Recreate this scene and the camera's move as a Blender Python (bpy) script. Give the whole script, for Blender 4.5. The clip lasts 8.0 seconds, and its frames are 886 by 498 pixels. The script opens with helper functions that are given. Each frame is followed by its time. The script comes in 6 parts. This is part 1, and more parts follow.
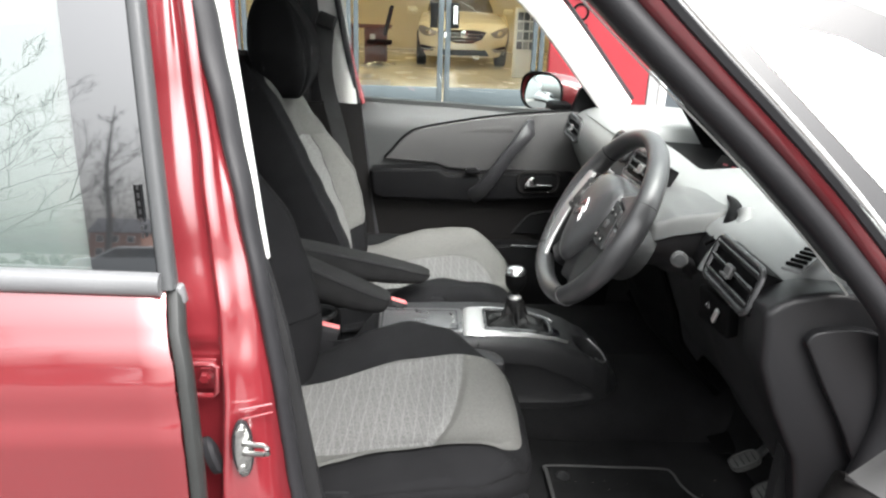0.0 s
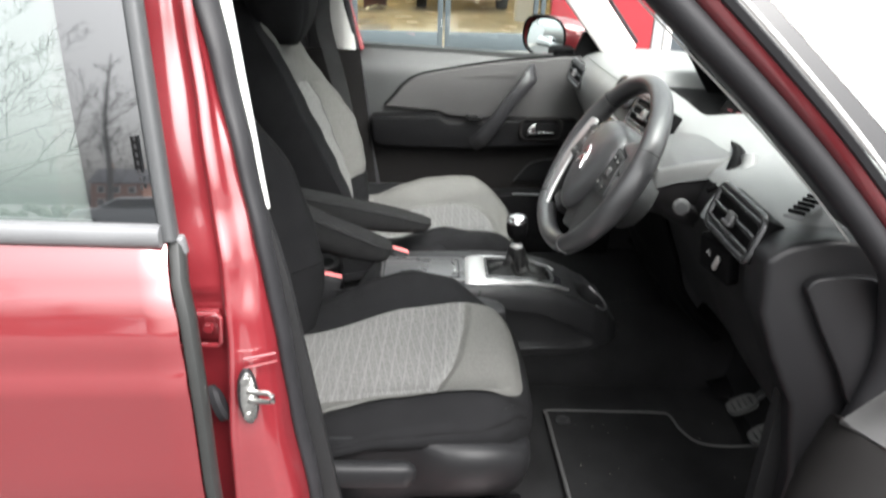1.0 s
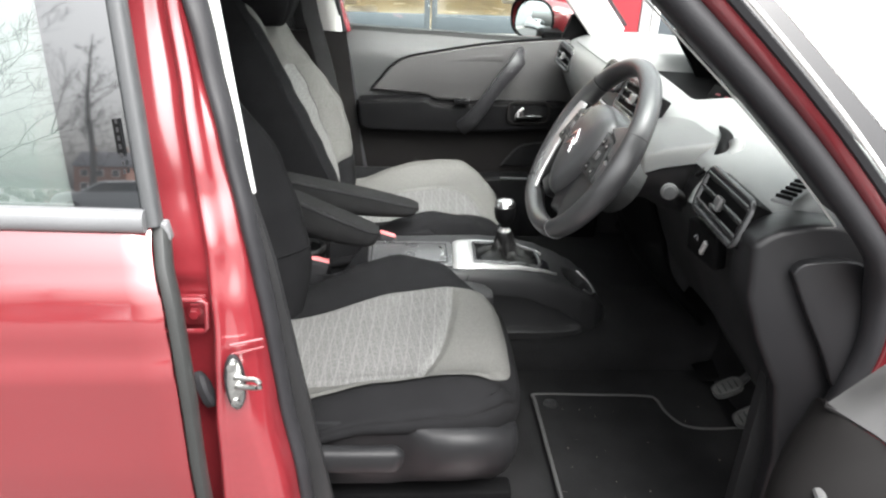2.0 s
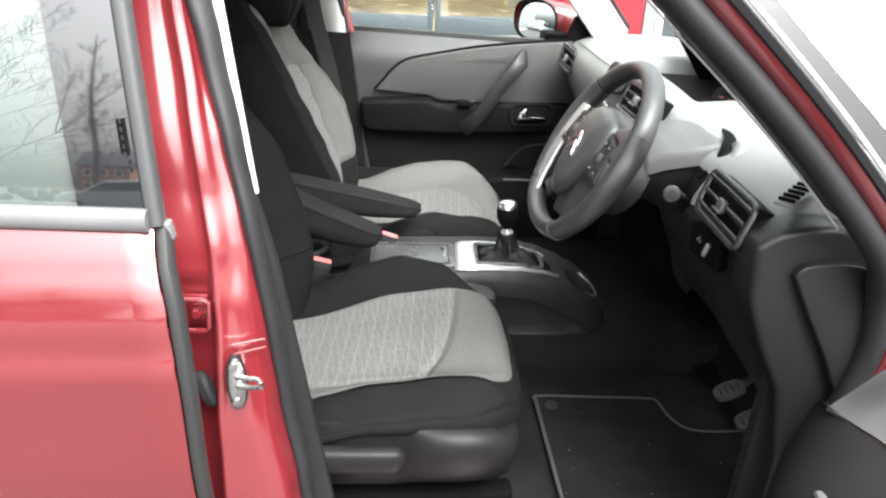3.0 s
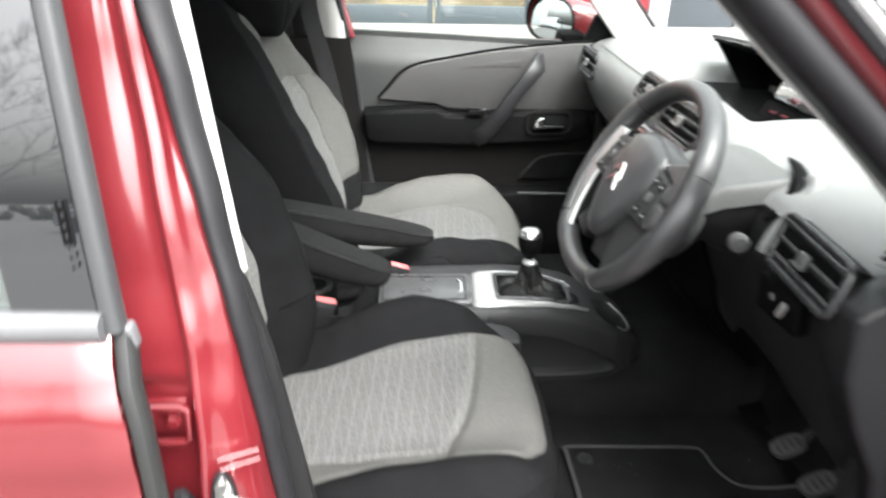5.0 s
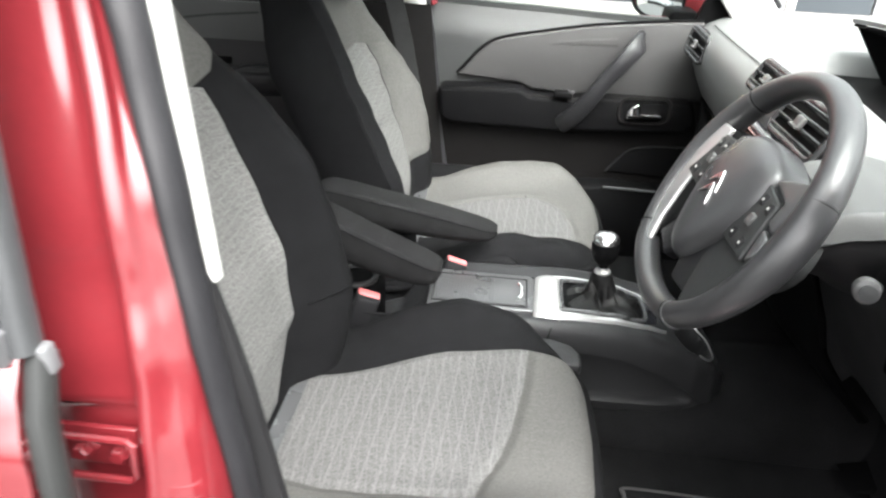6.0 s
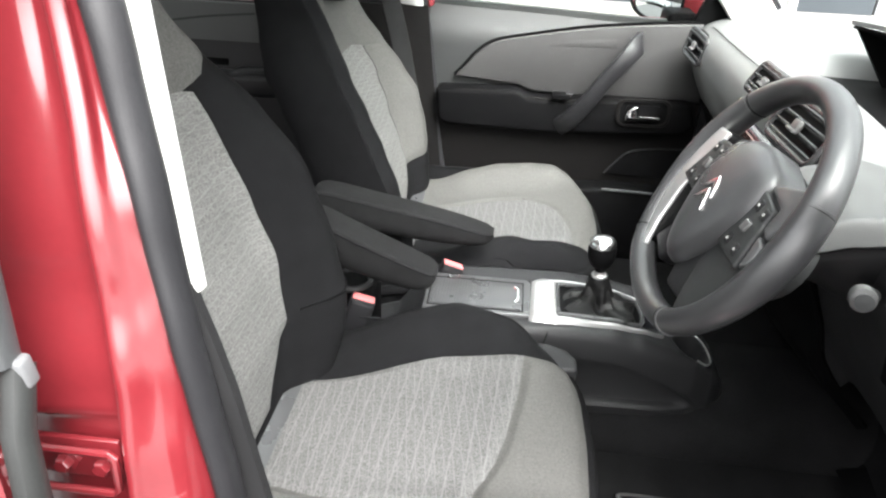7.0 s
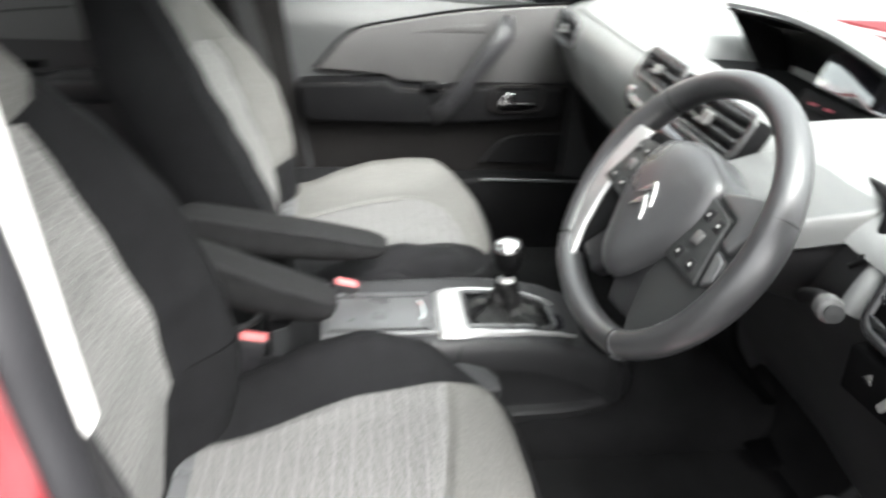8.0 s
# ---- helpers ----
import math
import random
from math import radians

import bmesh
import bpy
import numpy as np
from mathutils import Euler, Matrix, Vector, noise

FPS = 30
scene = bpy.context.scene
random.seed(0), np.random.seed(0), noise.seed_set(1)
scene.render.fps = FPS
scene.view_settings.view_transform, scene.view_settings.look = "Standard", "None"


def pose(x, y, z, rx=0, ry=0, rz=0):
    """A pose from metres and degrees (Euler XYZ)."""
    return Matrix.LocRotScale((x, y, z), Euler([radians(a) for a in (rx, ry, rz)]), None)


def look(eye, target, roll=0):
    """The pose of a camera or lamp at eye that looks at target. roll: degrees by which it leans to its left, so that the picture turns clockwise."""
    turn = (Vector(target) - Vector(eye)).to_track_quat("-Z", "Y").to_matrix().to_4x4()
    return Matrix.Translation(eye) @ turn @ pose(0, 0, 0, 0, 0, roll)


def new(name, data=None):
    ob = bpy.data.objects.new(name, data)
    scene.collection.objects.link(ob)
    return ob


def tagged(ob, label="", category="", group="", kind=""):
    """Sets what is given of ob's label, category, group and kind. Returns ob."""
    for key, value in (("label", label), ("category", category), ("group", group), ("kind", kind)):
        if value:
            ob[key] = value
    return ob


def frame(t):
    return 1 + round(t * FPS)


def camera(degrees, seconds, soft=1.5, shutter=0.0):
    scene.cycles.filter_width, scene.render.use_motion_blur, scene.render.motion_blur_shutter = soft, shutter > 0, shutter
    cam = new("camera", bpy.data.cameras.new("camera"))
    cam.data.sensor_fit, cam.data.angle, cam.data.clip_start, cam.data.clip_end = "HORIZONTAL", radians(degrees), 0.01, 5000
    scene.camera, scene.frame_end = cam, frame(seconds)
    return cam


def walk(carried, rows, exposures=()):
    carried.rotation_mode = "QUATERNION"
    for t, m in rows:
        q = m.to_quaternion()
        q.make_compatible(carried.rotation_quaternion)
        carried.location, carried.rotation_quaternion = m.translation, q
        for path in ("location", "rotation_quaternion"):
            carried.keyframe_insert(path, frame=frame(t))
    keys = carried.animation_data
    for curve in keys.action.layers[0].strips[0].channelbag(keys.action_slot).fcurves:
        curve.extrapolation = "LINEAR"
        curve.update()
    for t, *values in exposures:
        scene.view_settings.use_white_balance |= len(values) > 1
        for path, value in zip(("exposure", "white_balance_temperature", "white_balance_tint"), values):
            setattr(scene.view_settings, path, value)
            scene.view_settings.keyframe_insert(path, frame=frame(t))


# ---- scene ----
cam = camera(65.0, 8.0, soft=2.2, shutter=1.0)
PATH = [
    (0, (-0.044, -1.558, 1.4), (0.029, 0.319, 0.714), 2.0),
    (0.5, (-0.044, -1.559, 1.4), (0.018, 0.306, 0.682), 1.8),
    (1, (-0.042, -1.556, 1.401), (0.027, 0.265, 0.577), 1.6),
    (1.5, (-0.043, -1.55, 1.4), (0.065, 0.249, 0.534), 2.0),
    (3, (-0.043, -1.551, 1.4), (0.057, 0.251, 0.538), 2.3),
    (3.5, (-0.043, -1.551, 1.402), (0.051, 0.241, 0.519), 2.1),
    (4, (-0.042, -1.551, 1.402), (0.047, 0.245, 0.526), 2.3),
    (4.5, (-0.063, -1.513, 1.403), (0.038, 0.282, 0.527), 3.2),
    (5, (-0.066, -1.355, 1.418), (0.029, 0.431, 0.524), 1.2),
    (5.2, (-0.069, -1.313, 1.406), (-0.064, 0.475, 0.51), 1.7),
    (6.3, (0.015, -1.175, 1.382), (-0.151, 0.562, 0.405), 2.2),
    (6.5, (0.018, -1.177, 1.382), (-0.141, 0.563, 0.408), 1.8),
    (7, (0.004, -1.176, 1.385), (-0.159, 0.568, 0.421), 2.3),
    (7.5, (-0.017, -1.151, 1.38), (-0.109, 0.583, 0.388), 3.4),
    (8, (-0.085, -1.041, 1.382), (0.184, 0.67, 0.381), 3.7),
]
walk(cam, [(t, look(eye, target, roll)) for t, eye, target, roll in PATH], [(0.0, -0.33), (1.0, -0.34), (1.5, -0.20), (3.0, -0.15), (4.5, -0.13), (6.5, 0.02), (7.0, 0.02), (7.5, 0.02), (8.0, 0.20)])


# ---- light ----
SKY = 0.56
world = bpy.data.worlds.new("world")
scene.world = world
world.use_nodes = True
wn, wl = world.node_tree.nodes, world.node_tree.links
sky = wn.new("ShaderNodeTexSky")
sky.sky_type, sky.sun_disc = "NISHITA", False
sky.sun_elevation, sky.sun_rotation = radians(53), radians(150)
sky.air_density, sky.dust_density, sky.ozone_density = 1.0, 6.0, 0.5
cloud = wn.new("ShaderNodeHueSaturation")
cloud.inputs["Saturation"].default_value = 0.12
wl.new(sky.outputs[0], cloud.inputs["Color"])
# an even cloud cover: brighter overhead than at the horizon
way = wn.new("ShaderNodeTexCoord")
height = wn.new("ShaderNodeSeparateXYZ")
cover = wn.new("ShaderNodeMapRange")
cover.inputs["To Min"].default_value, cover.inputs["To Max"].default_value = 0.95, 2.9
shade = wn.new("ShaderNodeVectorMath")
shade.operation = "SCALE"
wl.new(way.outputs["Generated"], height.inputs[0])
wl.new(height.outputs["Z"], cover.inputs["Value"])
wl.new(cloud.outputs[0], shade.inputs[0])
wl.new(cover.outputs[0], shade.inputs["Scale"])
wl.new(shade.outputs[0], wn["Background"].inputs["Color"])
wn["Background"].inputs["Strength"].default_value = SKY
sun = new("sun", bpy.data.lights.new("sun", "SUN"))
sun.data.energy, sun.data.angle, sun.data.color = 0.55, radians(40), (1.0, 0.98, 0.95)
sun.matrix_world = look((3.0, -5.6, 9.0), (0, 0, 0.6))


# ---- materials ----
def mat(name, colour, rough=0.5, metal=0.0, grain=0.0, scale=400.0, vary=0.12, stain=6.0, coat=0.0, spec=0.5, rvary=0.1, coat_ior=1.5):
    """A surface with fine grain (bump) and two scales of colour variation."""
    m = bpy.data.materials.new(name)
    m.use_nodes = True
    n, l = m.node_tree.nodes, m.node_tree.links
    b = n["Principled BSDF"]
    co = n.new("ShaderNodeTexCoord")
    big, fine = n.new("ShaderNodeTexNoise"), n.new("ShaderNodeTexNoise")
    big.inputs["Scale"].default_value, big.inputs["Detail"].default_value = stain, 6
    fine.inputs["Scale"].default_value, fine.inputs["Detail"].default_value = scale, 3
    for t in (big, fine):
        l.new(co.outputs["Object"], t.inputs["Vector"])
    add = n.new("ShaderNodeMath")
    add.operation = "ADD"
    l.new(big.outputs[0], add.inputs[0]), l.new(fine.outputs[0], add.inputs[1])
    span = n.new("ShaderNodeMapRange")
    span.inputs["From Min"].default_value, span.inputs["From Max"].default_value = 0.6, 1.4
    span.inputs["To Min"].default_value, span.inputs["To Max"].default_value = 1 - vary, 1 + vary
    l.new(add.outputs[0], span.inputs["Value"])
    mul = n.new("ShaderNodeVectorMath")
    mul.operation = "SCALE"
    mul.inputs[0].default_value = colour
    l.new(span.outputs[0], mul.inputs["Scale"])
    l.new(mul.outputs[0], b.inputs["Base Color"])
    rr = n.new("ShaderNodeMapRange")
    rr.inputs["To Min"].default_value, rr.inputs["To Max"].default_value = max(0.02, rough - rvary), min(1, rough + rvary)
    l.new(big.outputs[0], rr.inputs["Value"])
    l.new(rr.outputs[0], b.inputs["Roughness"])
    b.inputs["Metallic"].default_value = metal
    b.inputs["Coat Weight"].default_value, b.inputs["Coat Roughness"].default_value = coat, 0.07
    b.inputs["Coat IOR"].default_value = coat_ior
    b.inputs["Specular IOR Level"].default_value = spec
    if grain:
        bump = n.new("ShaderNodeBump")
        bump.inputs["Strength"].default_value, bump.inputs["Distance"].default_value = grain, 0.001
        l.new(fine.outputs[0], bump.inputs["Height"])
        l.new(bump.outputs[0], b.inputs["Normal"])
    return m


def woven(name, ground, thread, axis, period=0.0155, slope=0.16):
    """Seat cloth: pale slanting threads that cross in long lozenges over a mottled ground. axis: the way across the threads."""
    m = mat(name, ground, 0.95, 0, 0.8, 520, 0.50, 260, spec=0.12)
    n, l = m.node_tree.nodes, m.node_tree.links
    b = n["Principled BSDF"]
    co = n.new("ShaderNodeTexCoord")
    sep = n.new("ShaderNodeSeparateXYZ")
    wob = n.new("ShaderNodeTexNoise")
    wob.inputs["Scale"].default_value = 45
    l.new(co.outputs["Object"], sep.inputs[0]), l.new(co.outputs["Object"], wob.inputs["Vector"])

    def math(op, a, b_=None, c=None):
        k = n.new("ShaderNodeMath")
        k.operation = op
        for i, v in enumerate((a, b_, c)):
            if v is None:
                continue
            if isinstance(v, (int, float)):
                k.inputs[i].default_value = v
            else:
                l.new(v, k.inputs[i])
        return k.outputs[0]

    along = sep.outputs[axis]
    across = sep.outputs["Y"]
    bent = math("MULTIPLY_ADD", wob.outputs[0], 0.0035, along)
    lines = None
    for s, p in ((slope, period), (-slope * 0.35, period * 1.9)):
        phase = math("DIVIDE", math("MULTIPLY_ADD", across, s, bent), p)
        d = math("ABSOLUTE", math("SUBTRACT", math("FRACT", math("ADD", phase, 200.0)), 0.5))
        one = math("SUBTRACT", 1.0, math("MINIMUM", math("DIVIDE", d, 0.085), 1.0))
        lines = one if lines is None else math("MAXIMUM", lines, one)
    patch = n.new("ShaderNodeTexNoise")
    patch.inputs["Scale"].default_value = 150
    l.new(co.outputs["Object"], patch.inputs["Vector"])
    lines = math("MULTIPLY", lines, math("MINIMUM", math("MULTIPLY", patch.outputs[0], 1.7), 1.0))
    old = b.inputs["Base Color"].links[0].from_socket
    mix = n.new("ShaderNodeMix")
    mix.data_type = "RGBA"
    mix_a = [s for s in mix.inputs if s.name == "A" and s.type == "RGBA"][0]
    mix_b = [s for s in mix.inputs if s.name == "B" and s.type == "RGBA"][0]
    mix_b.default_value = (*thread, 1)
    l.new(old, mix_a)
    l.new(lines, mix.inputs["Factor"])
    l.new([s for s in mix.outputs if s.type == "RGBA"][0], b.inputs["Base Color"])
    bump = n.new("ShaderNodeBump")
    bump.inputs["Strength"].default_value, bump.inputs["Distance"].default_value = 0.5, 0.0010
    l.new(lines, bump.inputs["Height"])
    l.new(b.inputs["Normal"].links[0].from_socket, bump.inputs["Normal"])
    l.new(bump.outputs[0], b.inputs["Normal"])
    return m


def pane_mat(name, tint, rough=0.0, ior=1.5, clear=1.0):
    m = bpy.data.materials.new(name)
    m.use_nodes = True
    b = m.node_tree.nodes["Principled BSDF"]
    b.inputs["Base Color"].default_value = (*tint, 1)
    b.inputs["Roughness"].default_value, b.inputs["Transmission Weight"].default_value, b.inputs["IOR"].default_value = rough, clear, ior
    return m


def glow_mat(name, colour, strength):
    m = bpy.data.materials.new(name)
    m.use_nodes = True
    b = m.node_tree.nodes["Principled BSDF"]
    b.inputs["Base Color"].default_value = (*colour, 1)
    b.inputs["Emission Color"].default_value, b.inputs["Emission Strength"].default_value = (*colour, 1), strength
    return m


RED = mat("red_paint", (0.134, 0.0125, 0.0160), 0.48, 0.30, 0.05, 2500, 0.06, 3, coat=1.0, rvary=0.04, coat_ior=2.02, spec=0.2)
RED_JAMB = mat("red_jamb_paint", (0.145, 0.0130, 0.0175), 0.40, 0.15, 0.06, 120, 0.08, 9, coat=1.0, rvary=0.06, coat_ior=2.2, spec=0.2)
RED_JAMB.node_tree.nodes["Principled BSDF"].inputs["Coat Roughness"].default_value = 0.14
RUBBER = mat("rubber_seal", (0.0125, 0.0125, 0.0138), 0.50, 0, 0.2, 500, 0.2, 14, rvary=0.10, spec=0.30)
STRIP = mat("grey_trim_strip", (0.105, 0.107, 0.110), 0.42, 0, 0.15, 500, 0.1, 12)
GREY_RUBBER = mat("grey_rubber", (0.044, 0.046, 0.0475), 0.40, 0, 0.2, 400, 0.12, 10)
EDGE_RUBBER = mat("edge_rubber", (0.020, 0.021, 0.0205), 0.42, 0, 0.2, 400, 0.15, 10, spec=0.4)
GLOSS = mat("black_gloss", (0.012, 0.012, 0.014), 0.06, 0, 0, 300, 0.1, 5, coat=0.6, rvary=0.03)
FRIT = mat("black_glass_border", (0.010, 0.010, 0.011), 0.05, 0, 0, 300, 0.1, 5, rvary=0.02, spec=0.42)
WINDOW_GLOSS = mat("black_glass", (0.012, 0.013, 0.014), 0.028, 0, 0, 300, 0.1, 5, rvary=0.008, spec=0.5)
WINDOW_GLOSS.node_tree.nodes["Principled BSDF"].inputs["IOR"].default_value = 2.5
PLASTIC = mat("dark_plastic", (0.0120, 0.0121, 0.0126), 0.46, 0, 0.35, 1100, 0.15, 8, spec=0.20)
DEEP = mat("black_plastic", (0.0034, 0.0034, 0.0036), 0.55, 0, 0.2, 900, 0.2, 8, spec=0.04)
CONSOLE = mat("console_plastic", (0.0190, 0.0192, 0.0200), 0.45, 0, 0.3, 1100, 0.15, 8, spec=0.22)
GREY = mat("grey_plastic", (0.0235, 0.0233, 0.0230), 0.55, 0, 0.3, 1200, 0.08, 6)
DOOR_UPPER = mat("door_top_plastic", (0.0165, 0.0178, 0.0176), 0.5, 0, 0.4, 900, 0.1, 6)
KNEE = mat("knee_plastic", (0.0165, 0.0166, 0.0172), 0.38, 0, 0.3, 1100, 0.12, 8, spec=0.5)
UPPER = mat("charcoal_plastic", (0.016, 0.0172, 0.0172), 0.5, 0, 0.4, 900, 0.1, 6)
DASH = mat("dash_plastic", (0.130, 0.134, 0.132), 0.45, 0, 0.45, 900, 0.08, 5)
SHIELD = mat("seat_shield_plastic", (0.0085, 0.0086, 0.0092), 0.46, 0, 0.35, 1100, 0.15, 8, spec=0.20)
VENT = mat("vent_plastic", (0.022, 0.0222, 0.0228), 0.24, 0, 0.15, 900, 0.1, 12, spec=0.65, rvary=0.04)
SATIN_GREY = mat("satin_grey_plastic", (0.085, 0.086, 0.087), 0.34, 0.25, 0.12, 1300, 0.06, 14, spec=0.5, rvary=0.03)
SHROUD = mat("shroud_plastic", (0.056, 0.058, 0.057), 0.48, 0, 0.45, 900, 0.08, 5)
BADGE = mat("badge_chrome", (0.80, 0.80, 0.80), 0.22, 1.0, 0.02, 400, 0.05, 20, rvary=0.04)
CRUMB = mat("crumb", (0.22, 0.20, 0.17), 0.9, 0, 0.3, 300, 0.3, 40)
KNOB_GREY = mat("grey_knob", (0.085, 0.085, 0.084), 0.35, 0.2, 0.1, 500, 0.1, 20)
CHEEK = mat("cheek_plastic", (0.0092, 0.0092, 0.0100), 0.38, 0, 0.3, 1100, 0.15, 8, spec=0.30)
DOOR_TRIM = mat("brown_black_plastic", (0.0050, 0.0046, 0.0045), 0.6, 0, 0.35, 1000, 0.15, 8, spec=0.08)
PALE = mat("pale_trim", (0.50, 0.50, 0.48), 0.6, 0, 0.2, 700, 0.05, 6)
SILVER = mat("satin_silver", (0.62, 0.62, 0.61), 0.40, 0.9, 0.08, 1500, 0.05, 20)
CHROME = mat("chrome", (0.80, 0.80, 0.79), 0.10, 1.0, 0.03, 400, 0.08, 20, rvary=0.05)
STEEL = mat("zinc_steel", (0.55, 0.55, 0.53), 0.28, 1.0, 0.3, 260, 0.25, 40)
LEATHER = mat("grained_leather", (0.037, 0.0373, 0.0385), 0.28, 0, 0.22, 700, 0.06, 14, rvary=0.03)
LID = mat("satin_lid_plastic", (0.046, 0.0468, 0.0480), 0.28, 0, 0.2, 1100, 0.07, 14, spec=0.55, rvary=0.04)
RIM_LEATHER = mat("rim_leather", (0.027, 0.0273, 0.0283), 0.30, 0, 0.22, 700, 0.06, 14, rvary=0.03, spec=0.75)
BOOT = mat("boot_leather", (0.0045, 0.0045, 0.0045), 0.42, 0, 0.5, 500, 0.2, 20, spec=0.22)
CARPET = mat("black_carpet", (0.0104, 0.0104, 0.0107), 1.0, 0, 1.0, 450, 0.5, 12, spec=0.03)
MAT_EDGE = mat("mat_binding", (0.045, 0.045, 0.045), 0.85, 0, 0.6, 600, 0.2, 20, spec=0.2)
CLOTH_DARK = mat("dark_cloth", (0.0070, 0.0070, 0.0075), 0.95, 0, 0.7, 1100, 0.3, 30, spec=0.06)
CLOTH_ARM = mat("armrest_cloth", (0.0112, 0.0112, 0.0115), 0.95, 0, 0.6, 1300, 0.25, 40, spec=0.06)
CLOTH_GREY = mat("grey_cloth", (0.0740, 0.0735, 0.0695), 0.95, 0, 0.8, 520, 0.30, 260, spec=0.15)
CLOTH_SEAT = woven("woven_seat_cloth", (0.0845, 0.084, 0.0825), (0.124, 0.123, 0.121), "X", 0.0130)
CLOTH_BACK = woven("woven_back_cloth", (0.108, 0.1075, 0.1045), (0.150, 0.149, 0.146), "Z", 0.0092, 0.20)
BUCKLE_RED = mat("red_button", (0.60, 0.15, 0.15), 0.35, 0, 0, 300, 0.06, 20)
BELT = mat("belt_webbing", (0.0045, 0.0045, 0.0048), 0.8, 0, 0.7, 900, 0.15, 30)
GLASS = pane_mat("car_glass", (0.86, 0.93, 0.90))
TINTED = pane_mat("tinted_glass", (0.140, 0.172, 0.161), ior=2.6, clear=0.62)
QUARTER = pane_mat("quarter_glass", (0.62, 0.68, 0.655), ior=2.2)
CLEAR = pane_mat("shop_glass", (0.95, 0.97, 0.96))
SCREEN = mat("display_glass", (0.01, 0.01, 0.012), 0.04, 0, 0, 300, 0.05, 4, coat=1.0, rvary=0.02, coat_ior=2.8)
MIRROR = mat("mirror_glass", (0.9, 0.92, 0.92), 0.02, 1.0, 0, 300, 0.01, 4, rvary=0.01)
HEADLINER = mat("headliner", (0.50, 0.50, 0.48), 0.95, 0, 0.5, 600, 0.06, 6)


# ---- mesh helpers ----
def thing(name, base, label, category, group="", kind=""):
    e = new(name)
    e.empty_display_size = 0.05
    e.matrix_basis = Matrix.Translation(base)
    return tagged(e, label, category, group, kind)


def part(name, bm, material, parent=None, label="", sharp=38, smooth=True):
    """Links a bmesh as one mesh object under a thing or a part; its vertices are in world metres."""
    if not isinstance(bm, bmesh.types.BMesh):
        verts, faces = bm
        bm = bmesh.new()
        vs = [bm.verts.new(v) for v in verts]
        for f in faces:
            bm.faces.new([vs[i] for i in f])
    bmesh.ops.recalc_face_normals(bm, faces=bm.faces)
    for f in bm.faces:
        f.smooth = smooth
    for e in bm.edges:
        if len(e.link_faces) == 2 and e.calc_face_angle(0) > radians(sharp):
            e.smooth = False
    me = bpy.data.meshes.new(name)
    bm.to_mesh(me)
    bm.free()
    me.materials.append(material)
    ob = new(name, me)
    if parent is not None:
        ob.parent = parent
        ob.matrix_parent_inverse = parent.matrix_basis.inverted() if parent.parent is None else Matrix.Identity(4)
    if label:
        ob["label"] = label
    return ob


def merged(*bms):
    out = bmesh.new()
    for b in bms:
        me = bpy.data.meshes.new("tmp")
        b.to_mesh(me)
        b.free()
        out.from_mesh(me)
        bpy.data.meshes.remove(me)
    return out


def bevelled(bm, width, seg=2, angle=30):
    if width > 0:
        bmesh.ops.recalc_face_normals(bm, faces=bm.faces)
        ed = [e for e in bm.edges if len(e.link_faces) == 2 and e.calc_face_angle(0) > radians(angle)]
        bmesh.ops.bevel(bm, geom=ed, offset=width, segments=seg, affect="EDGES", profile=0.5, clamp_overlap=True)
    return bm


def box(c, s, bev=0.004, seg=2, m=None):
    bm = bmesh.new()
    bmesh.ops.create_cube(bm, size=1)
    bmesh.ops.scale(bm, vec=s, verts=bm.verts)
    bevelled(bm, bev, seg)
    bmesh.ops.transform(bm, matrix=(m or Matrix.Identity(4)), verts=bm.verts)
    bmesh.ops.translate(bm, vec=c, verts=bm.verts)
    return bm


def plate(poly, axis, lo, hi, bev=0.003, seg=2):
    """A flat outline (pairs in the two axes other than the given one) thickened from lo to hi along the axis."""
    bm = bmesh.new()
    k = "xyz".index(axis)

    def at(p, v):
        q = list(p)
        q.insert(k, v)
        return q
    a = [bm.verts.new(at(p, lo)) for p in poly]
    b = [bm.verts.new(at(p, hi)) for p in poly]
    bm.faces.new(a), bm.faces.new(b[::-1])
    for i in range(len(a)):
        j = (i + 1) % len(a)
        bm.faces.new((a[i], a[j], b[j], b[i]))
    return bevelled(bm, bev, seg)


def grid(f, nu, nv, close_u=False, caps=False):
    """A sheet of points f(u, v), both from 0 to 1; closed round u and capped at its ends when asked."""
    bm = bmesh.new()
    us = nu if close_u else nu + 1
    v = [[bm.verts.new(f(i / nu, j / nv)) for i in range(us)] for j in range(nv + 1)]
    for j in range(nv):
        for i in range(nu):
            k = (i + 1) % us
            bm.faces.new((v[j][i], v[j][k], v[j + 1][k], v[j + 1][i]))
    if caps:
        bm.faces.new(v[0][::-1]), bm.faces.new(v[-1])
    return bm


def thick(bm, d):
    """Gives a sheet real thickness."""
    bmesh.ops.recalc_face_normals(bm, faces=bm.faces)
    bm.normal_update()
    faces, rims = list(bm.faces), [e for e in bm.edges if e.is_boundary]
    twin = {v: bm.verts.new(v.co - v.normal * d) for v in list(bm.verts)}
    for f in faces:
        bm.faces.new([twin[v] for v in reversed(f.verts)])
    for e in rims:
        a, b = e.verts
        bm.faces.new((a, b, twin[b], twin[a]))
    return bm


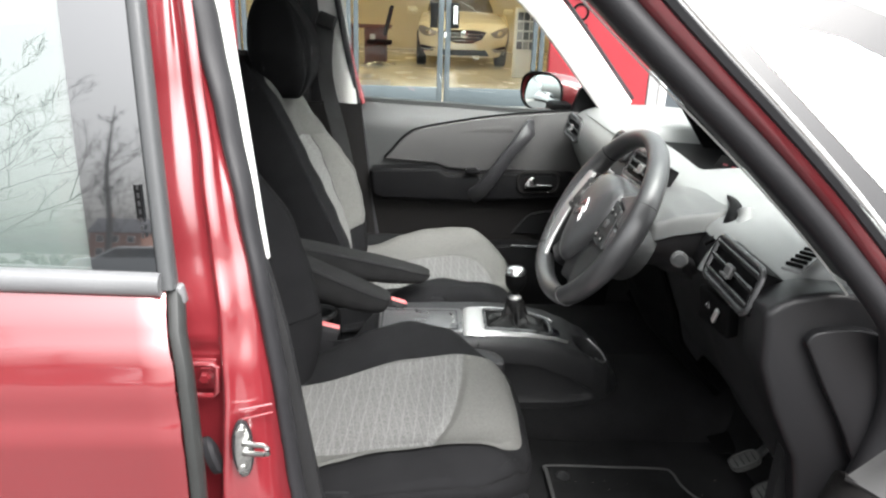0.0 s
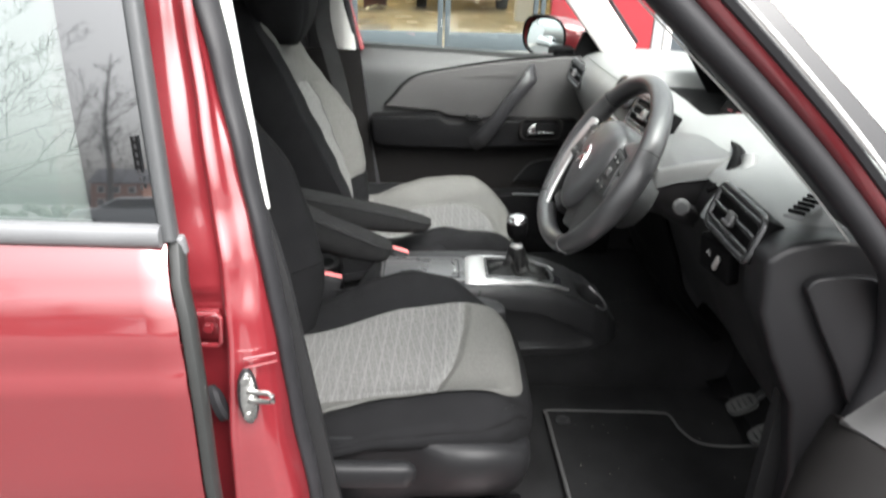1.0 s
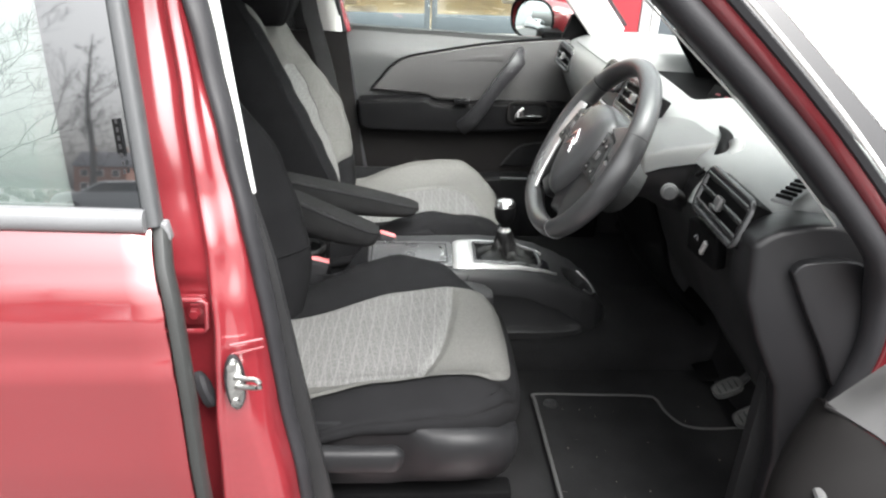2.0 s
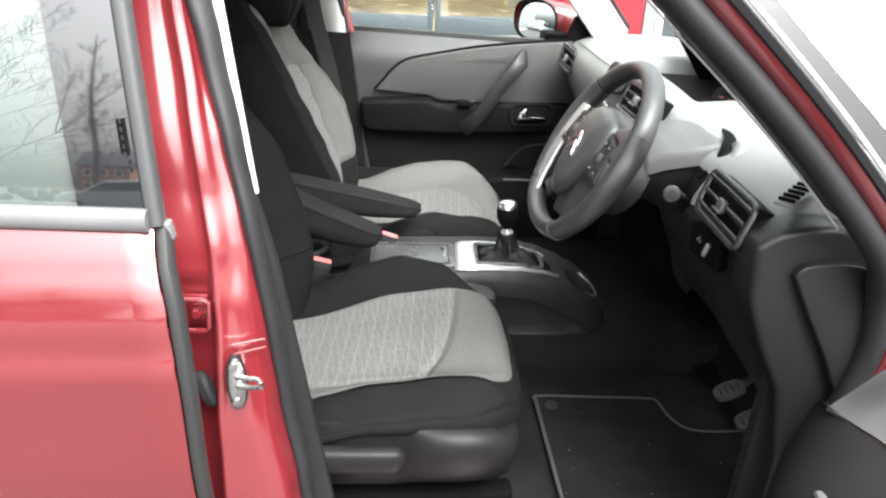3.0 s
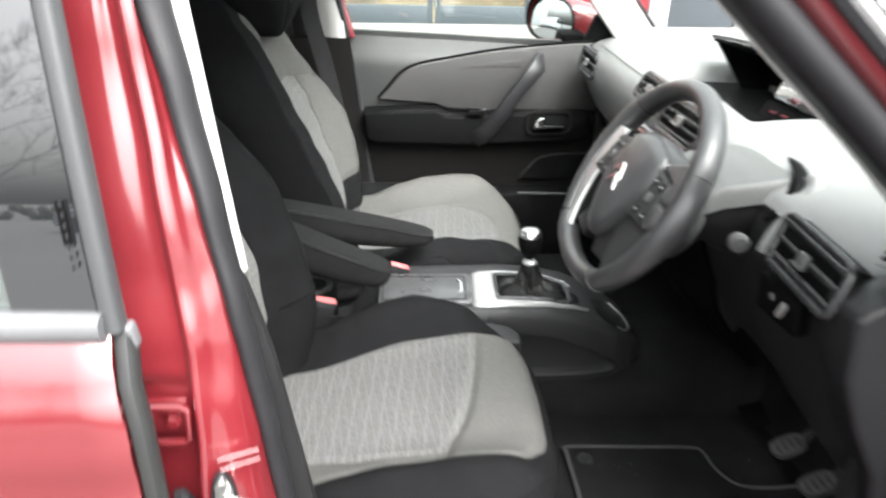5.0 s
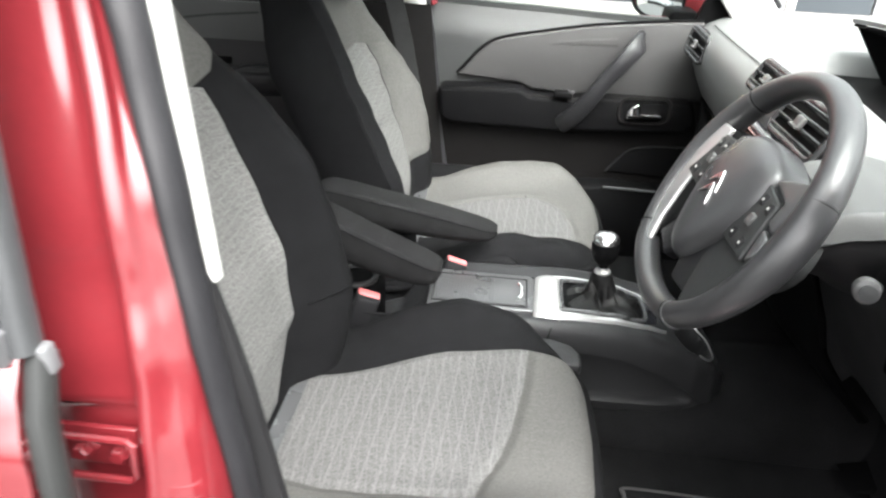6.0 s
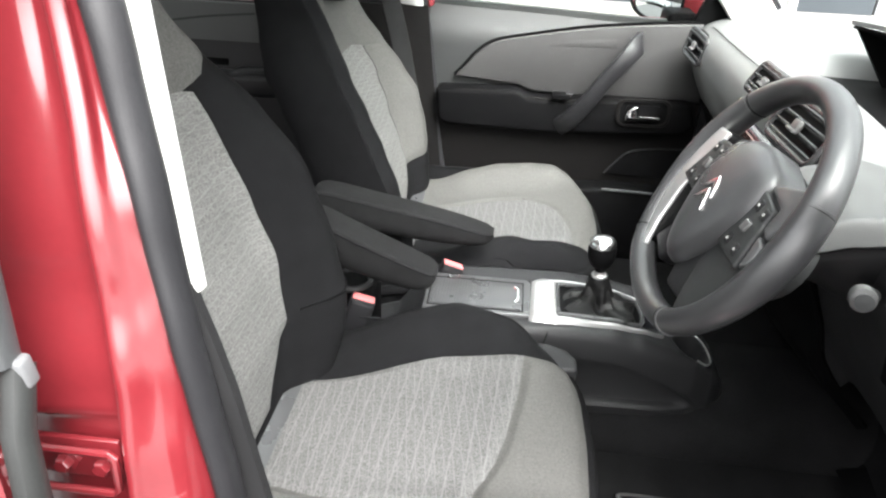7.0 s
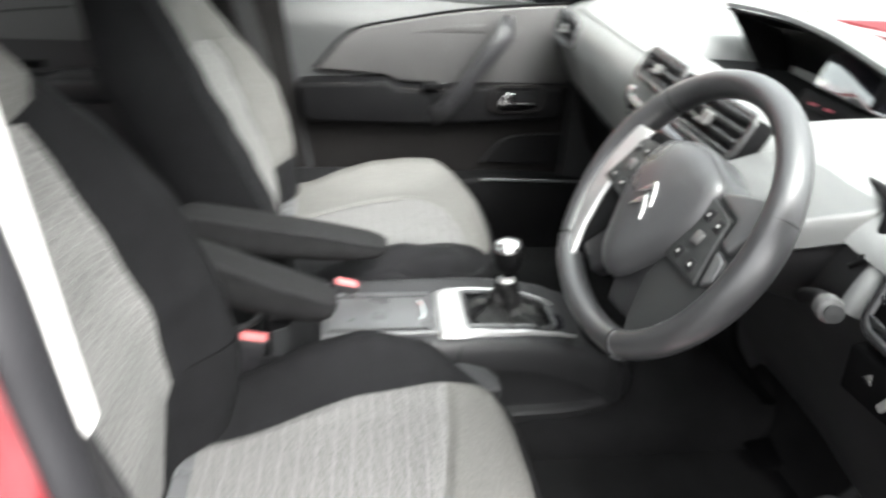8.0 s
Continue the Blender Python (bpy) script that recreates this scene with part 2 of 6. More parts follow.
def spline(pts, n):
    """n + 1 points along a smooth line through pts."""
    pts = [Vector(p) for p in pts]
    out = []
    for k in range(n + 1):
        s = k / n * (len(pts) - 1)
        i = min(int(s), len(pts) - 2)
        t = s - i
        p0, p1, p2, p3 = pts[max(i - 1, 0)], pts[i], pts[i + 1], pts[min(i + 2, len(pts) - 1)]
        out.append(0.5 * (2 * p1 + (p2 - p0) * t + (2 * p0 - 5 * p1 + 4 * p2 - p3) * t * t + (3 * p1 - p0 - 3 * p2 + p3) * t ** 3))
    return out


def along(table, v):
    """Reads a table of (key, value...) rows at v, smoothly."""
    if v <= table[0][0]:
        return table[0][1:]
    for a, b in zip(table, table[1:]):
        if v <= b[0]:
            t = (v - a[0]) / (b[0] - a[0])
            t = t * t * (3 - 2 * t) * 0.5 + t * 0.5
            return tuple(p + (q - p) * t for p, q in zip(a[1:], b[1:]))
    return table[-1][1:]


def sweep(pts, section, closed=False, up=(0, 0, 1)):
    """A section of (side, up) pairs carried along pts; section may be a function of the way from 0 to 1."""
    pts = [Vector(p) for p in pts]
    n = len(pts)
    rings = []
    bm = bmesh.new()
    for i, p in enumerate(pts):
        a = pts[(i - 1) % n] if closed or i else p
        b = pts[(i + 1) % n] if closed or i < n - 1 else p
        d = (b - a).normalized()
        side = d.cross(Vector(up)).normalized()
        top = side.cross(d)
        sec = section(i / max(1, n - 1)) if callable(section) else section
        rings.append([bm.verts.new(p + side * s + top * t) for s, t in sec])
    m = len(rings[0])
    for i in range(n if closed else n - 1):
        r, q = rings[i], rings[(i + 1) % n]
        for k in range(m):
            bm.faces.new((r[k], r[(k + 1) % m], q[(k + 1) % m], q[k]))
    if not closed:
        bm.faces.new(rings[0][::-1]), bm.faces.new(rings[-1])
    return bm


def ring(rx, ry=None, n=12, pw=2.0):
    ry = rx if ry is None else ry
    out = []
    for k in range(n):
        a = 2 * math.pi * k / n
        c, s = math.cos(a), math.sin(a)
        out.append((rx * math.copysign(abs(c) ** (2 / pw), c), ry * math.copysign(abs(s) ** (2 / pw), s)))
    return out


def tube(pts, r, n=10, closed=False, up=(0, 0, 1)):
    return sweep(pts, ring(r, n=n), closed, up)


def lathe(profile, m, n=24):
    """(radius, height) rows turned about the z axis, then placed by m."""
    bm = grid(lambda u, v: (profile[round(v * (len(profile) - 1))][0] * math.cos(2 * math.pi * u), profile[round(v * (len(profile) - 1))][0] * math.sin(2 * math.pi * u), profile[round(v * (len(profile) - 1))][1]), n, len(profile) - 1, True, True)
    bmesh.ops.transform(bm, matrix=m, verts=bm.verts)
    return bm


def step(a, b, x):
    t = min(1.0, max(0.0, (x - a) / (b - a)))
    return t * t * (3 - 2 * t)


def frame_mat(o, ax, ay, az):
    return Matrix((( ax[0], ay[0], az[0], o[0]), (ax[1], ay[1], az[1], o[1]), (ax[2], ay[2], az[2], o[2]), (0, 0, 0, 1)))


def letters(name, text, size, depth, m, material, parent):
    cu = bpy.data.curves.new(name, "FONT")
    cu.body, cu.size, cu.extrude, cu.align_x = text, size, depth, "LEFT"
    ob = bpy.data.objects.new(name, cu)
    me = bpy.data.meshes.new_from_object(ob)
    bpy.data.objects.remove(ob)
    bm = bmesh.new()
    bm.from_mesh(me)
    bmesh.ops.transform(bm, matrix=m, verts=bm.verts)
    return part(name, bm, material, parent, smooth=False)


# ---- the car's shell: x runs ahead, y to the car's left, z up ----
def car_floor():
    bm = box((0.1, 0, 0.375), (2.6, 1.46, 0.05), 0.01)
    fl = tagged(part("floor", bm, CARPET), "black carpeted car floor, dusty with crumbs", "floor", kind="structure")
    # toe board under the dash, and the hump beneath the console
    part("toe_board", thick(grid(lambda u, v: (0.72 + 0.33 * v, -0.71 + 1.42 * u, 0.40 + 0.50 * v + 0.02 * math.sin(9 * u)), 16, 8), 0.03), CARPET, fl)
    part("tunnel", grid(lambda u, v: (-1.0 + 1.8 * v, 0.02 + 0.17 * math.cos(math.pi * u), 0.40 + 0.10 * math.sin(math.pi * u) ** 0.7), 14, 6), CARPET, fl)
    # outer sill below the open doorway
    sill = sweep([(-0.30, -0.775, 0.37), (0.2, -0.775, 0.37), (0.60, -0.775, 0.37)], [(-0.05, -0.10), (0.05, -0.10), (0.055, 0.03), (0.03, 0.055), (-0.04, 0.06), (-0.055, 0.03)])
    part("sill", sill, RED_JAMB, fl, "red painted door sill")
    # crumbs and grit
    bm = bmesh.new()
    rnd = random.Random(4)
    for _ in range(30):
        p = (rnd.uniform(0.26, 0.66), rnd.uniform(-0.68, -0.30), 0.4195)
        r = rnd.choice((0.0005, 0.0006, 0.0008, 0.0012))
        bmesh.ops.create_icosphere(bm, subdivisions=1, radius=r, matrix=Matrix.Translation(p))
    tagged(part("crumbs", bm, CRUMB), "pale crumbs and grit on the mat", "grit", kind="stuff")
    return fl


SEAL_Z = [(0.40, -0.17), (0.65, -0.196), (0.80, -0.214), (0.90, -0.222), (1.0, -0.231), (1.1, -0.243), (1.2, -0.264), (1.3, -0.287), (1.45, -0.33), (1.6, -0.40)]


def soft_line(pts, n):
    """n + 1 points along straight runs, with the corners rounded off."""
    q = []
    for k in range(n + 1):
        t = k / n * (len(pts) - 1)
        i = min(int(t), len(pts) - 2)
        q.append([a + (b - a) * (t - i) for a, b in zip(pts[i], pts[i + 1])])
    for _ in range(2):
        q = [q[0]] + [[(x + 2 * y + z) / 4 for x, y, z in zip(q[i - 1], q[i], q[i + 1])] for i in range(1, n)] + [q[-1]]
    return q


def b_pillar_near():
    bp = thing("b_pillar", (-0.28, -0.78, 0.42), "glossy red door pillar with stamped recesses and black rubber seal", "car pillar", kind="structure")

    seal_z = [(0.40, -0.166, -0.775, -0.168, -0.738), (0.65, -0.192, -0.775, -0.194, -0.738), (0.80, -0.210, -0.776, -0.212, -0.738), (0.90, -0.218, -0.776, -0.220, -0.738), (1.0, -0.230, -0.773, -0.231, -0.736), (1.05, -0.238, -0.769, -0.238, -0.734), (1.15, -0.258, -0.750, -0.2525, -0.714), (1.25, -0.284, -0.722, -0.268, -0.695), (1.35, -0.312, -0.696, -0.285, -0.675), (1.6, -0.39, -0.64, -0.36, -0.62)]

    def jamb(u, v):
        """Left of a creased ridge a flat facet that ends above the hinge recess; right of it the striker face, which falls to the seal."""
        z = 0.40 + 1.2 * v
        ax, ay, _, _ = along(seal_z, z)
        sx = along(SEAL_Z, z)[0]
        yf = along([(0.40, -0.834), (0.60, -0.832), (0.78, -0.824), (0.87, -0.814), (0.95, -0.799), (1.02, -0.784), (1.10, -0.763), (1.30, -0.719), (1.60, -0.655)], z)[0]
        xc = along([(0.40, -0.292), (0.80, -0.284), (0.92, -0.278), (1.02, -0.280), (1.10, -0.290), (1.20, -0.300), (1.30, -0.311), (1.60, -0.345)], z)[0]
        pocket = step(0.995, 0.980, z)
        yl = yf + 0.006 + (-0.780 - yf - 0.006) * pocket
        k = step(0.94, 1.09, z)
        ridge = 0.0030 * step(1.07, 1.04, z)
        fall = [(sx - 0.030, yf + 0.003), (sx - 0.020, yf + 0.008), (sx - 0.013, yf + 0.017 - ridge), (sx - 0.006, yf + 0.028)]
        slope = [(xc + (ax - xc) * f + 0.002, yf + (ay + 0.018 - yf) * f ** 1.15) for f in (0.42, 0.60, 0.76, 0.90)]
        cant = 0.010 * (1 - pocket)
        pts = [(-0.46, yl + 0.05 * pocket - 2.4 * cant), (-0.38, yl + 0.012 * pocket - 1.3 * cant), (-0.352, yl + 0.002 * pocket - 0.88 * cant), (-0.335, yl - 0.58 * cant), (xc - 0.016, yl), (xc - 0.006, yl - 0.10 * (yl - yf)), (xc - 0.001, yf - 0.006), (xc + 0.006, yf - 0.005), (xc + 0.012, yf - 0.001)]
        pts += [(a[0] + (b[0] - a[0]) * k, a[1] + (b[1] - a[1]) * k) for a, b in zip(fall, slope)]
        pts += [(sx + 0.001 + (ax - 0.008 - sx) * k, -0.752 + (ay + 0.026 + 0.752) * k), (sx + 0.004 + (ax - 0.006 - sx) * k, -0.735 + (ay + 0.034 + 0.735) * k)]
        p = soft_line(pts, 70)[round(u * 70)]
        return (p[0], p[1], z)
    part("jamb", grid(jamb, 70, 150), RED_JAMB, bp, "red painted pressed steel", sharp=70)

    # soft rounded seal round the opening, from its outer to its inner edge
    def lip(u, v):
        z = 0.42 + 1.15 * v
        ax, ay, bx, by = along(seal_z, z)
        a, b = Vector((ax, ay)), Vector((bx, by))
        d = b - a
        n = Vector((d.y, -d.x)).normalized()
        w = 2 * math.pi * u
        p = (a + b) / 2 - d * 0.5 * math.cos(w) + n * (0.011 * math.sin(w) if w < math.pi else 0.010 * math.sin(w))
        return (p.x, p.y, z)
    part("seal", grid(lip, 24, 46, True, True), RUBBER, bp, "black rubber door seal", sharp=70)
    # inner trim: pale above, dark below
    low = [(-0.216 + 0.145 * (1.0 - z) - 0.10 * max(0, z - 1.0), -0.728, z) for z in [0.42 + 0.0513 * k for k in range(14)]]
    part("lower_trim", sweep(low[::-1], [(-0.06, -0.012), (-0.010, -0.012), (0.0, -0.006), (0.001, 0.004), (-0.012, 0.02), (-0.06, 0.03)], up=(0, 1, 0)), PLASTIC, bp, "dark plastic lower trim")
    high = [(-0.2345 - 0.148 * (z - 1.08), -0.728 + 0.195 * (z - 1.08), z) for z in [1.078 + 0.05 * k for k in range(11)]]
    part("upper_trim", sweep(high[::-1], [(-0.030, -0.003), (-0.006, -0.004), (-0.001, -0.002), (0.0, 0.002), (0.0005, 0.010), (-0.0005, 0.018), (-0.006, 0.023), (-0.030, 0.030)], up=(0, 1, 0)), PALE, bp, "pale plastic upper trim")
    # check-strap bracket with two bolts
    rim = sweep([(-0.375, -0.803, 0.968), (-0.290, -0.803, 0.968), (-0.286, -0.803, 0.964), (-0.288, -0.803, 0.930), (-0.293, -0.803, 0.924), (-0.375, -0.803, 0.924)], ring(0.0035, n=8), up=(0, 1, 0))
    br = part("hinge_plate", merged(box((-0.335, -0.787, 0.946), (0.09, 0.006, 0.042), 0.002), rim), RED_JAMB, bp, "red painted hinge bracket")
    for x in (-0.303, -0.336):
        hexa = lathe([(0.0115, 0), (0.0115, 0.004), (0.0075, 0.005), (0.0075, 0.010), (0.006, 0.0125)], Matrix.Translation((x, -0.790, 0.946)) @ pose(0, 0, 0, 90), 6 if x < 0 else 8)
        part("bolt", hexa, RED_JAMB, br)
    # raised slot lower down
    part("pressing", sweep([(-0.258, -0.820, 0.914), (-0.222, -0.803, 0.913), (-0.221, -0.803, 0.901), (-0.258, -0.820, 0.901)], ring(0.0016, n=6), True, up=(0, 1, 0)), RED_JAMB, bp)
    # striker
    st = tagged(new("door_striker"), "bare zinc-plated steel door striker loop", "door striker")
    st.matrix_basis = Matrix.Translation((-0.256, -0.826, 0.861))
    turn = pose(-0.2560, -0.823, 0.861, 90, 0, 18)
    oval = [(0.0105 * math.cos(a) * (1.0), 0.0385 * math.sin(a)) for a in [k * math.pi / 12 for k in range(24)]]
    gasket = plate([(p * 1.25, q * 1.07) for p, q in oval], "z", -0.004, 0.003, 0.001)
    bmesh.ops.transform(gasket, matrix=turn, verts=gasket.verts)
    part("gasket", gasket, RUBBER, st, "black rubber gasket")
    pl = plate(oval, "z", 0.002, 0.006, 0.0015)
    bmesh.ops.transform(pl, matrix=turn, verts=pl.verts)
    part("plate", pl, STEEL, st)
    loop = sweep([(-0.256, -0.826, 0.8700), (-0.238, -0.838, 0.8770), (-0.224, -0.848, 0.8830), (-0.218, -0.852, 0.8810), (-0.2185, -0.852, 0.8750), (-0.224, -0.848, 0.8710), (-0.238, -0.838, 0.8640), (-0.256, -0.826, 0.8560)], ring(0.0034, n=8), up=(0, 0.3, 1))
    part("loop", loop, STEEL, st)
    for dz in (0.027, -0.027):
        sc = lathe([(0.006, 0), (0.006, 0.003), (0.004, 0.0035)], Matrix.Translation((-0.2570, -0.828, 0.861 + dz)) @ pose(0, 0, 0, 90, 0, 18), 10)
        part("screw", sc, STEEL, st)
    return bp


def door_skin_y(z):
    return along([(0.30, -0.84), (0.55, -0.885), (0.80, -0.907), (0.935, -0.908), (0.950, -0.901), (0.98, -0.899), (1.02, -0.889), (1.06, -0.872), (1.09, -0.850)], z)[0]


def rear_door():
    d = thing("rear_door", (-0.75, -0.86, 0.30), "closed glossy red rear car door with dark tinted window", "car door")
    edge = [(0.30, -0.296), (0.55, -0.302), (0.72, -0.3010), (0.91, -0.2990), (1.00, -0.3055), (1.05, -0.3150), (1.09, -0.3205)]

    def skin(u, v):
        z = 0.30 + 0.79 * v
        x1 = along(edge, z)[0]
        x = x1 - 0.95 * u
        y = door_skin_y(z) + (0.006 * (1 - step(0.0, 0.006, u)))
        return (x, y - 0.008 * math.sin(math.pi * min(1, u * 1.1)), z)
    part("outer_skin", thick(grid(skin, 60, 60), 0.02), RED, d, "glossy metallic red panel")
    # the grey rubber along its leading edge
    pts = [(along(edge, z)[0] + 0.006, door_skin_y(z) + 0.022, z) for z in [0.32 + k * 0.04 for k in range(20)]]
    part("edge_rubber", sweep(pts[::-1], ring(0.0090, 0.012, 12, 2.6), up=(0, 1, 0)), EDGE_RUBBER, d, "dark rubber edge strip")
    # waist strip
    strip = sweep([(-1.3, -0.856, 1.104), (-0.8, -0.856, 1.102), (-0.322, -0.852, 1.094)], ring(0.012, 0.0125, 12, 2.8))
    part("waist_strip", strip, STRIP, d, "grey rubber window strip")
    # window: glass behind, gloss panel at the leading edge
    def leaf(x0, x1, y, t):
        def f(u, v):
            z = 1.095 + 0.42 * v
            fx = x0 + (x1 - x0) * u
            return (fx - 0.036 * v, y + 0.075 * v + 0.02 * v * v, z)
        return thick(grid(f, 8, 12), t)
    gl = part("window_pane", leaf(-1.25, -0.385, -0.843, 0.004), TINTED, d, "clear tinted window glass")
    gl.visible_shadow = False
    gp = part("gloss_panel", leaf(-0.395, -0.326, -0.850, 0.004), WINDOW_GLOSS, d, "glossy black window pillar cover")
    # a small printed label, its writing too small to read
    lab = leaf(-0.338, -0.331, -0.8540, 0.001)
    bmesh.ops.delete(lab, geom=[v for v in lab.verts if not 1.14 < v.co.z < 1.215], context="VERTS")
    part("label", lab, DEEP, gp)
    for k in range(7):
        z = 1.147 + k * 0.0085
        v = (z - 1.095) / 0.42
        part("text_bar", box((-0.3335 - 0.036 * v, -0.8552 + 0.075 * v + 0.02 * v * v, z), (0.0025, 0.0006, 0.0050), 0), CONSOLE, gp)
    fr = [(-0.3175 - 0.036 * v, -0.842 + 0.075 * v + 0.02 * v * v, 1.085 + 0.45 * v) for v in [k / 14 for k in range(15)]]
    part("window_frame", sweep(fr[::-1], ring(0.0088, 0.012, 14, 3.0), up=(0, 1, 0)), GREY_RUBBER, d, "grey rubber window frame")
    part("corner_cap", box((-0.3105, -0.838, 1.0765), (0.017, 0.014, 0.024), 0.004, 3, pose(0, 0, 0, 0, -8, 0)), STRIP, d)
    part("bump_stop", lathe([(0.014, 0), (0.014, 0.008), (0.010, 0.012)], Matrix.Translation((-0.302, -0.815, 0.843)) @ pose(0, 0, 0, 0, 75, 0) @ Matrix.Diagonal((2.0, 0.8, 1, 1)), 16), RUBBER, d, "black rubber stop")
    return d


A_IN = [(0.085, 1.44), (0.130, 1.40), (0.186, 1.35), (0.244, 1.30), (0.303, 1.25), (0.360, 1.20), (0.414, 1.15), (0.484, 1.08), (0.537, 1.02), (0.572, 0.955), (0.586, 0.881), (0.575, 0.80), (0.552, 0.70), (0.525, 0.55), (0.50, 0.42)]


def a_pillar_near():
    ap = thing("a_pillar", (0.55, -0.78, 0.42), "red windscreen pillar edged with a black rubber seal", "car pillar", kind="structure")
    inner = spline([(x, -0.752 - 0.036 * step(0.93, 1.04, z), z) for x, z in A_IN], 64)
    # thin bright lip of the trim behind the seal
    part("trim_lip", sweep([p + Vector((-0.002, 0.014, -0.002)) for p in inner[:34]], ring(0.0013, n=6), up=(0, 1, 0)), PALE, ap)
    part("inner_trim", sweep([p + Vector((0.03, 0.060, 0.025)) for p in inner[:34]], [(-0.03, -0.045), (0.03, -0.045), (0.03, 0.03), (-0.028, 0.03)], up=(0, 1, 0)), UPPER, ap)

    def off(d, yy):
        out = []
        for i, p in enumerate(inner):
            a, b = inner[max(0, i - 1)], inner[min(len(inner) - 1, i + 1)]
            t = (b - a).normalized()
            n = Vector((-t.z, 0, t.x))
            n = n if n.x > 0 else -n
            out.append(p + n * d + Vector((0, yy, 0)))
        return out
    part("seal", sweep(off(0.0168, -0.008), ring(0.0168, 0.019, 20, 2.0), up=(0, 1, 0)), RUBBER, ap, "black rubber door seal")
    rows = [off(0.028, -0.004), off(0.032, -0.014), off(0.036, -0.020), off(0.041, -0.024), off(0.046, -0.026), off(0.051, -0.024)]
    part("jamb", thick(grid(lambda u, v: rows[round(u * 5)][round(v * 64)], 5, 64), 0.006), RED_JAMB, ap, "red painted jamb")
    up = slice(0, 37)
    r2 = [off(0.046, -0.022)[up], off(0.049, -0.030)[up], off(0.056, -0.032)[up], off(0.0585, -0.028)[up]]
    part("outer_cover", thick(grid(lambda u, v: r2[round(u * 3)][round(v * 36)], 3, 36), 0.006), RUBBER, ap, "black outer cover")
    part("bright_edge", sweep(off(0.0625, -0.033)[up], ring(0.0030, 0.0026, n=10), up=(0, 1, 0)), PALE, ap, "grey edge strip")
    return ap


def quarter_window():
    q = thing("quarter_window", (0.75, -0.80, 1.05), "small fixed front window reflecting a white sky", "car window", kind="structure")
    out = [(0.215, 1.43), (0.33, 1.455), (0.62, 1.36), (1.04, 1.02), (0.66, 1.02)]
    ins = [(0.330, 1.376), (0.336, 1.385), (0.352, 1.385), (0.396, 1.378), (0.466, 1.366), (0.60, 1.31), (0.93, 1.06), (0.655, 1.06)]
    for name, poly, y, m in (("frit", out, -0.822, FRIT), ("window_pane", ins, -0.8224, QUARTER)):
        pane = plate(poly, "y", y, y + 0.004, 0)
        for v in pane.verts:
            v.co.y += 0.40 * (v.co.z - 1.05)
        part(name, pane, m, q, "black glass border" if name == "frit" else "")
    return q


def roof_and_glass():
    r = thing("roof", (-0.4, 0, 1.62), "red car roof with pale headliner", "car roof", kind="structure")
    f = lambda u, v: (-1.9 + 1.85 * v, -0.62 + 1.24 * u, 1.575 + 0.05 * math.sin(math.pi * u) - 0.10 * max(0, v - 0.75) ** 1.5)
    part("roof_panel", thick(grid(f, 12, 16), 0.04), RED, r)
    part("headliner", thick(grid(lambda u, v: tuple(a - b for a, b in zip(f(u, v), (0, 0, 0.055))), 12, 16), 0.012), HEADLINER, r, "pale cloth headliner")
    for s in (-1, 1):
        part("roof_rail", tube(spline([(-1.9, s * 0.63, 1.55), (-0.6, s * 0.63, 1.56), (-0.25, s * 0.63, 1.555), (0.1, s * 0.655, 1.47)], 20), 0.03, 8), RED, r)
    part("windscreen", thick(grid(lambda u, v: (-0.06 + 1.16 * v, (-0.60 - 0.08 * v) * (1 - 2 * u), 1.57 - 0.47 * v + 0.14 * v * (1 - v) + 0.05 * math.sin(math.pi * u)), 10, 8), 0.005), GLASS, r).visible_shadow = False
    part("bonnet", thick(grid(lambda u, v: (1.08 + 0.75 * v, -0.78 + 1.56 * u, 1.04 - 0.16 * v ** 1.6 + 0.05 * math.sin(math.pi * u)), 12, 8), 0.02), RED, r)
    part("firewall", box((1.12, 0, 0.70), (0.03, 1.5, 0.72), 0.005), DEEP, r)
    for sg in (-1, 1):
        part("front_wing", thick(grid(lambda u, v: (0.66 + 1.2 * u, sg * (0.80 + 0.05 * math.sin(math.pi * v)), 0.30 + 0.73 * v), 8, 8), 0.01), RED, r)
    # tail end and far rear quarter, which close the cabin behind the seats
    part("tailgate", thick(grid(lambda u, v: (-1.95 - 0.12 * (1 - v), -0.70 + 1.4 * u, 0.40 + 0.60 * v), 6, 4), 0.04), PLASTIC, r)
    part("tail_window", thick(grid(lambda u, v: (-1.95 + 0.14 * v, -0.66 + 1.32 * u, 1.0 + 0.5 * v), 6, 4), 0.005), GLASS, r).visible_shadow = False
    return r


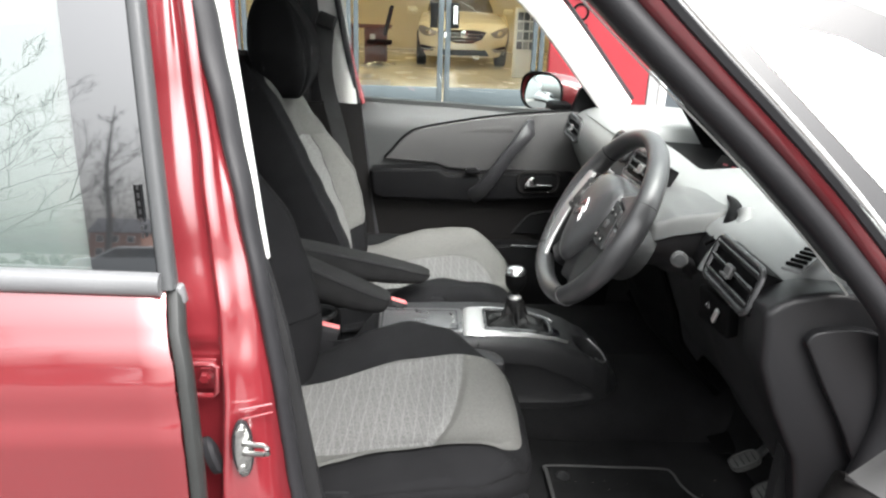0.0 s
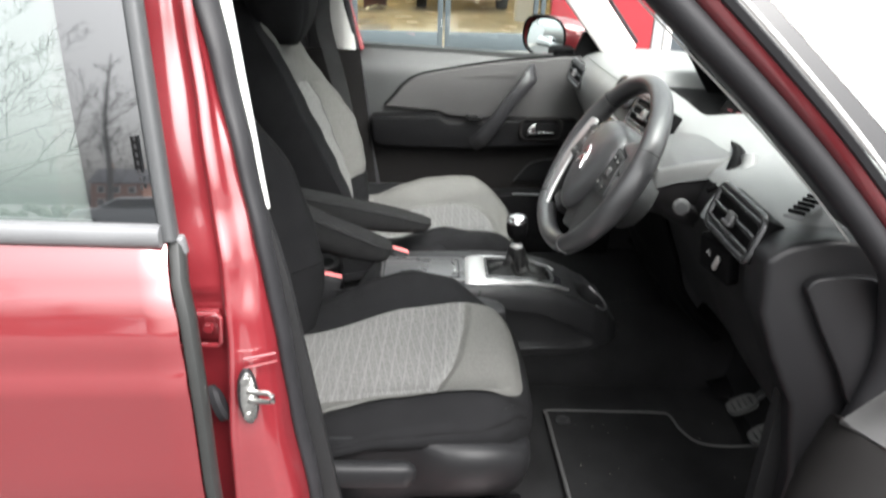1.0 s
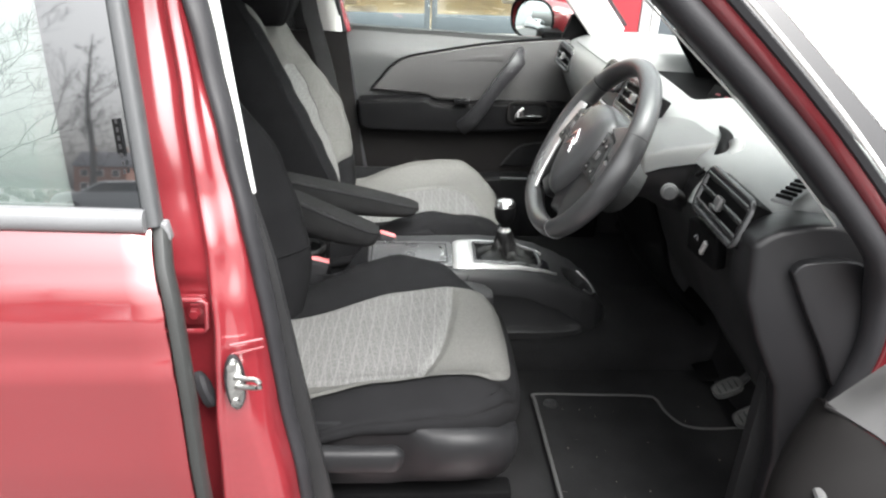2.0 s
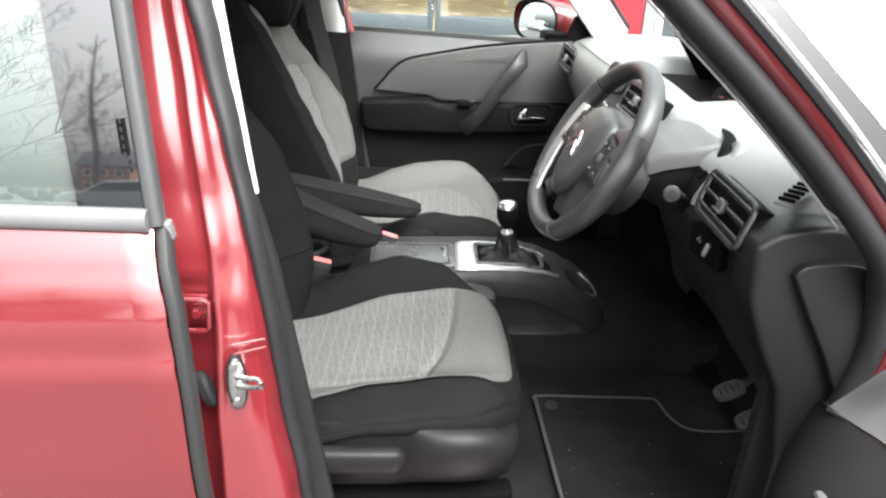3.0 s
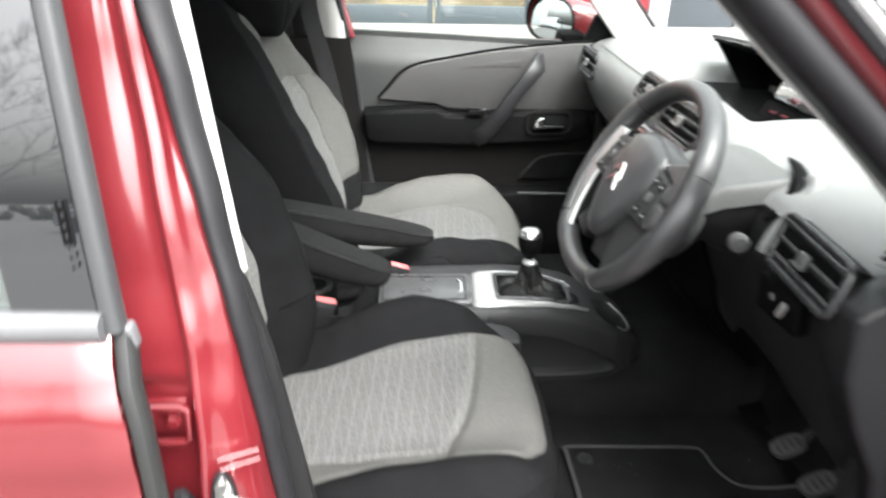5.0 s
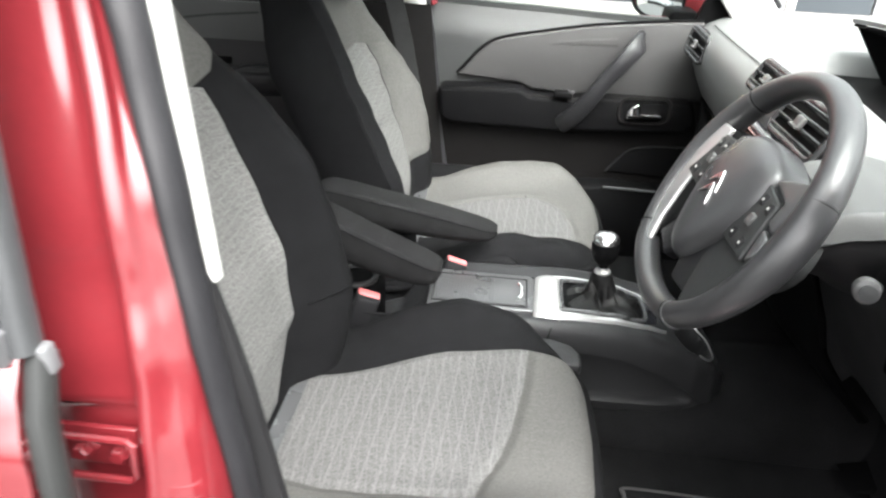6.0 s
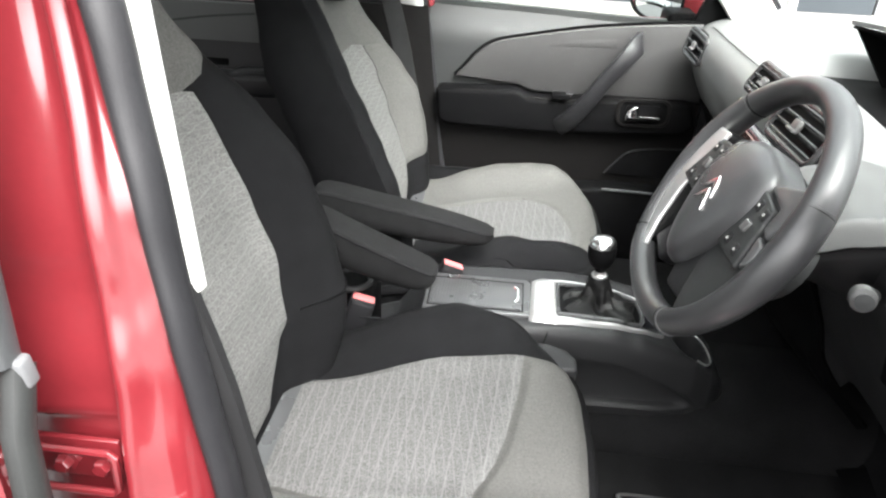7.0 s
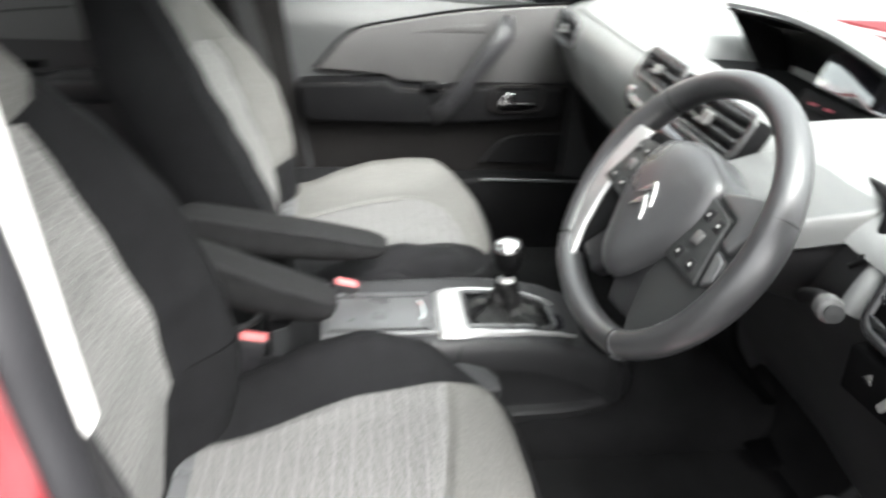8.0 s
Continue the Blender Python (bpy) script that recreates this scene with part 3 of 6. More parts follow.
def far_side():
    fs = thing("far_pillar", (-0.30, 0.74, 0.42), "far door pillar with pale upper and dark lower trim", "car pillar", kind="structure")
    part("upper_trim", grid(lambda u, v: (-0.335 + 0.088 * u - 0.055 * v, 0.715 + 0.02 * math.cos(math.pi * u) - 0.03 * v * v - 0.012 * math.sin(math.pi * u), 1.065 + 0.50 * v), 8, 10), PALE, fs, "pale plastic upper trim")
    part("lower_trim", thick(grid(lambda u, v: (-0.42 + (0.19 - 0.01 * v) * u + 0.06 * (1 - v), 0.70 + 0.02 * v - 0.012 * math.sin(math.pi * u), 0.42 + 0.645 * v), 8, 10), 0.02), DOOR_TRIM, fs, "dark plastic lower trim")
    part("outer_post", plate([(-0.42, 0.42), (-0.24, 0.42), (-0.262, 1.06), (-0.315, 1.6), (-0.45, 1.6)], "y", 0.745, 0.80, 0.008), PLASTIC, fs)
    part("door_seal", tube(spline([(-0.155, 0.705, 0.40), (-0.20, 0.71, 0.72), (-0.238, 0.715, 1.0), (-0.262, 0.70, 1.15), (-0.315, 0.67, 1.45)], 20), 0.011, 8), RUBBER, fs, "black rubber seal")
    belt = thing("seat_belt", (-0.36, 0.68, 0.9), "black webbing seat belt hanging from the far pillar", "seat belt")
    part("webbing", sweep(spline([(-0.335, 0.672, 1.31), (-0.345, 0.685, 1.15), (-0.30, 0.685, 0.95), (-0.255, 0.675, 0.70), (-0.25, 0.67, 0.55)], 16), [(-0.024, -0.001), (0.024, -0.001), (0.024, 0.001), (-0.024, 0.001)], up=(0, 1, 0)), BELT, belt)
    part("guide", box((-0.335, 0.668, 1.315), (0.060, 0.022, 0.045), 0.009, 3, pose(0, 0, 0, 0, 20, 0)), PLASTIC, belt, "black plastic belt guide")
    # windscreen pillar of the far side: two legs with a small window between
    pa = thing("far_windscreen_pillar", (0.55, 0.72, 1.06), "pale trimmed far windscreen pillar", "car pillar", kind="structure")
    legs = spline([(0.12, 0.625, 1.50), (0.300, 0.665, 1.40), (0.595, 0.705, 1.065)], 16)
    part("trim", sweep(legs, lambda t: [(-0.045, -0.02), (-0.02, -0.034), (0.03, -0.034), (0.052, -0.012), (0.045, 0.02), (-0.045, 0.02)], up=(0, 1, 0)), PALE, pa, "pale plastic pillar trim")
    part("seal", sweep([p + Vector((0.046, 0.0, 0.040)) for p in legs], ring(0.006, n=6), up=(0, 1, 0)), RUBBER, pa)
    part("corner_cover", plate([(0.44, 1.045), (0.60, 1.045), (0.505, 1.150), (0.47, 1.13)], "y", 0.712, 0.735, 0.003), DEEP, pa, "black mirror corner cover")
    part("front_leg", sweep([(0.30, 0.62, 1.52), (0.65, 0.69, 1.33), (1.05, 0.72, 1.06)], ring(0.03, n=8), up=(0, 1, 0)), PALE, pa)
    # rear part of the far side
    rq = thing("far_rear_door", (-0.85, 0.74, 0.42), "far rear door with grey trim panel and window", "car door")
    part("panel", thick(grid(lambda u, v: (-1.45 + 1.08 * u, 0.73 - 0.02 * math.sin(math.pi * v), 0.42 + 0.63 * v), 10, 10), 0.03), CHEEK, rq)
    part("grey_panel", plate([(-1.2, 0.912), (-0.40, 0.905), (-0.41, 1.045), (-1.2, 1.050)], "y", 0.690, 0.712, 0.006), SHROUD, rq, "grey upper trim panel")
    part("crease", sweep(spline([(-0.95, 0.6895, 0.990), (-0.911, 0.689, 0.997), (-0.82, 0.689, 1.010), (-0.70, 0.690, 1.021)], 12), ring(0.003, 0.0012, 8), up=(0, 1, 0)), UPPER, rq)
    ar = part("armrest", box((-0.85, 0.685, 0.835), (0.70, 0.07, 0.07), 0.02, 3), CHEEK, rq, "dark armrest")
    part("handle", box((-0.861, 0.682, 0.892), (0.022, 0.012, 0.010), 0.003), CHROME, rq, "chrome door handle")
    part("handle_bowl", box((-0.835, 0.690, 0.888), (0.10, 0.012, 0.022), 0.005, 3), DEEP, rq)
    part("armrest_end", plate([(p.x, p.y) for p in spline([(-0.815, 0.800, 0), (-0.808, 0.839, 0), (-0.783, 0.864, 0), (-0.743, 0.880, 0), (-0.66, 0.884, 0)], 14)] + [(-0.62, 0.80)], "y", 0.660, 0.700, 0.010, 3), CONSOLE, rq, "rounded front of the armrest")
    part("window_pane", thick(grid(lambda u, v: (-1.45 + 1.06 * u, 0.775 - 0.10 * v, 1.06 + 0.48 * v), 2, 2), 0.004), GLASS, rq).visible_shadow = False
    part("window_bar", sweep([(-0.42, 0.75, 1.05), (-0.45, 0.66, 1.56)], ring(0.022, n=8), up=(0, 1, 0)), PLASTIC, rq)
    part("outer_skin", thick(grid(lambda u, v: (-1.45 + 1.10 * u, 0.80 + 0.07 * math.sin(math.pi * (0.1 + 0.8 * v)), 0.30 + 0.76 * v), 8, 10), 0.01), RED, rq)
    return fs


def passenger_door():
    d = thing("passenger_door", (0.15, 0.75, 0.42), "closed passenger door trimmed in charcoal, grey and black plastic", "car door")
    # lower carrier
    def carrier(u, v):
        z = 0.42 + 0.66 * v
        x0 = along([(0.42, -0.165), (0.55, -0.180), (0.86, -0.213), (1.08, -0.262)], z)[0]
        top = along([(-0.26, 1.078), (0.02, 1.066), (0.32, 1.052), (0.60, 1.052)], x0 + (0.72 - x0) * u)[0]
        z = 0.42 + (top - 0.42) * v
        return (x0 + (0.74 - x0) * u, 0.735 - 0.018 * math.sin(math.pi * v) + 0.052 * step(0.86, 1.0, v) ** 1.4, z)

    def both_faces(u, v):
        x, y, z = carrier(u, 2 * v if v <= 0.5 else 2 - 2 * v)
        return (x, y, z) if v <= 0.5 else (x, y + 0.012, z - 0.003)
    part("upper_panel", grid(both_faces, 24, 56), DOOR_UPPER, d, "charcoal grained upper panel")
    part("lower_panel", thick(grid(lambda u, v: (along([(0.42, -0.160), (0.55, -0.176), (0.86, -0.208)], 0.42 + 0.43 * v)[0] * (1 - u) + 0.72 * u, 0.7295 - 0.018 * math.sin(math.pi * 0.65 * v), 0.42 + 0.43 * v), 16, 12), 0.01), DOOR_TRIM, d, "black lower panel")
    sill_top = [(x, 0.789, along([(-0.26, 1.078), (0.02, 1.066), (0.32, 1.052), (0.60, 1.052)], x)[0] - 0.004) for x in (-0.262, -0.1, 0.05, 0.2, 0.35, 0.5, 0.62)]
    part("window_sill", sweep(sill_top, [(-0.012, -0.012), (0.012, -0.012), (0.012, 0.002), (0.0, 0.005), (-0.010, 0.002)]), DOOR_UPPER, d)
    # grey mid panel with its swept leading corner
    g = spline([(-0.158, 0.887, 0), (-0.128, 0.920, 0), (-0.098, 0.955, 0), (-0.050, 0.986, 0), (0.05, 1.008, 0), (0.20, 1.034, 0), (0.379, 1.052, 0), (0.47, 1.058, 0)], 22)
    poly = [(p.x, p.y) for p in g] + [(0.50, 0.86), (0.16, 0.855), (0.05, 0.86), (0.01, 0.875)]
    part("grey_panel", plate(poly, "y", 0.700, 0.722, 0.006, 3), GREY, d, "mid grey smooth insert")
    # black bead drawn in as the shade along the insert's edge
    part("shadow_gap", sweep([(p.x - 0.002, 0.708, p.y + 0.003) for p in g], ring(0.004, n=6), up=(0, 1, 0)), DEEP, d)
    # shallow scoop behind the pull handle, drawn in as a soft crease
    part("pull_recess", sweep(spline([(0.035, 0.7022, 0.962), (0.08, 0.7012, 0.980), (0.16, 0.7010, 0.991), (0.26, 0.7010, 0.996)], 16), lambda t: ring(0.003 + 0.012 * t, 0.0008 + 0.0012 * t, 10), up=(0, 1, 0)), GREY, d)
    # black armrest band
    band = [(-0.205, 0.862), (0.005, 0.870), (0.020, 0.868), (0.045, 0.852), (0.15, 0.850), (0.20, 0.862), (0.47, 0.860), (0.49, 0.80), (0.46, 0.775), (0.10, 0.757), (-0.17, 0.762), (-0.198, 0.775)]
    part("armrest", plate(band, "y", 0.655, 0.73, 0.014, 4), DEEP, d, "black armrest")
    part("armrest_edge", sweep([(-0.203, 0.668, 0.858), (-0.1, 0.664, 0.862), (0.0, 0.664, 0.864), (0.03, 0.665, 0.853), (0.10, 0.665, 0.849), (0.15, 0.666, 0.848), (0.2, 0.668, 0.857), (0.3, 0.670, 0.860), (0.47, 0.674, 0.858)], ring(0.0035, 0.0045, 8), up=(0, 1, 0)), DOOR_TRIM, d)
    # slanting pull handle
    grab = spline([(0.130, 0.668, 0.775), (0.158, 0.640, 0.806), (0.195, 0.625, 0.858), (0.235, 0.622, 0.920), (0.276, 0.625, 0.973), (0.302, 0.645, 1.003), (0.312, 0.695, 1.006)], 24)
    part("pull_handle", sweep(grab, lambda t: ring(0.021 + 0.006 * math.cos(math.pi * t) ** 2, 0.013, 12, 2.6), up=(0, 1, 0)), CHEEK, d, "slanted dark plastic pull handle")
    # window switch
    part("switch", box((0.130, 0.652, 0.866), (0.050, 0.03, 0.014), 0.004), DEEP, d)
    part("switch_cap", box((0.150, 0.650, 0.872), (0.018, 0.016, 0.006), 0.002), VENT, d, "dark switch cap")
    # chrome release in a gloss bezel
    hz = 0.834

    def rounded(w, h, r, y):
        return [(0.348 + sx * (w - r) + r * math.cos(a), y, hz + sz * (h - r) + r * math.sin(a) + 0.03 * sx * (w - r)) for sx, sz, a0 in ((1, 1, 0), (-1, 1, 90), (-1, -1, 180), (1, -1, 270)) for a in [radians(a0 + 18 * k) for k in range(6)]]
    part("bezel", sweep(rounded(0.066, 0.034, 0.022, 0.651), ring(0.0050, 0.0035, 8), True, up=(0, 1, 0)), DOOR_TRIM, d, "black release surround")
    bowl = plate([(x, z) for x, _, z in rounded(0.046, 0.019, 0.010, 0)], "y", 0.6515, 0.6560, 0)
    part("bowl", bowl, DEEP, d)
    lev = [(0.303, 0.812), (0.386, 0.816), (0.394, 0.822), (0.388, 0.828), (0.336, 0.828), (0.331, 0.852), (0.322, 0.853), (0.308, 0.842), (0.300, 0.824)]
    part("release_lever", plate(lev, "y", 0.636, 0.650, 0.003, 3), CHROME, d, "chrome door release")
    # lower pocket and speaker
    part("pocket", plate([(-0.10, 0.392), (0.62, 0.392), (0.62, 0.60), (0.30, 0.615), (0.05, 0.60), (-0.08, 0.56)], "y", 0.640, 0.735, 0.012, 3), DEEP, d, "black lower door pocket")
    part("inset", plate([(-0.10, 0.62), (0.25, 0.64), (0.27, 0.735), (-0.085, 0.725)], "y", 0.706, 0.716, 0.005), DOOR_TRIM, d)
    spk = spline([(0.276, 0.640, 0), (0.300, 0.672, 0), (0.335, 0.708, 0), (0.40, 0.722, 0), (0.50, 0.726, 0)], 14)
    part("speaker_cover", plate([(p.x, p.y) for p in spk] + [(0.54, 0.63)], "y", 0.695, 0.716, 0.004), DEEP, d)
    part("speaker_rim", sweep([(p.x, 0.694, p.y) for p in spk], ring(0.003, n=6), up=(0, 1, 0)), PLASTIC, d)
    part("pocket_lip", sweep([(0.27, 0.640, 0.614), (0.45, 0.636, 0.612), (0.62, 0.640, 0.606)], ring(0.004, n=6), up=(0, 1, 0)), GREY_RUBBER, d)
    part("outer_skin", thick(grid(lambda u, v: (-0.26 + 1.0 * u, 0.785 + 0.10 * math.sin(math.pi * (0.1 + 0.8 * v)), 0.30 + 0.75 * v), 8, 10), 0.01), RED, d)
    part("window_pane", thick(grid(lambda u, v: (-0.25 + 0.80 * u - 0.10 * v * (1 - u) - 0.42 * v * u, 0.785 - 0.11 * v, 1.045 + 0.49 * v), 2, 2), 0.004), GLASS, d).visible_shadow = False
    part("window_frame", sweep(spline([(-0.235, 0.755, 1.06), (-0.272, 0.735, 1.2), (-0.33, 0.68, 1.5)], 10), ring(0.012, 0.02, 8), up=(0, 1, 0)), RED_JAMB, d, "red window frame")
    return d


def wing_mirror():
    m = thing("door_mirror", (0.40, 0.90, 1.05), "red door mirror with pale glass showing parked cars", "door mirror")
    c = Vector((0.385, 0.965, 1.085))
    def shell(u, v):
        a = 2 * math.pi * u
        k = v
        ry, rz, dx = (0.095, 0.068, 0) if k == 0 else (0.1 * math.cos(k * 1.45) ** 0.5, 0.072 * math.cos(k * 1.45) ** 0.5, 0.13 * math.sin(k * 1.5))
        cy, sy = math.cos(a), math.sin(a)
        wide = ry * math.copysign(abs(cy) ** 0.75, cy)
        return (c.x + dx - 0.60 * wide, c.y + wide, c.z + rz * math.copysign(abs(sy) ** 0.75, sy))
    part("housing", grid(shell, 28, 8, True), RED, m, "glossy red housing")
    part("rim", sweep([shell(k / 28, 0) for k in range(28)], ring(0.0045, n=6), True, up=(1, 0, 0)), DEEP, m, "black rim")
    # slightly convex glass, tipped a little towards the sky
    def bulge(u, v):
        e = Vector(shell(u, 0))
        q = c + (e - c) * (0.02 + 0.96 * v)
        return (q.x + 0.012 - 0.006 * (1 - v * v) + 0.13 * (q.z - c.z), q.y, q.z)
    part("mirror_glass", thick(grid(bulge, 28, 8, True), 0.002), MIRROR, m, "silvered mirror glass", sharp=60)
    part("stalk", box((0.43, 0.83, 1.045), (0.08, 0.12, 0.05), 0.015, 3), DEEP, m)
    return m


def open_door():
    """The front door by the camera, swung wide: only its trim near the hinge comes into view."""
    d = thing("driver_door", (0.62, -0.86, 0.42), "driver's door swung wide open, grey and black trim", "car door")
    h = Vector((0.60, -0.84, 0))
    ax = Vector((-0.34, -0.94, 0)).normalized()
    nn = Vector((-0.94, 0.34, 0)).normalized()

    def world(s, n, z):
        p = h + ax * s + nn * n
        return (p.x, p.y, z)
    # the belt edge curves away from a sharp front corner; the armrest bulges below it
    edge = spline([(0.420, -0.953, 0.925), (0.437, -0.984, 0.925), (0.456, -1.022, 0.921), (0.470, -1.10, 0.905), (0.43, -1.30, 0.89), (0.36, -1.55, 0.885)], 40)
    swell = spline([(0.446, -0.893, 0.86), (0.390, -0.949, 0.855), (0.338, -1.020, 0.85), (0.305, -1.12, 0.85), (0.25, -1.32, 0.85), (0.18, -1.57, 0.85)], 40)

    def skin(u, v):
        a, b = edge[round(u * 40)], swell[round(u * 40)]
        if v <= 0.5:
            k = v * 2
            p = a.lerp(b, 1 - (1 - k) ** 1.7)
            p.z = a.z + (b.z - a.z) * k ** 1.6
            return p
        k = v * 2 - 1
        return b + nn * (0.012 * math.sin(math.pi * min(1, k * 1.5)) - 0.05 * k) + Vector((0, 0, -0.42 * k))
    part("trim", thick(grid(skin, 40, 32), 0.004), DOOR_TRIM, d, "dark brownish grained door trim")
    glass_line = spline([(0.560, -0.864, 0.928), (0.575, -0.93, 0.94), (0.575, -1.02, 0.95), (0.55, -1.15, 0.95), (0.50, -1.34, 0.95), (0.42, -1.58, 0.95)], 40)
    part("shoulder", thick(grid(lambda u, v: edge[round(u * 40)].lerp(glass_line[round(u * 40)], v) + Vector((0, 0, 0.003 + 0.012 * math.sin(math.pi * v) * step(0, 0.2, u))), 40, 8), 0.004), GREY, d, "mid grey door shoulder")
    part("outer_skin", thick(grid(lambda u, v: world(0.03 + 0.97 * u, -0.07 - 0.03 * math.sin(math.pi * v), 0.40 + 0.52 * v), 10, 10), 0.01), RED, d)
    part("front_edge", thick(grid(lambda u, v: world(0.03, -0.06 + 0.09 * u, 0.42 + 0.48 * v), 3, 6), 0.01), RED_JAMB, d)
    part("release_lever", sweep(spline([(0.372, -1.045, 0.893), (0.362, -1.075, 0.897), (0.352, -1.115, 0.892)], 8), lambda t: ring(0.006, 0.004, 8)), KNOB_GREY, d, "grey door release")
    return d


car_floor()
b_pillar_near()
rear_door()
a_pillar_near()
quarter_window()
roof_and_glass()
far_side()
passenger_door()
wing_mirror()
open_door()


# ---- seats ----
SPINE_UPRIGHT = [(0.56, -0.352), (0.66, -0.356), (0.74, -0.358), (0.82, -0.373), (0.92, -0.403), (1.02, -0.434), (1.10, -0.460), (1.16, -0.484), (1.22, -0.520), (1.27, -0.565)]
SPINE_RECLINED = [(0.56, -0.315), (0.708, -0.332), (0.80, -0.364), (0.886, -0.399), (0.96, -0.435), (1.028, -0.472), (1.10, -0.494), (1.16, -0.506), (1.22, -0.535), (1.27, -0.575)]


def seat(name, yc, side, dx, dz, lift, spine, wing_in, wing_out, trim, label):
    """side: -1 where the outboard flank lies to the car's right, 1 to its left. w runs outboard.
    wing_in, wing_out: how far the bolsters of the backrest stand proud, by height. trim: (outer limit shift, arch of the woven panel)."""
    s = thing(name, (dx - 0.1, yc, 0.42), label, "car seat", "front seats")

    def at(x, w, z):
        return (x + dx, yc + side * w, z + dz)

    def atb(x, w, z):
        return at(x + 1.15 * lift, w + 1.45 * lift, z + 0.67 * lift + lift * max(0.0, z - 0.74) / 0.34)
    # cushion: top surface by distance across (w) and along (x)
    front = lambda w: along([(0, 0.158), (0.09, 0.155), (0.13, 0.150), (0.165, 0.139), (0.20, 0.121), (0.225, 0.103), (0.245, 0.078), (0.258, 0.045), (0.285, -0.035)], abs(w))[0]

    valley = lambda x: along([(-0.42, 0.606), (-0.28, 0.626), (-0.07, 0.655), (0.06, 0.674), (0.16, 0.676)], x)[0]
    hump_in = lambda x: along([(-0.40, 0.0), (-0.27, 0.010), (-0.24, 0.017), (-0.20, 0.031), (-0.15, 0.048), (-0.06, 0.062), (0.03, 0.034), (0.09, 0.004), (0.16, 0.0)], x)[0]
    hump_out = lambda x: along([(-0.40, 0.0), (-0.27, 0.006), (-0.18, 0.030), (-0.10, 0.042), (0.0, 0.044), (0.07, 0.038), (0.12, 0.034), (0.16, 0.026)] if lift else [(-0.40, 0.0), (-0.27, 0.012), (-0.18, 0.034), (-0.10, 0.044), (-0.03, 0.044), (0.04, 0.034), (0.10, 0.016), (0.16, 0.0)], x)[0]

    def top(w, x):
        a = abs(w)
        h = hump_out(x) if w > 0 else hump_in(x)
        k = (0.095, 0.193) if w > 0 else (0.100, 0.226)
        t = max(0.0, a - k[0]) / (k[1] - k[0])
        fall = 1.5 * max(0, a - k[1] - 0.008) ** 1.35 if w < 0 else 0.75 * max(0, a - 0.205) ** 1.35
        z = valley(x) + h * (t ** 2.1 if t < 1 else 1.0 + 0.10 * step(0.0, 0.2, t - 1)) - fall
        roll = max(0.0, x - (front(w) - 0.070)) / 0.070
        return z - 0.032 * roll ** 2.6 * ((1 - 0.85 * step(0.16, 0.25, w)) if lift else 1.0)

    W0, W1 = -0.285, 0.258
    lip = lambda w: along([(-0.285, 0.640), (-0.20, 0.610), (-0.10, 0.585), (0.0, 0.575), (0.15, 0.592), (0.22, 0.632), (0.258, 0.664)], w)[0]

    def cushion(u, v):
        w = W0 + (W1 - W0) * u
        x = -0.40 + (front(w) + 0.40) * v
        return at(x, w, top(w, x))
    body = grid(cushion, 44, 44)
    # flank rings follow the outline of the top and go down to the base
    loop = [(-0.40, W0)] + [(-0.40 + (front(W0) + 0.40) * k / 12, W0) for k in range(1, 12)] + [(front(W0 + (W1 - W0) * k / 36), W0 + (W1 - W0) * k / 36) for k in range(37)] + [(-0.40 + (front(W1) + 0.40) * k / 16, W1) for k in range(15, 0, -1)] + [(-0.40, W1)]
    depth = [(0.0, 0.0), (0.07, 0.007), (0.16, 0.0115), (0.24, 0.0130), (0.28, 0.0105), (0.32, 0.0135), (0.45, 0.0175), (0.70, 0.0180), (0.88, 0.014), (1.0, 0.006)]

    def flank(u, v):
        x, w = loop[round(u * (len(loop) - 1))]
        d, o = depth[round(v * (len(depth) - 1))]
        cx, cw = -0.12, 0.0
        ln = math.hypot(x - cx, w - cw) or 1
        zt = top(w, x)
        return at(x + o * (x - cx) / ln, w + o * (w - cw) / ln, zt - d * max(0.03, zt - lip(w) + 0.014))
    sides = grid(flank, len(loop) - 1, len(depth) - 1)
    both = merged(body, sides)
    bmesh.ops.remove_doubles(both, verts=both.verts, dist=0.0005)
    cu = part("cushion", both, CLOTH_DARK, s, "dark cloth cushion with piped flank", sharp=60)

    seam = [Vector(flank(k / (len(loop) - 1), 4 / 9)) for k in range(8, len(loop) - 2)]
    part("piping", sweep(spline(seam, 110), ring(0.0018, n=6)), CLOTH_ARM, s, "stitched piping")
    # cloth fields laid over the cushion, each with a rolled seam at its edge
    arch = lambda w: along(trim[1], w)[0] if trim[1] else along([(-0.17, 0.058), (-0.09, 0.052), (0.01, 0.036), (0.06, 0.024), (0.09, 0.012), (0.116, -0.002), (0.15, -0.010), (0.20, -0.018)], w)[0]
    inner = lambda x: along([(-0.40, -0.075), (-0.28, -0.117), (-0.07, -0.160), (0.06, -0.168), (0.16, -0.172)], x)[0]
    outer = lambda x: trim[0] + along([(-0.40, 0.05), (-0.28, 0.075), (-0.20, 0.095), (-0.14, 0.108), (-0.06, 0.115), (-0.02, 0.116)], x)[0]

    pile = 0.0064 if lift else 0.0046

    def field(w0, w1, g0, g1, nu, nv):
        def f(u, v):
            x = 0.0
            w = 0.0
            for _ in range(4):
                x = g0(w) + (g1(w) - g0(w)) * v
                w = w0(x) + (w1(x) - w0(x)) * u
            ends = min(v, 1 - v) if lift or w < outer(x) + 0.004 or g1(w) > 0.05 and v > 0.5 else 1.0
            e = min(min(u, 1 - u) * abs(w1(x) - w0(x)), ends * abs(g1(w) - g0(w)))
            return at(x, w, top(w, x) + 0.0016 + pile * step(0.0, 0.016, e))
        return grid(f, nu, nv)
    rim = lambda x: 0.193 if lift else 0.250
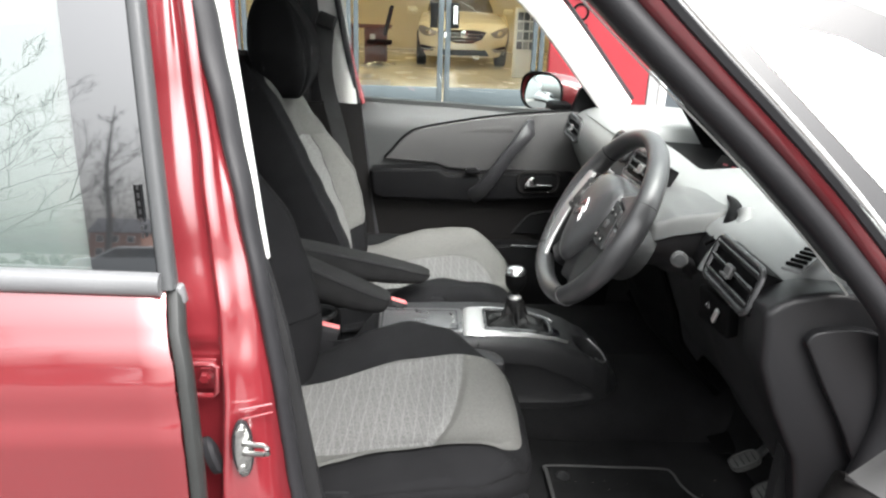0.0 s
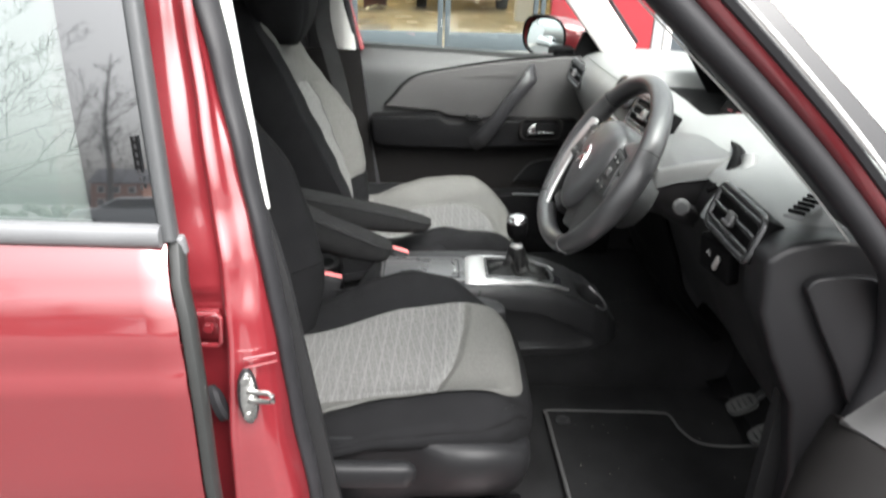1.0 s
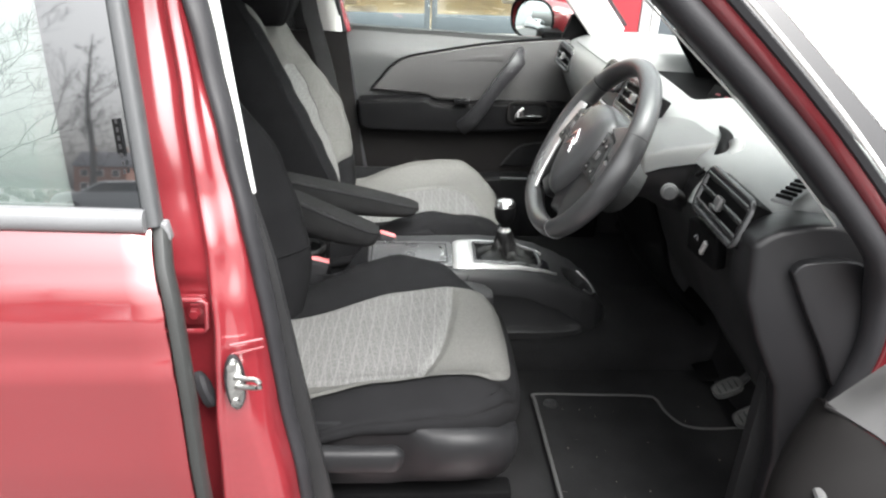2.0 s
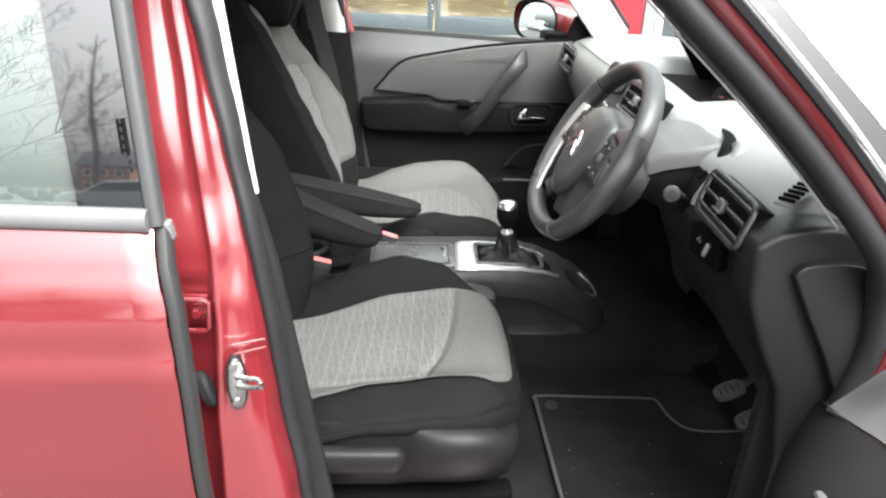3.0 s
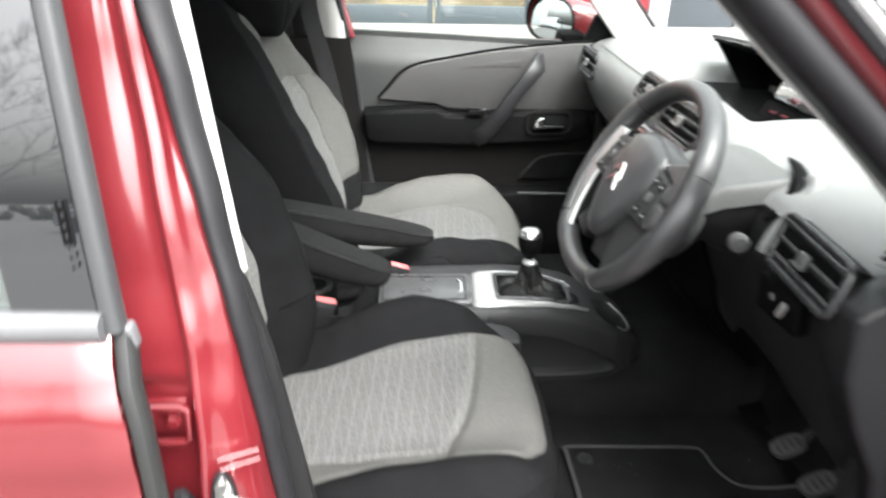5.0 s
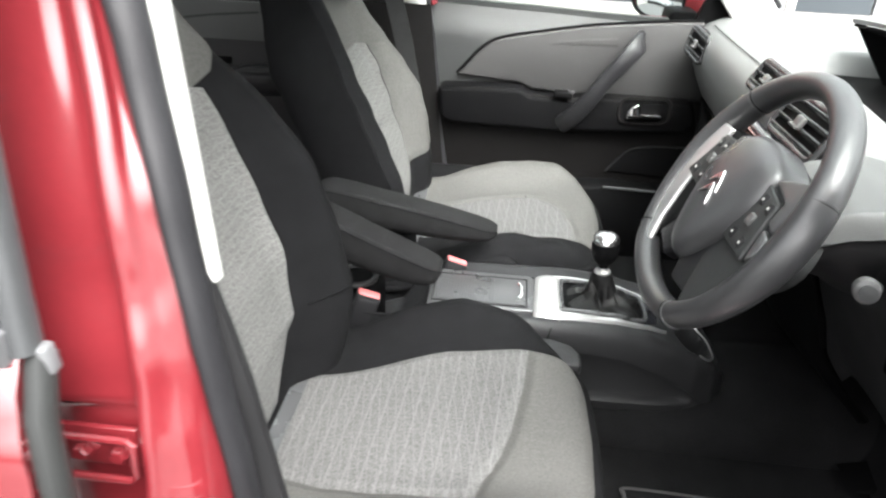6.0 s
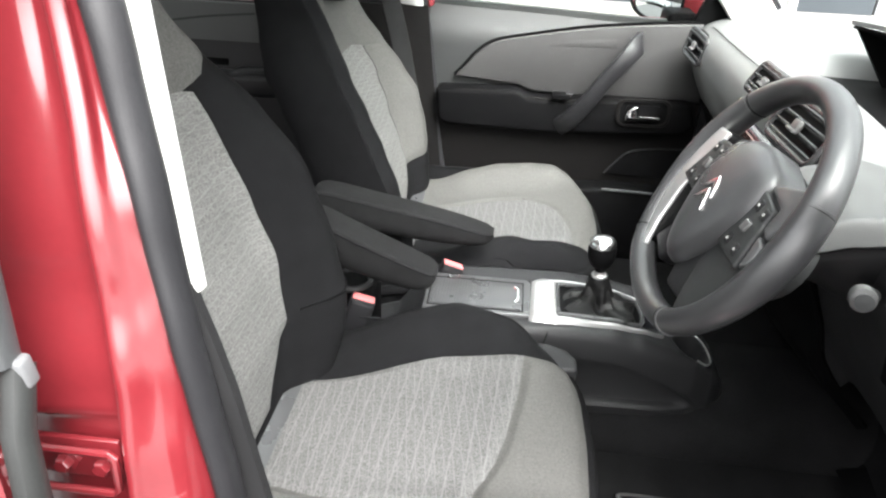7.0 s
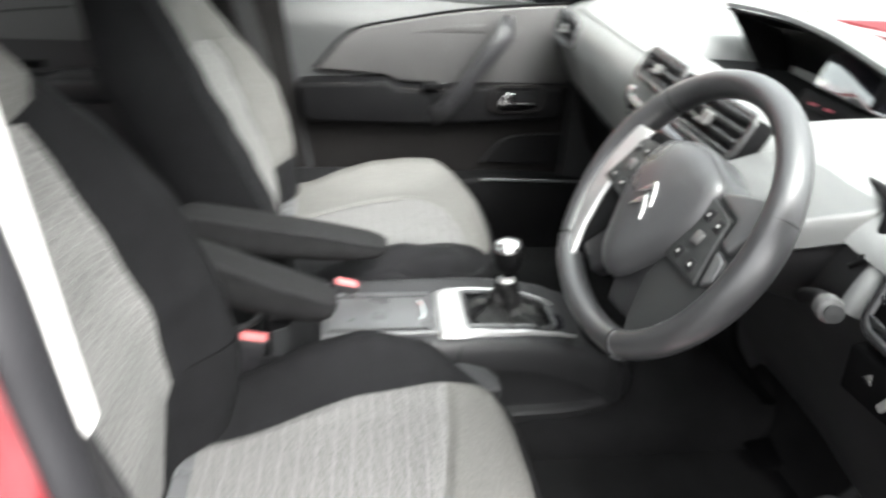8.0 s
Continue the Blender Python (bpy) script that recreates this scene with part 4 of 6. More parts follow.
    part("seat_panel", field(inner, outer, lambda w: -0.395, arch, 60, 84), CLOTH_SEAT, s, "pale grey woven cloth panel")
    part("front_panel", field(inner, rim, arch, lambda w: front(w) - 0.004 - (0.022 * step(0.10, 0.193, w) if lift else 0.0), 60, 30), CLOTH_GREY, s, "plain pale grey cloth")
    part("side_panel", field(outer, rim, lambda w: -0.395, arch, 36, 60), CLOTH_GREY, s, "plain pale grey cloth")
    part("hinge_cover", thick(grid(lambda u, v: at(-0.345 + 0.062 * v, -0.165 + 0.36 * u, top(-0.165 + 0.36 * u, -0.30) + 0.010 + 0.022 * (1 - v) ** 2 - 0.006 * v * v), 24, 8), 0.006), LID, s, "grey plastic flap between cushion and backrest")

    # backrest
    half = [(0.56, 0.235), (0.68, 0.262), (0.78, 0.268), (0.90, 0.262), (1.0, 0.248), (1.05, 0.230), (1.085, 0.196), (1.115, 0.174), (1.16, 0.164), (1.20, 0.150), (1.24, 0.122), (1.27, 0.085)]

    def soft(table, z):
        return sum(along(table, z + d)[0] for d in (-0.030, -0.015, 0.0, 0.015, 0.030)) / 5

    def face(w, z):
        hw = soft(half, z)
        a = min(1.0, abs(w) / hw)
        wing = soft(wing_in, z) * step(0.40, 0.84, a) if w < 0 else soft(wing_out, z) * (step(0.40, 0.84, a) if lift else step(0.34, 0.74, a))
        back = 0.075 * max(0, a - 0.80) ** 1.6 * 14 * 0.2
        return along(spine, z)[0] + wing - back

    def shell(u, v):
        z = 0.56 + 0.71 * v
        hw = soft(half, z)
        k = u * 2
        if k <= 1:
            w = hw * math.sin((k - 0.5) * math.pi)
            x = face(w, z)
        else:
            w = hw * math.sin((1.5 - k) * math.pi)
            a = abs(w) / hw
            rear = along(spine, z)[0] - 0.15 + 0.03 * v
            x = face(hw * math.copysign(1, w), z) * a ** 16 + rear * (1 - a ** 16)
        return atb(x, w, z)
    sh = grid(shell, 72, 44, True, True)
    part("backrest", sh, CLOTH_DARK, s, "dark cloth backrest", sharp=70)

    def patch(w0, w1, z0, z1, nu, nv):
        def f(u, v):
            zz = z0(0) + (z1(0) - z0(0)) * v
            a, b = w0(zz), w1(zz)
            w = a + (b - a) * u
            lo, hi = z0(w), z1(w)
            z = lo + (hi - lo) * v
            a, b = w0(z), w1(z)
            w = a + (b - a) * u
            rise = 0.0014 + 0.0058 * step(0, 0.016, min(min(u, 1 - u) * abs(b - a), min(v, 1 - v) * abs(hi - lo)))
            return atb(face(w, z) + rise, w, z + rise * 0.4)
        return grid(f, nu, nv)
    wi = lambda z: along([(0.54, -0.03), (0.65, -0.05), (0.745, -0.132), (0.85, -0.142), (1.0, -0.132), (1.10, -0.112), (1.2, -0.09)], z)[0]
    wo = lambda z: along([(0.54, 0.03), (0.65, 0.05), (0.74, 0.140), (0.86, 0.148), (0.96, 0.130), (1.03, 0.105), (1.10, 0.070), (1.2, 0.06)], z)[0]
    wx = lambda z: soft(half, z) * 0.93
    crown_z = 1.082 if lift else 1.044
    crown = lambda w: crown_z - 2.2 * max(0, abs(w) - 0.04) ** 2
    if not lift:
        wo = lambda z: along([(0.54, -0.05), (0.66, -0.03), (0.70, 0.03), (0.76, 0.098), (0.86, 0.106), (0.94, 0.116), (0.99, 0.122), (1.04, 0.118), (1.10, 0.10)], z)[0]
    part("back_panel", patch(wi, wo, lambda w: 0.64, crown, 30, 60), CLOTH_BACK, s, "pale grey woven cloth panel")
    edge_seam = [Vector(atb(face(wo(z), z) + 0.0012, wo(z), z)) for z in [0.74 + (crown_z - 0.745) * k / 24 for k in range(25)]]
    part("seam", sweep(edge_seam, ring(0.0020 if lift else 0.0017, n=6)), CLOTH_ARM, s, "stitched seam")
    part("wing_panel", patch(wo, wx, lambda w: 0.735 + 3.0 * max(0.0, w - 0.17) ** 1.6, lambda w: 1.08 if lift else 1.036, 20, 40), CLOTH_GREY, s, "plain pale grey cloth")
    part("shoulder_panel", patch(lambda z: -along([(1.02, 0.088), (1.06, 0.104), (1.115, 0.122), (1.16, 0.128), (1.20, 0.126), (1.27, 0.08)], z)[0] if not lift else -along([(1.06, 0.100), (1.085, 0.135), (1.115, 0.168), (1.16, 0.160), (1.20, 0.146), (1.27, 0.08)], z)[0], wx, lambda w: crown_z - 0.009 + 0.75 * max(0.0, -w - 0.10) - 2.2 * max(0, abs(w) - 0.04) ** 2 * (0 if lift else 1), lambda w: 1.26, 36, 24), CLOTH_GREY, s, "plain pale grey cloth")

    # headrest: a folded wedge on two posts
    def rest(u, v):
        a = 2 * math.pi * u
        z = 1.160 + 0.255 * v
        w = 0.130 * min(1, (math.sin(math.pi * (0.06 + 0.90 * v)) ** 0.35)) * (0.86 + 0.2 * math.sin(math.pi * v))
        fold = sum(math.exp(-((((a - f + math.pi) % (2 * math.pi)) - math.pi) / 0.11) ** 2) for f in (0.72, -0.72))
        d = 0.088 * math.sin(math.pi * (0.10 + 0.84 * v)) ** 0.5
        cx = -0.505 + 0.015 * math.sin(math.pi * v)
        c, q = math.cos(a), math.sin(a)
        x = cx + d * math.copysign(abs(c) ** 0.75, c) + (0.022 * abs(q) ** 1.5 if c > 0 else 0) - 0.02 * v
        return at(x - 0.010 * fold, w * math.copysign(abs(q) ** 0.75, q) * (1 - 0.06 * fold), z + 2.2 * lift)
    hr = part("headrest", grid(rest, 80, 22, True, True), CLOTH_DARK, s, "black cloth headrest", sharp=80)
    for w in (-0.06, 0.06):
        part("post", tube([at(-0.515, w, 1.10), at(-0.505, w, 1.20 + 2.2 * lift)], 0.006, 10), CHROME, hr, "chrome post")
        part("guide", lathe([(0.016, 0), (0.016, 0.012), (0.010, 0.018)], Matrix.Translation(at(-0.514, w, 1.172)), 14), DEEP, hr)

    # a seam across the dark bolsters where the lumbar part begins
    for a0, a1 in ((-0.99, -0.57), (0.62, 0.99)):
        line = [Vector(atb(face(a * along(half, 0.752)[0], 0.752) + 0.0005, a * along(half, 0.752)[0], 0.752)) for a in [a0 + (a1 - a0) * k / 12 for k in range(13)]]
        part("seam", sweep(line, ring(0.0022, 0.0016, 6)), DEEP, s, "stitched seam")

    # plastic base: a ledge round the front of the cushion, cut back on the flank for the lever
    rows = [(0.006, 0.000, 0.0), (0.006, 0.014, 0.002), (0.003, 0.017, 0.014), (-0.003, 0.0185, 0.021), (-0.012, 0.0190, 0.0255), (-0.024, 0.0190, 0.0275), (-0.050, 0.0185, 0.026), (-0.085, 0.013, 0.018), (-0.112, 0.002, 0.008), (-0.128, -0.014, 0.0)]

    def base(u, v):
        x, w = loop[round(u * (len(loop) - 1))]
        z, o, bulge = rows[round(v * 9)]
        o = o * (1 - 0.85 * step(0.22, 0.10, abs(w))) * (0.30 + 0.70 * step(-0.060, -0.010, x)) + bulge * step(-0.050, 0.000, x) * step(0.12, 0.235, w)
        ln = math.hypot(x + 0.12, w)
        return at(x + o * (x + 0.12) / ln, w + o * w / ln, lip(w) + z)
    part("base_shield", thick(grid(base, len(loop) - 1, 9), 0.003), SHIELD, s, "dark plastic side shield", sharp=50)
    for w in (-0.20, 0.20):
        part("rail", box(at(-0.10, w, 0.445), (0.50, 0.045, 0.07), 0.008, 2), DEEP, s)
    grip = spline([at(-0.215, 0.300, 0.634), at(-0.14, 0.303, 0.634), at(-0.075, 0.302, 0.633), at(-0.044, 0.297, 0.629)], 16)
    part("height_lever", sweep(grip, lambda t: ring(0.014 * (1 - 0.55 * max(0, t - 0.82) / 0.18), 0.0215 * (1 - 0.45 * max(0, t - 0.80) / 0.20), 16, 3.4)), SHIELD, s, "dark plastic height lever", sharp=70)
    if lift:
        tab = [at(x, w, 0)[:2] for x, w in ((0.05, -0.246), (0.100, -0.246), (0.134, -0.232), (0.150, -0.208), (0.150, -0.176), (0.05, -0.176))]
        part("corner_tab", plate(tab, "z", 0.628, 0.655, 0.006, 3), CONSOLE, s, "dark plastic corner tab")
    return s


def armrest(name, stations, label):
    """stations: (x, y, top, bottom, half width) from the root to the tip; a flat top with piped edges over a rounded belly."""
    x, y, t, b, _ = stations[0]
    a = thing(name, (x, y, b), label, "armrest", "folding armrests")
    rows = [Vector(r[:3]) for r in stations]
    top = spline(rows, 40)
    rest = spline([(r[3], r[4], 0) for r in stations], 40)

    def skin(u, v):
        p, q = top[round(v * 40)], rest[round(v * 40)]
        w = 2 * math.pi * u
        c, k = math.cos(w), math.sin(w)
        mid = p.z + (q.x - p.z) * 0.30
        if k >= 0:
            z, n = mid + (p.z - mid) * k ** 0.38, 0.30
        else:
            z, n = mid + (q.x - mid) * abs(k) ** 0.75, 0.62
        return (p.x, p.y + q.y * math.copysign(abs(c) ** n, c), z)
    part("pad", grid(skin, 48, 40, True, True), CLOTH_ARM, a, "dark cloth pad", sharp=75)
    for sgn in (-1, 1):
        line = [Vector((p.x, p.y + sgn * q.y * 0.965, p.z - 0.10 * (p.z - q.x))) for p, q in zip(top, rest)]
        part("piping", sweep(line[1:], ring(0.0021, n=6)), CLOTH_DARK, a)
    return a


def buckle(name, p, lean, label):
    b = thing(name, p, label, "seat belt buckle", "seat belt buckles")
    m = pose(*p, 0, lean, 8)
    s = box((0, 0, -0.050), (0.046, 0.030, 0.112), 0.006, 3)
    bmesh.ops.transform(s, matrix=m, verts=s.verts)
    part("casing", s, CHEEK, b, "black plastic casing")
    r = box((0, 0, 0.005), (0.042, 0.021, 0.012), 0.003, 2)
    bmesh.ops.transform(r, matrix=m, verts=r.verts)
    rim = box((0, 0, 0.004), (0.0455, 0.0285, 0.010), 0.003, 2)
    bmesh.ops.transform(rim, matrix=m, verts=rim.verts)
    part("bezel", rim, PLASTIC, b)
    part("button", r, BUCKLE_RED, b, "red release button")
    part("stalk", tube([m @ Vector((0, 0, -0.07)), m @ Vector((-0.02, 0, -0.16))], 0.009, 8), DEEP, b)
    return b


PROUD = [(0.56, 0.046), (0.70, 0.084), (0.94, 0.084), (1.05, 0.042), (1.16, 0.0)]
seat("driver_seat", -0.41, -1, 0.0, 0.0, 0.030, SPINE_UPRIGHT, PROUD, PROUD, (0.036, None), "pale grey woven and dark cloth driver's seat on the black carpet")
seat("passenger_seat", 0.41, 1, 0.082, -0.035, 0.0, SPINE_RECLINED, [(0.56, 0.045), (0.70, 0.056), (0.85, 0.061), (1.035, 0.064), (1.10, 0.042), (1.17, 0.010), (1.25, 0.0)], [(0.56, 0.030), (0.70, 0.036), (0.78, 0.047), (0.90, 0.068), (1.0, 0.052), (1.11, 0.026), (1.2, 0.0)], (-0.030, [(-0.17, 0.086), (-0.10, 0.082), (-0.04, 0.070), (0.0, 0.056), (0.04, 0.032), (0.065, 0.006), (0.09, -0.03)]), "pale grey woven and dark cloth passenger seat beside the far door")
armrest("armrest", [(-0.345, -0.108, 0.862, 0.775, 0.030), (-0.305, -0.109, 0.846, 0.760, 0.034), (-0.22, -0.111, 0.808, 0.732, 0.035), (-0.15, -0.113, 0.778, 0.719, 0.034), (-0.118, -0.114, 0.763, 0.724, 0.030), (-0.105, -0.114, 0.755, 0.742, 0.020)], "dark cloth armrest folded down beside the driver's seat")
armrest("armrest", [(-0.375, 0.075, 0.812, 0.742, 0.028), (-0.345, 0.078, 0.815, 0.742, 0.034), (-0.25, 0.085, 0.794, 0.722, 0.035), (-0.13, 0.096, 0.765, 0.705, 0.034), (-0.04, 0.104, 0.738, 0.702, 0.030), (-0.012, 0.107, 0.726, 0.716, 0.016)], "dark cloth armrest folded down beside the passenger seat")
buckle("belt_buckle", (-0.242, -0.109, 0.669), 18, "black seat belt buckle with red button by the driver's seat")
buckle("belt_buckle", (-0.092, 0.068, 0.655), 20, "black seat belt buckle with red button by the passenger seat")


# ---- console ----
def console():
    c = thing("centre_console", (0.15, 0.0, 0.42), "dark plastic centre console with silver gear surround", "centre console")
    crest = [(-0.32, 0.50), (-0.21, 0.54), (-0.165, 0.60), (-0.145, 0.634), (-0.125, 0.644), (0.05, 0.648), (0.14, 0.650), (0.22, 0.645), (0.28, 0.633), (0.33, 0.615), (0.38, 0.592), (0.42, 0.566), (0.45, 0.532), (0.468, 0.490), (0.476, 0.44)]
    wide = [(-0.32, 0.110), (0.10, 0.112), (0.30, 0.108), (0.38, 0.099), (0.42, 0.086), (0.45, 0.066), (0.468, 0.044), (0.476, 0.022)]
    brow = [(-0.32, 0.588), (0.17, 0.590), (0.24, 0.583), (0.32, 0.552), (0.37, 0.522), (0.41, 0.490), (0.476, 0.44)]
    xs = [-0.32 + 0.48 * k / 30 for k in range(30)] + [0.16 + 0.30 * k / 60 for k in range(60)] + [0.46 + 0.016 * k / 6 for k in range(7)]

    # an upper shell that bends over a recessed flank, with a ledge along its foot; the cup holder is sunk into the front slope
    def body(u, v):
        x = xs[round(v * (len(xs) - 1))]
        z1, hw = along(crest, x)[0], along(wide, x)[0]
        zb = min(along(brow, x)[0], z1 - 0.034)
        deep = 1 - step(0.33, 0.425, x)
        sgn = -1 if u < 0.5 else 1
        foot = min(0.49, zb - 0.015)
        prof = [(1.00, 0.42), (1.05, min(0.45, foot - 0.01)), (1.05 + 0.04 * deep, foot - 0.012), (1.05 + 0.05 * deep, foot - 0.003), (1.05 + 0.02 * deep, foot), (1.05 - 0.11 * deep, foot + 0.006), (1.05 - 0.13 * deep, foot + 0.014 + 0.3 * (zb - foot) * (1 - deep)), (1.05 - 0.12 * deep, zb - 0.012), (1.05 - 0.10 * deep, zb - 0.005), (1.05, zb), (1.055, zb + 0.006), (1.03, z1 - 0.024), (0.995, z1 - 0.012), (0.93, z1 - 0.003), (0.85, z1)] + [(0.85 * (1 - k / 14), z1) for k in range(1, 15)]
        n = len(prof) - 1
        i = (1 - abs(2 * u - 1)) * n
        a = min(int(i), n - 1)
        w = prof[a][0] + (prof[a + 1][0] - prof[a][0]) * (i - a)
        z = prof[a][1] + (prof[a + 1][1] - prof[a][1]) * (i - a)
        y = sgn * w * hw
        well = math.hypot((x - 0.385) / 0.040, (y + 0.030) / 0.052)
        return (x, y, z - (0.055 * step(1.0, 0.80, well) if w < 0.9 else 0.0))
    part("body", grid(body, 112, len(xs) - 1), CONSOLE, c, "dark plastic body", sharp=50)
    part("joint", sweep([(0.104, -0.1105, 0.641), (0.100, -0.1155, 0.626), (0.096, -0.1175, 0.606)], ring(0.0012, n=6)), DEEP, c)
    # sliding lid in its lighter frame
    frame_rim = [(-0.135, -0.085), (0.072, -0.083), (0.072, 0.046), (-0.135, 0.046)]
    part("lid_frame", plate(frame_rim, "z", 0.636, 0.655, 0.004, 3), LID, c, "satin dark frame of the lid")
    part("lid", plate([(-0.120, -0.070), (0.052, -0.070), (0.052, 0.024), (-0.120, 0.024)], "z", 0.650, 0.6575, 0.0015), LID, c, "ribbed sliding lid")
    part("lid_groove", sweep([(-0.126, -0.073, 0.6552), (0.056, -0.073, 0.6552), (0.056, 0.028, 0.6552), (-0.126, 0.028, 0.6552)], ring(0.0022, 0.0010, 6), True), DEEP, c)
    for k in range(20):
        part("rib", box((-0.114 + k * 0.0056, -0.023, 0.6576), (0.0022, 0.090, 0.0010), 0.0003, 1), LID, c)
    part("lid_grip", sweep([(0.040, -0.050, 0.6590), (0.046, -0.038, 0.6590), (0.046, -0.006, 0.6590), (0.040, 0.006, 0.6590)], ring(0.0030, n=6)), CHROME, c, "bright grip edge")
    # silver surround: broad behind, drawn out thin along both sides
    zs = lambda x: along([(0.06, 0.655), (0.13, 0.657), (0.22, 0.652), (0.28, 0.641), (0.32, 0.622)], x)[0]
    def cross(u, v):
        x = 0.074 + 0.048 * v - 0.006 * (1 - v) * (1 - u)
        y = -0.0205 + (2 * u - 1) * 0.0765 * (1 - 0.06 * (1 - v) ** 4)
        return (x, y, zs(x) + 0.006 * math.sin(math.pi * v) ** 0.5 - 0.010 * abs(2 * u - 1) ** 10)
    part("silver_bridge", thick(grid(cross, 24, 10), 0.004), SILVER, c, "satin silver bridge")
    for sgn, wd, path in ((-1, 0.0105, [(0.096, -0.0865), (0.13, -0.0865), (0.18, -0.0850), (0.24, -0.0800), (0.29, -0.0720), (0.325, -0.0610)]), (1, 0.0036, [(0.098, 0.0460), (0.14, 0.0480), (0.22, 0.0470), (0.27, 0.0400), (0.30, 0.0260)])):
        strip = [(p.x, p.y, along(crest, p.x)[0] + 0.0045) for p in spline([(*q, 0) for q in path], 24)]
        part("silver_strip", sweep(strip, lambda t: [(-wd * (1 - 0.85 * t), -0.004), (wd * (1 - 0.85 * t), -0.004), (wd * 0.7 * (1 - 0.85 * t), 0.0035 * (1 - 0.6 * t)), (-wd * 0.7 * (1 - 0.85 * t), 0.0045 * (1 - 0.6 * t))]), SILVER, c, "satin silver edge strip")
    # gear gaiter frame and gaiter
    loop = spline([(0.124, 0.026, 0), (0.123, -0.060, 0), (0.128, -0.0705, 0), (0.20, -0.0695, 0), (0.262, -0.064, 0), (0.280, -0.056, 0), (0.286, -0.030, 0), (0.283, 0.012, 0), (0.268, 0.030, 0), (0.20, 0.038, 0), (0.134, 0.038, 0), (0.1245, 0.030, 0)], 80)
    part("gaiter_frame", sweep([(p.x, p.y, along(crest, p.x)[0] + 0.0065) for p in loop], ring(0.0046, 0.0050, 8), True), LID, c, "satin dark gaiter frame")
    part("gaiter_plate", grid(lambda u, v: (0.124 + 0.160 * v, -0.072 + 0.110 * u, along(crest, 0.124 + 0.160 * v)[0] + 0.003), 3, 8), DEEP, c)
    part("switch_panel", thick(grid(lambda u, v: (0.290 + 0.022 * v - 0.020 * (2 * u - 1) ** 2 * (1 if u > 0.5 else 0.4), -0.055 + 0.084 * u, along(crest, 0.290 + 0.022 * v)[0] + 0.0045 - 0.003 * v), 14, 5), 0.003), GLOSS, c, "gloss black switch panel")
    # lip of the cup holder
    lip = [(0.385 + 0.0440 * math.cos(a), -0.030 + 0.0570 * math.sin(a), along(crest, 0.385 + 0.0440 * math.cos(a))[0] + 0.0035) for a in [(-85 + 160 * k / 28) * math.pi / 180 for k in range(29)]]
    part("cup_rim", sweep(lip, ring(0.0016, 0.0022, 6)), SILVER, c, "silver cup holder lip")
    part("rear_cup", sweep([(-0.272 + 0.036 * math.cos(a), -0.062 + 0.036 * math.sin(a), 0.686) for a in [k * math.pi / 12 for k in range(24)]], ring(0.006, n=8), True), PLASTIC, c)
    part("rear_box", box((-0.272, -0.030, 0.595), (0.085, 0.10, 0.15), 0.016, 3), DEEP, c)
    part("rear_cup_well", lathe([(0.034, 0.014), (0.033, 0.006), (0.028, 0.001), (0.001, 0.0)], Matrix.Translation((-0.272, -0.062, 0.672)), 24), DEEP, c)

    g = thing("gear_lever", (0.20, 0.02, 0.655), "black gear lever with leather gaiter and silver topped knob", "gear lever")
    def gaiter(u, v):
        a = 2 * math.pi * u
        r, z = along([(0.0, 0.066, 0.644), (0.12, 0.063, 0.654), (0.25, 0.050, 0.657), (0.40, 0.034, 0.659), (0.52, 0.027, 0.666), (0.66, 0.0245, 0.680), (0.80, 0.023, 0.692), (0.92, 0.021, 0.702), (1.0, 0.018, 0.709)], v)
        mid = math.sin(math.pi * min(1, v * 1.15)) ** 0.8
        fold = 1 + 0.17 * mid * math.sin(5 * a + 3 * v + math.sin(2 * a)) + 0.08 * mid * math.sin(9 * a - 8 * v)
        sq = 1 + 0.24 * (1 - v) ** 2 * abs(math.sin(2 * a)) ** 2
        lump = 0.007 * mid * math.sin(3 * a + 1.0 + 4 * v) + 0.004 * mid * math.sin(7 * a + 9 * v)
        return (0.203 + r * fold * sq * math.cos(a) - 0.006 * v, -0.022 + 0.016 * min(1, v * 1.4) + r * fold * sq * math.sin(a) * 0.80, z + lump - 0.07 * r * math.cos(a) * (1 - v))
    part("gaiter", grid(gaiter, 60, 36, True), BOOT, g, "creased black leather gaiter", sharp=80)
    base = Matrix.Translation((0.197, -0.006, 0.707)) @ pose(0, 0, 0, -2, -2, 0)
    part("collar", lathe([(0.015, 0), (0.0160, 0.002), (0.0155, 0.005), (0.011, 0.008), (0.010, 0.013)], base, 20), SILVER, g, "silver collar ring")
    part("neck", lathe([(0.010, 0.010), (0.0095, 0.024), (0.014, 0.027), (0.015, 0.034)], base, 18), DEEP, g)
    part("knob", lathe([(0.014, 0.022), (0.0195, 0.028), (0.0245, 0.040), (0.0262, 0.054), (0.0260, 0.067)], base, 24), DEEP, g, "gloss black knob")
    part("knob_cap", lathe([(0.0260, 0.067), (0.0250, 0.075), (0.0205, 0.081), (0.011, 0.084), (0.001, 0.085)], base, 24), BADGE, g, "chrome cap")


console()


# ---- dashboard ----
PROFILE = [(0.62, 0.60), (0.53, 0.70), (0.475, 0.80), (0.452, 0.88), (0.436, 0.96), (0.430, 1.010), (0.440, 1.048), (0.470, 1.074), (0.53, 1.090), (0.64, 1.096), (0.80, 1.090), (1.12, 1.060)]


DASH_LINE = spline([(x, 0, z) for x, z in PROFILE], 110)


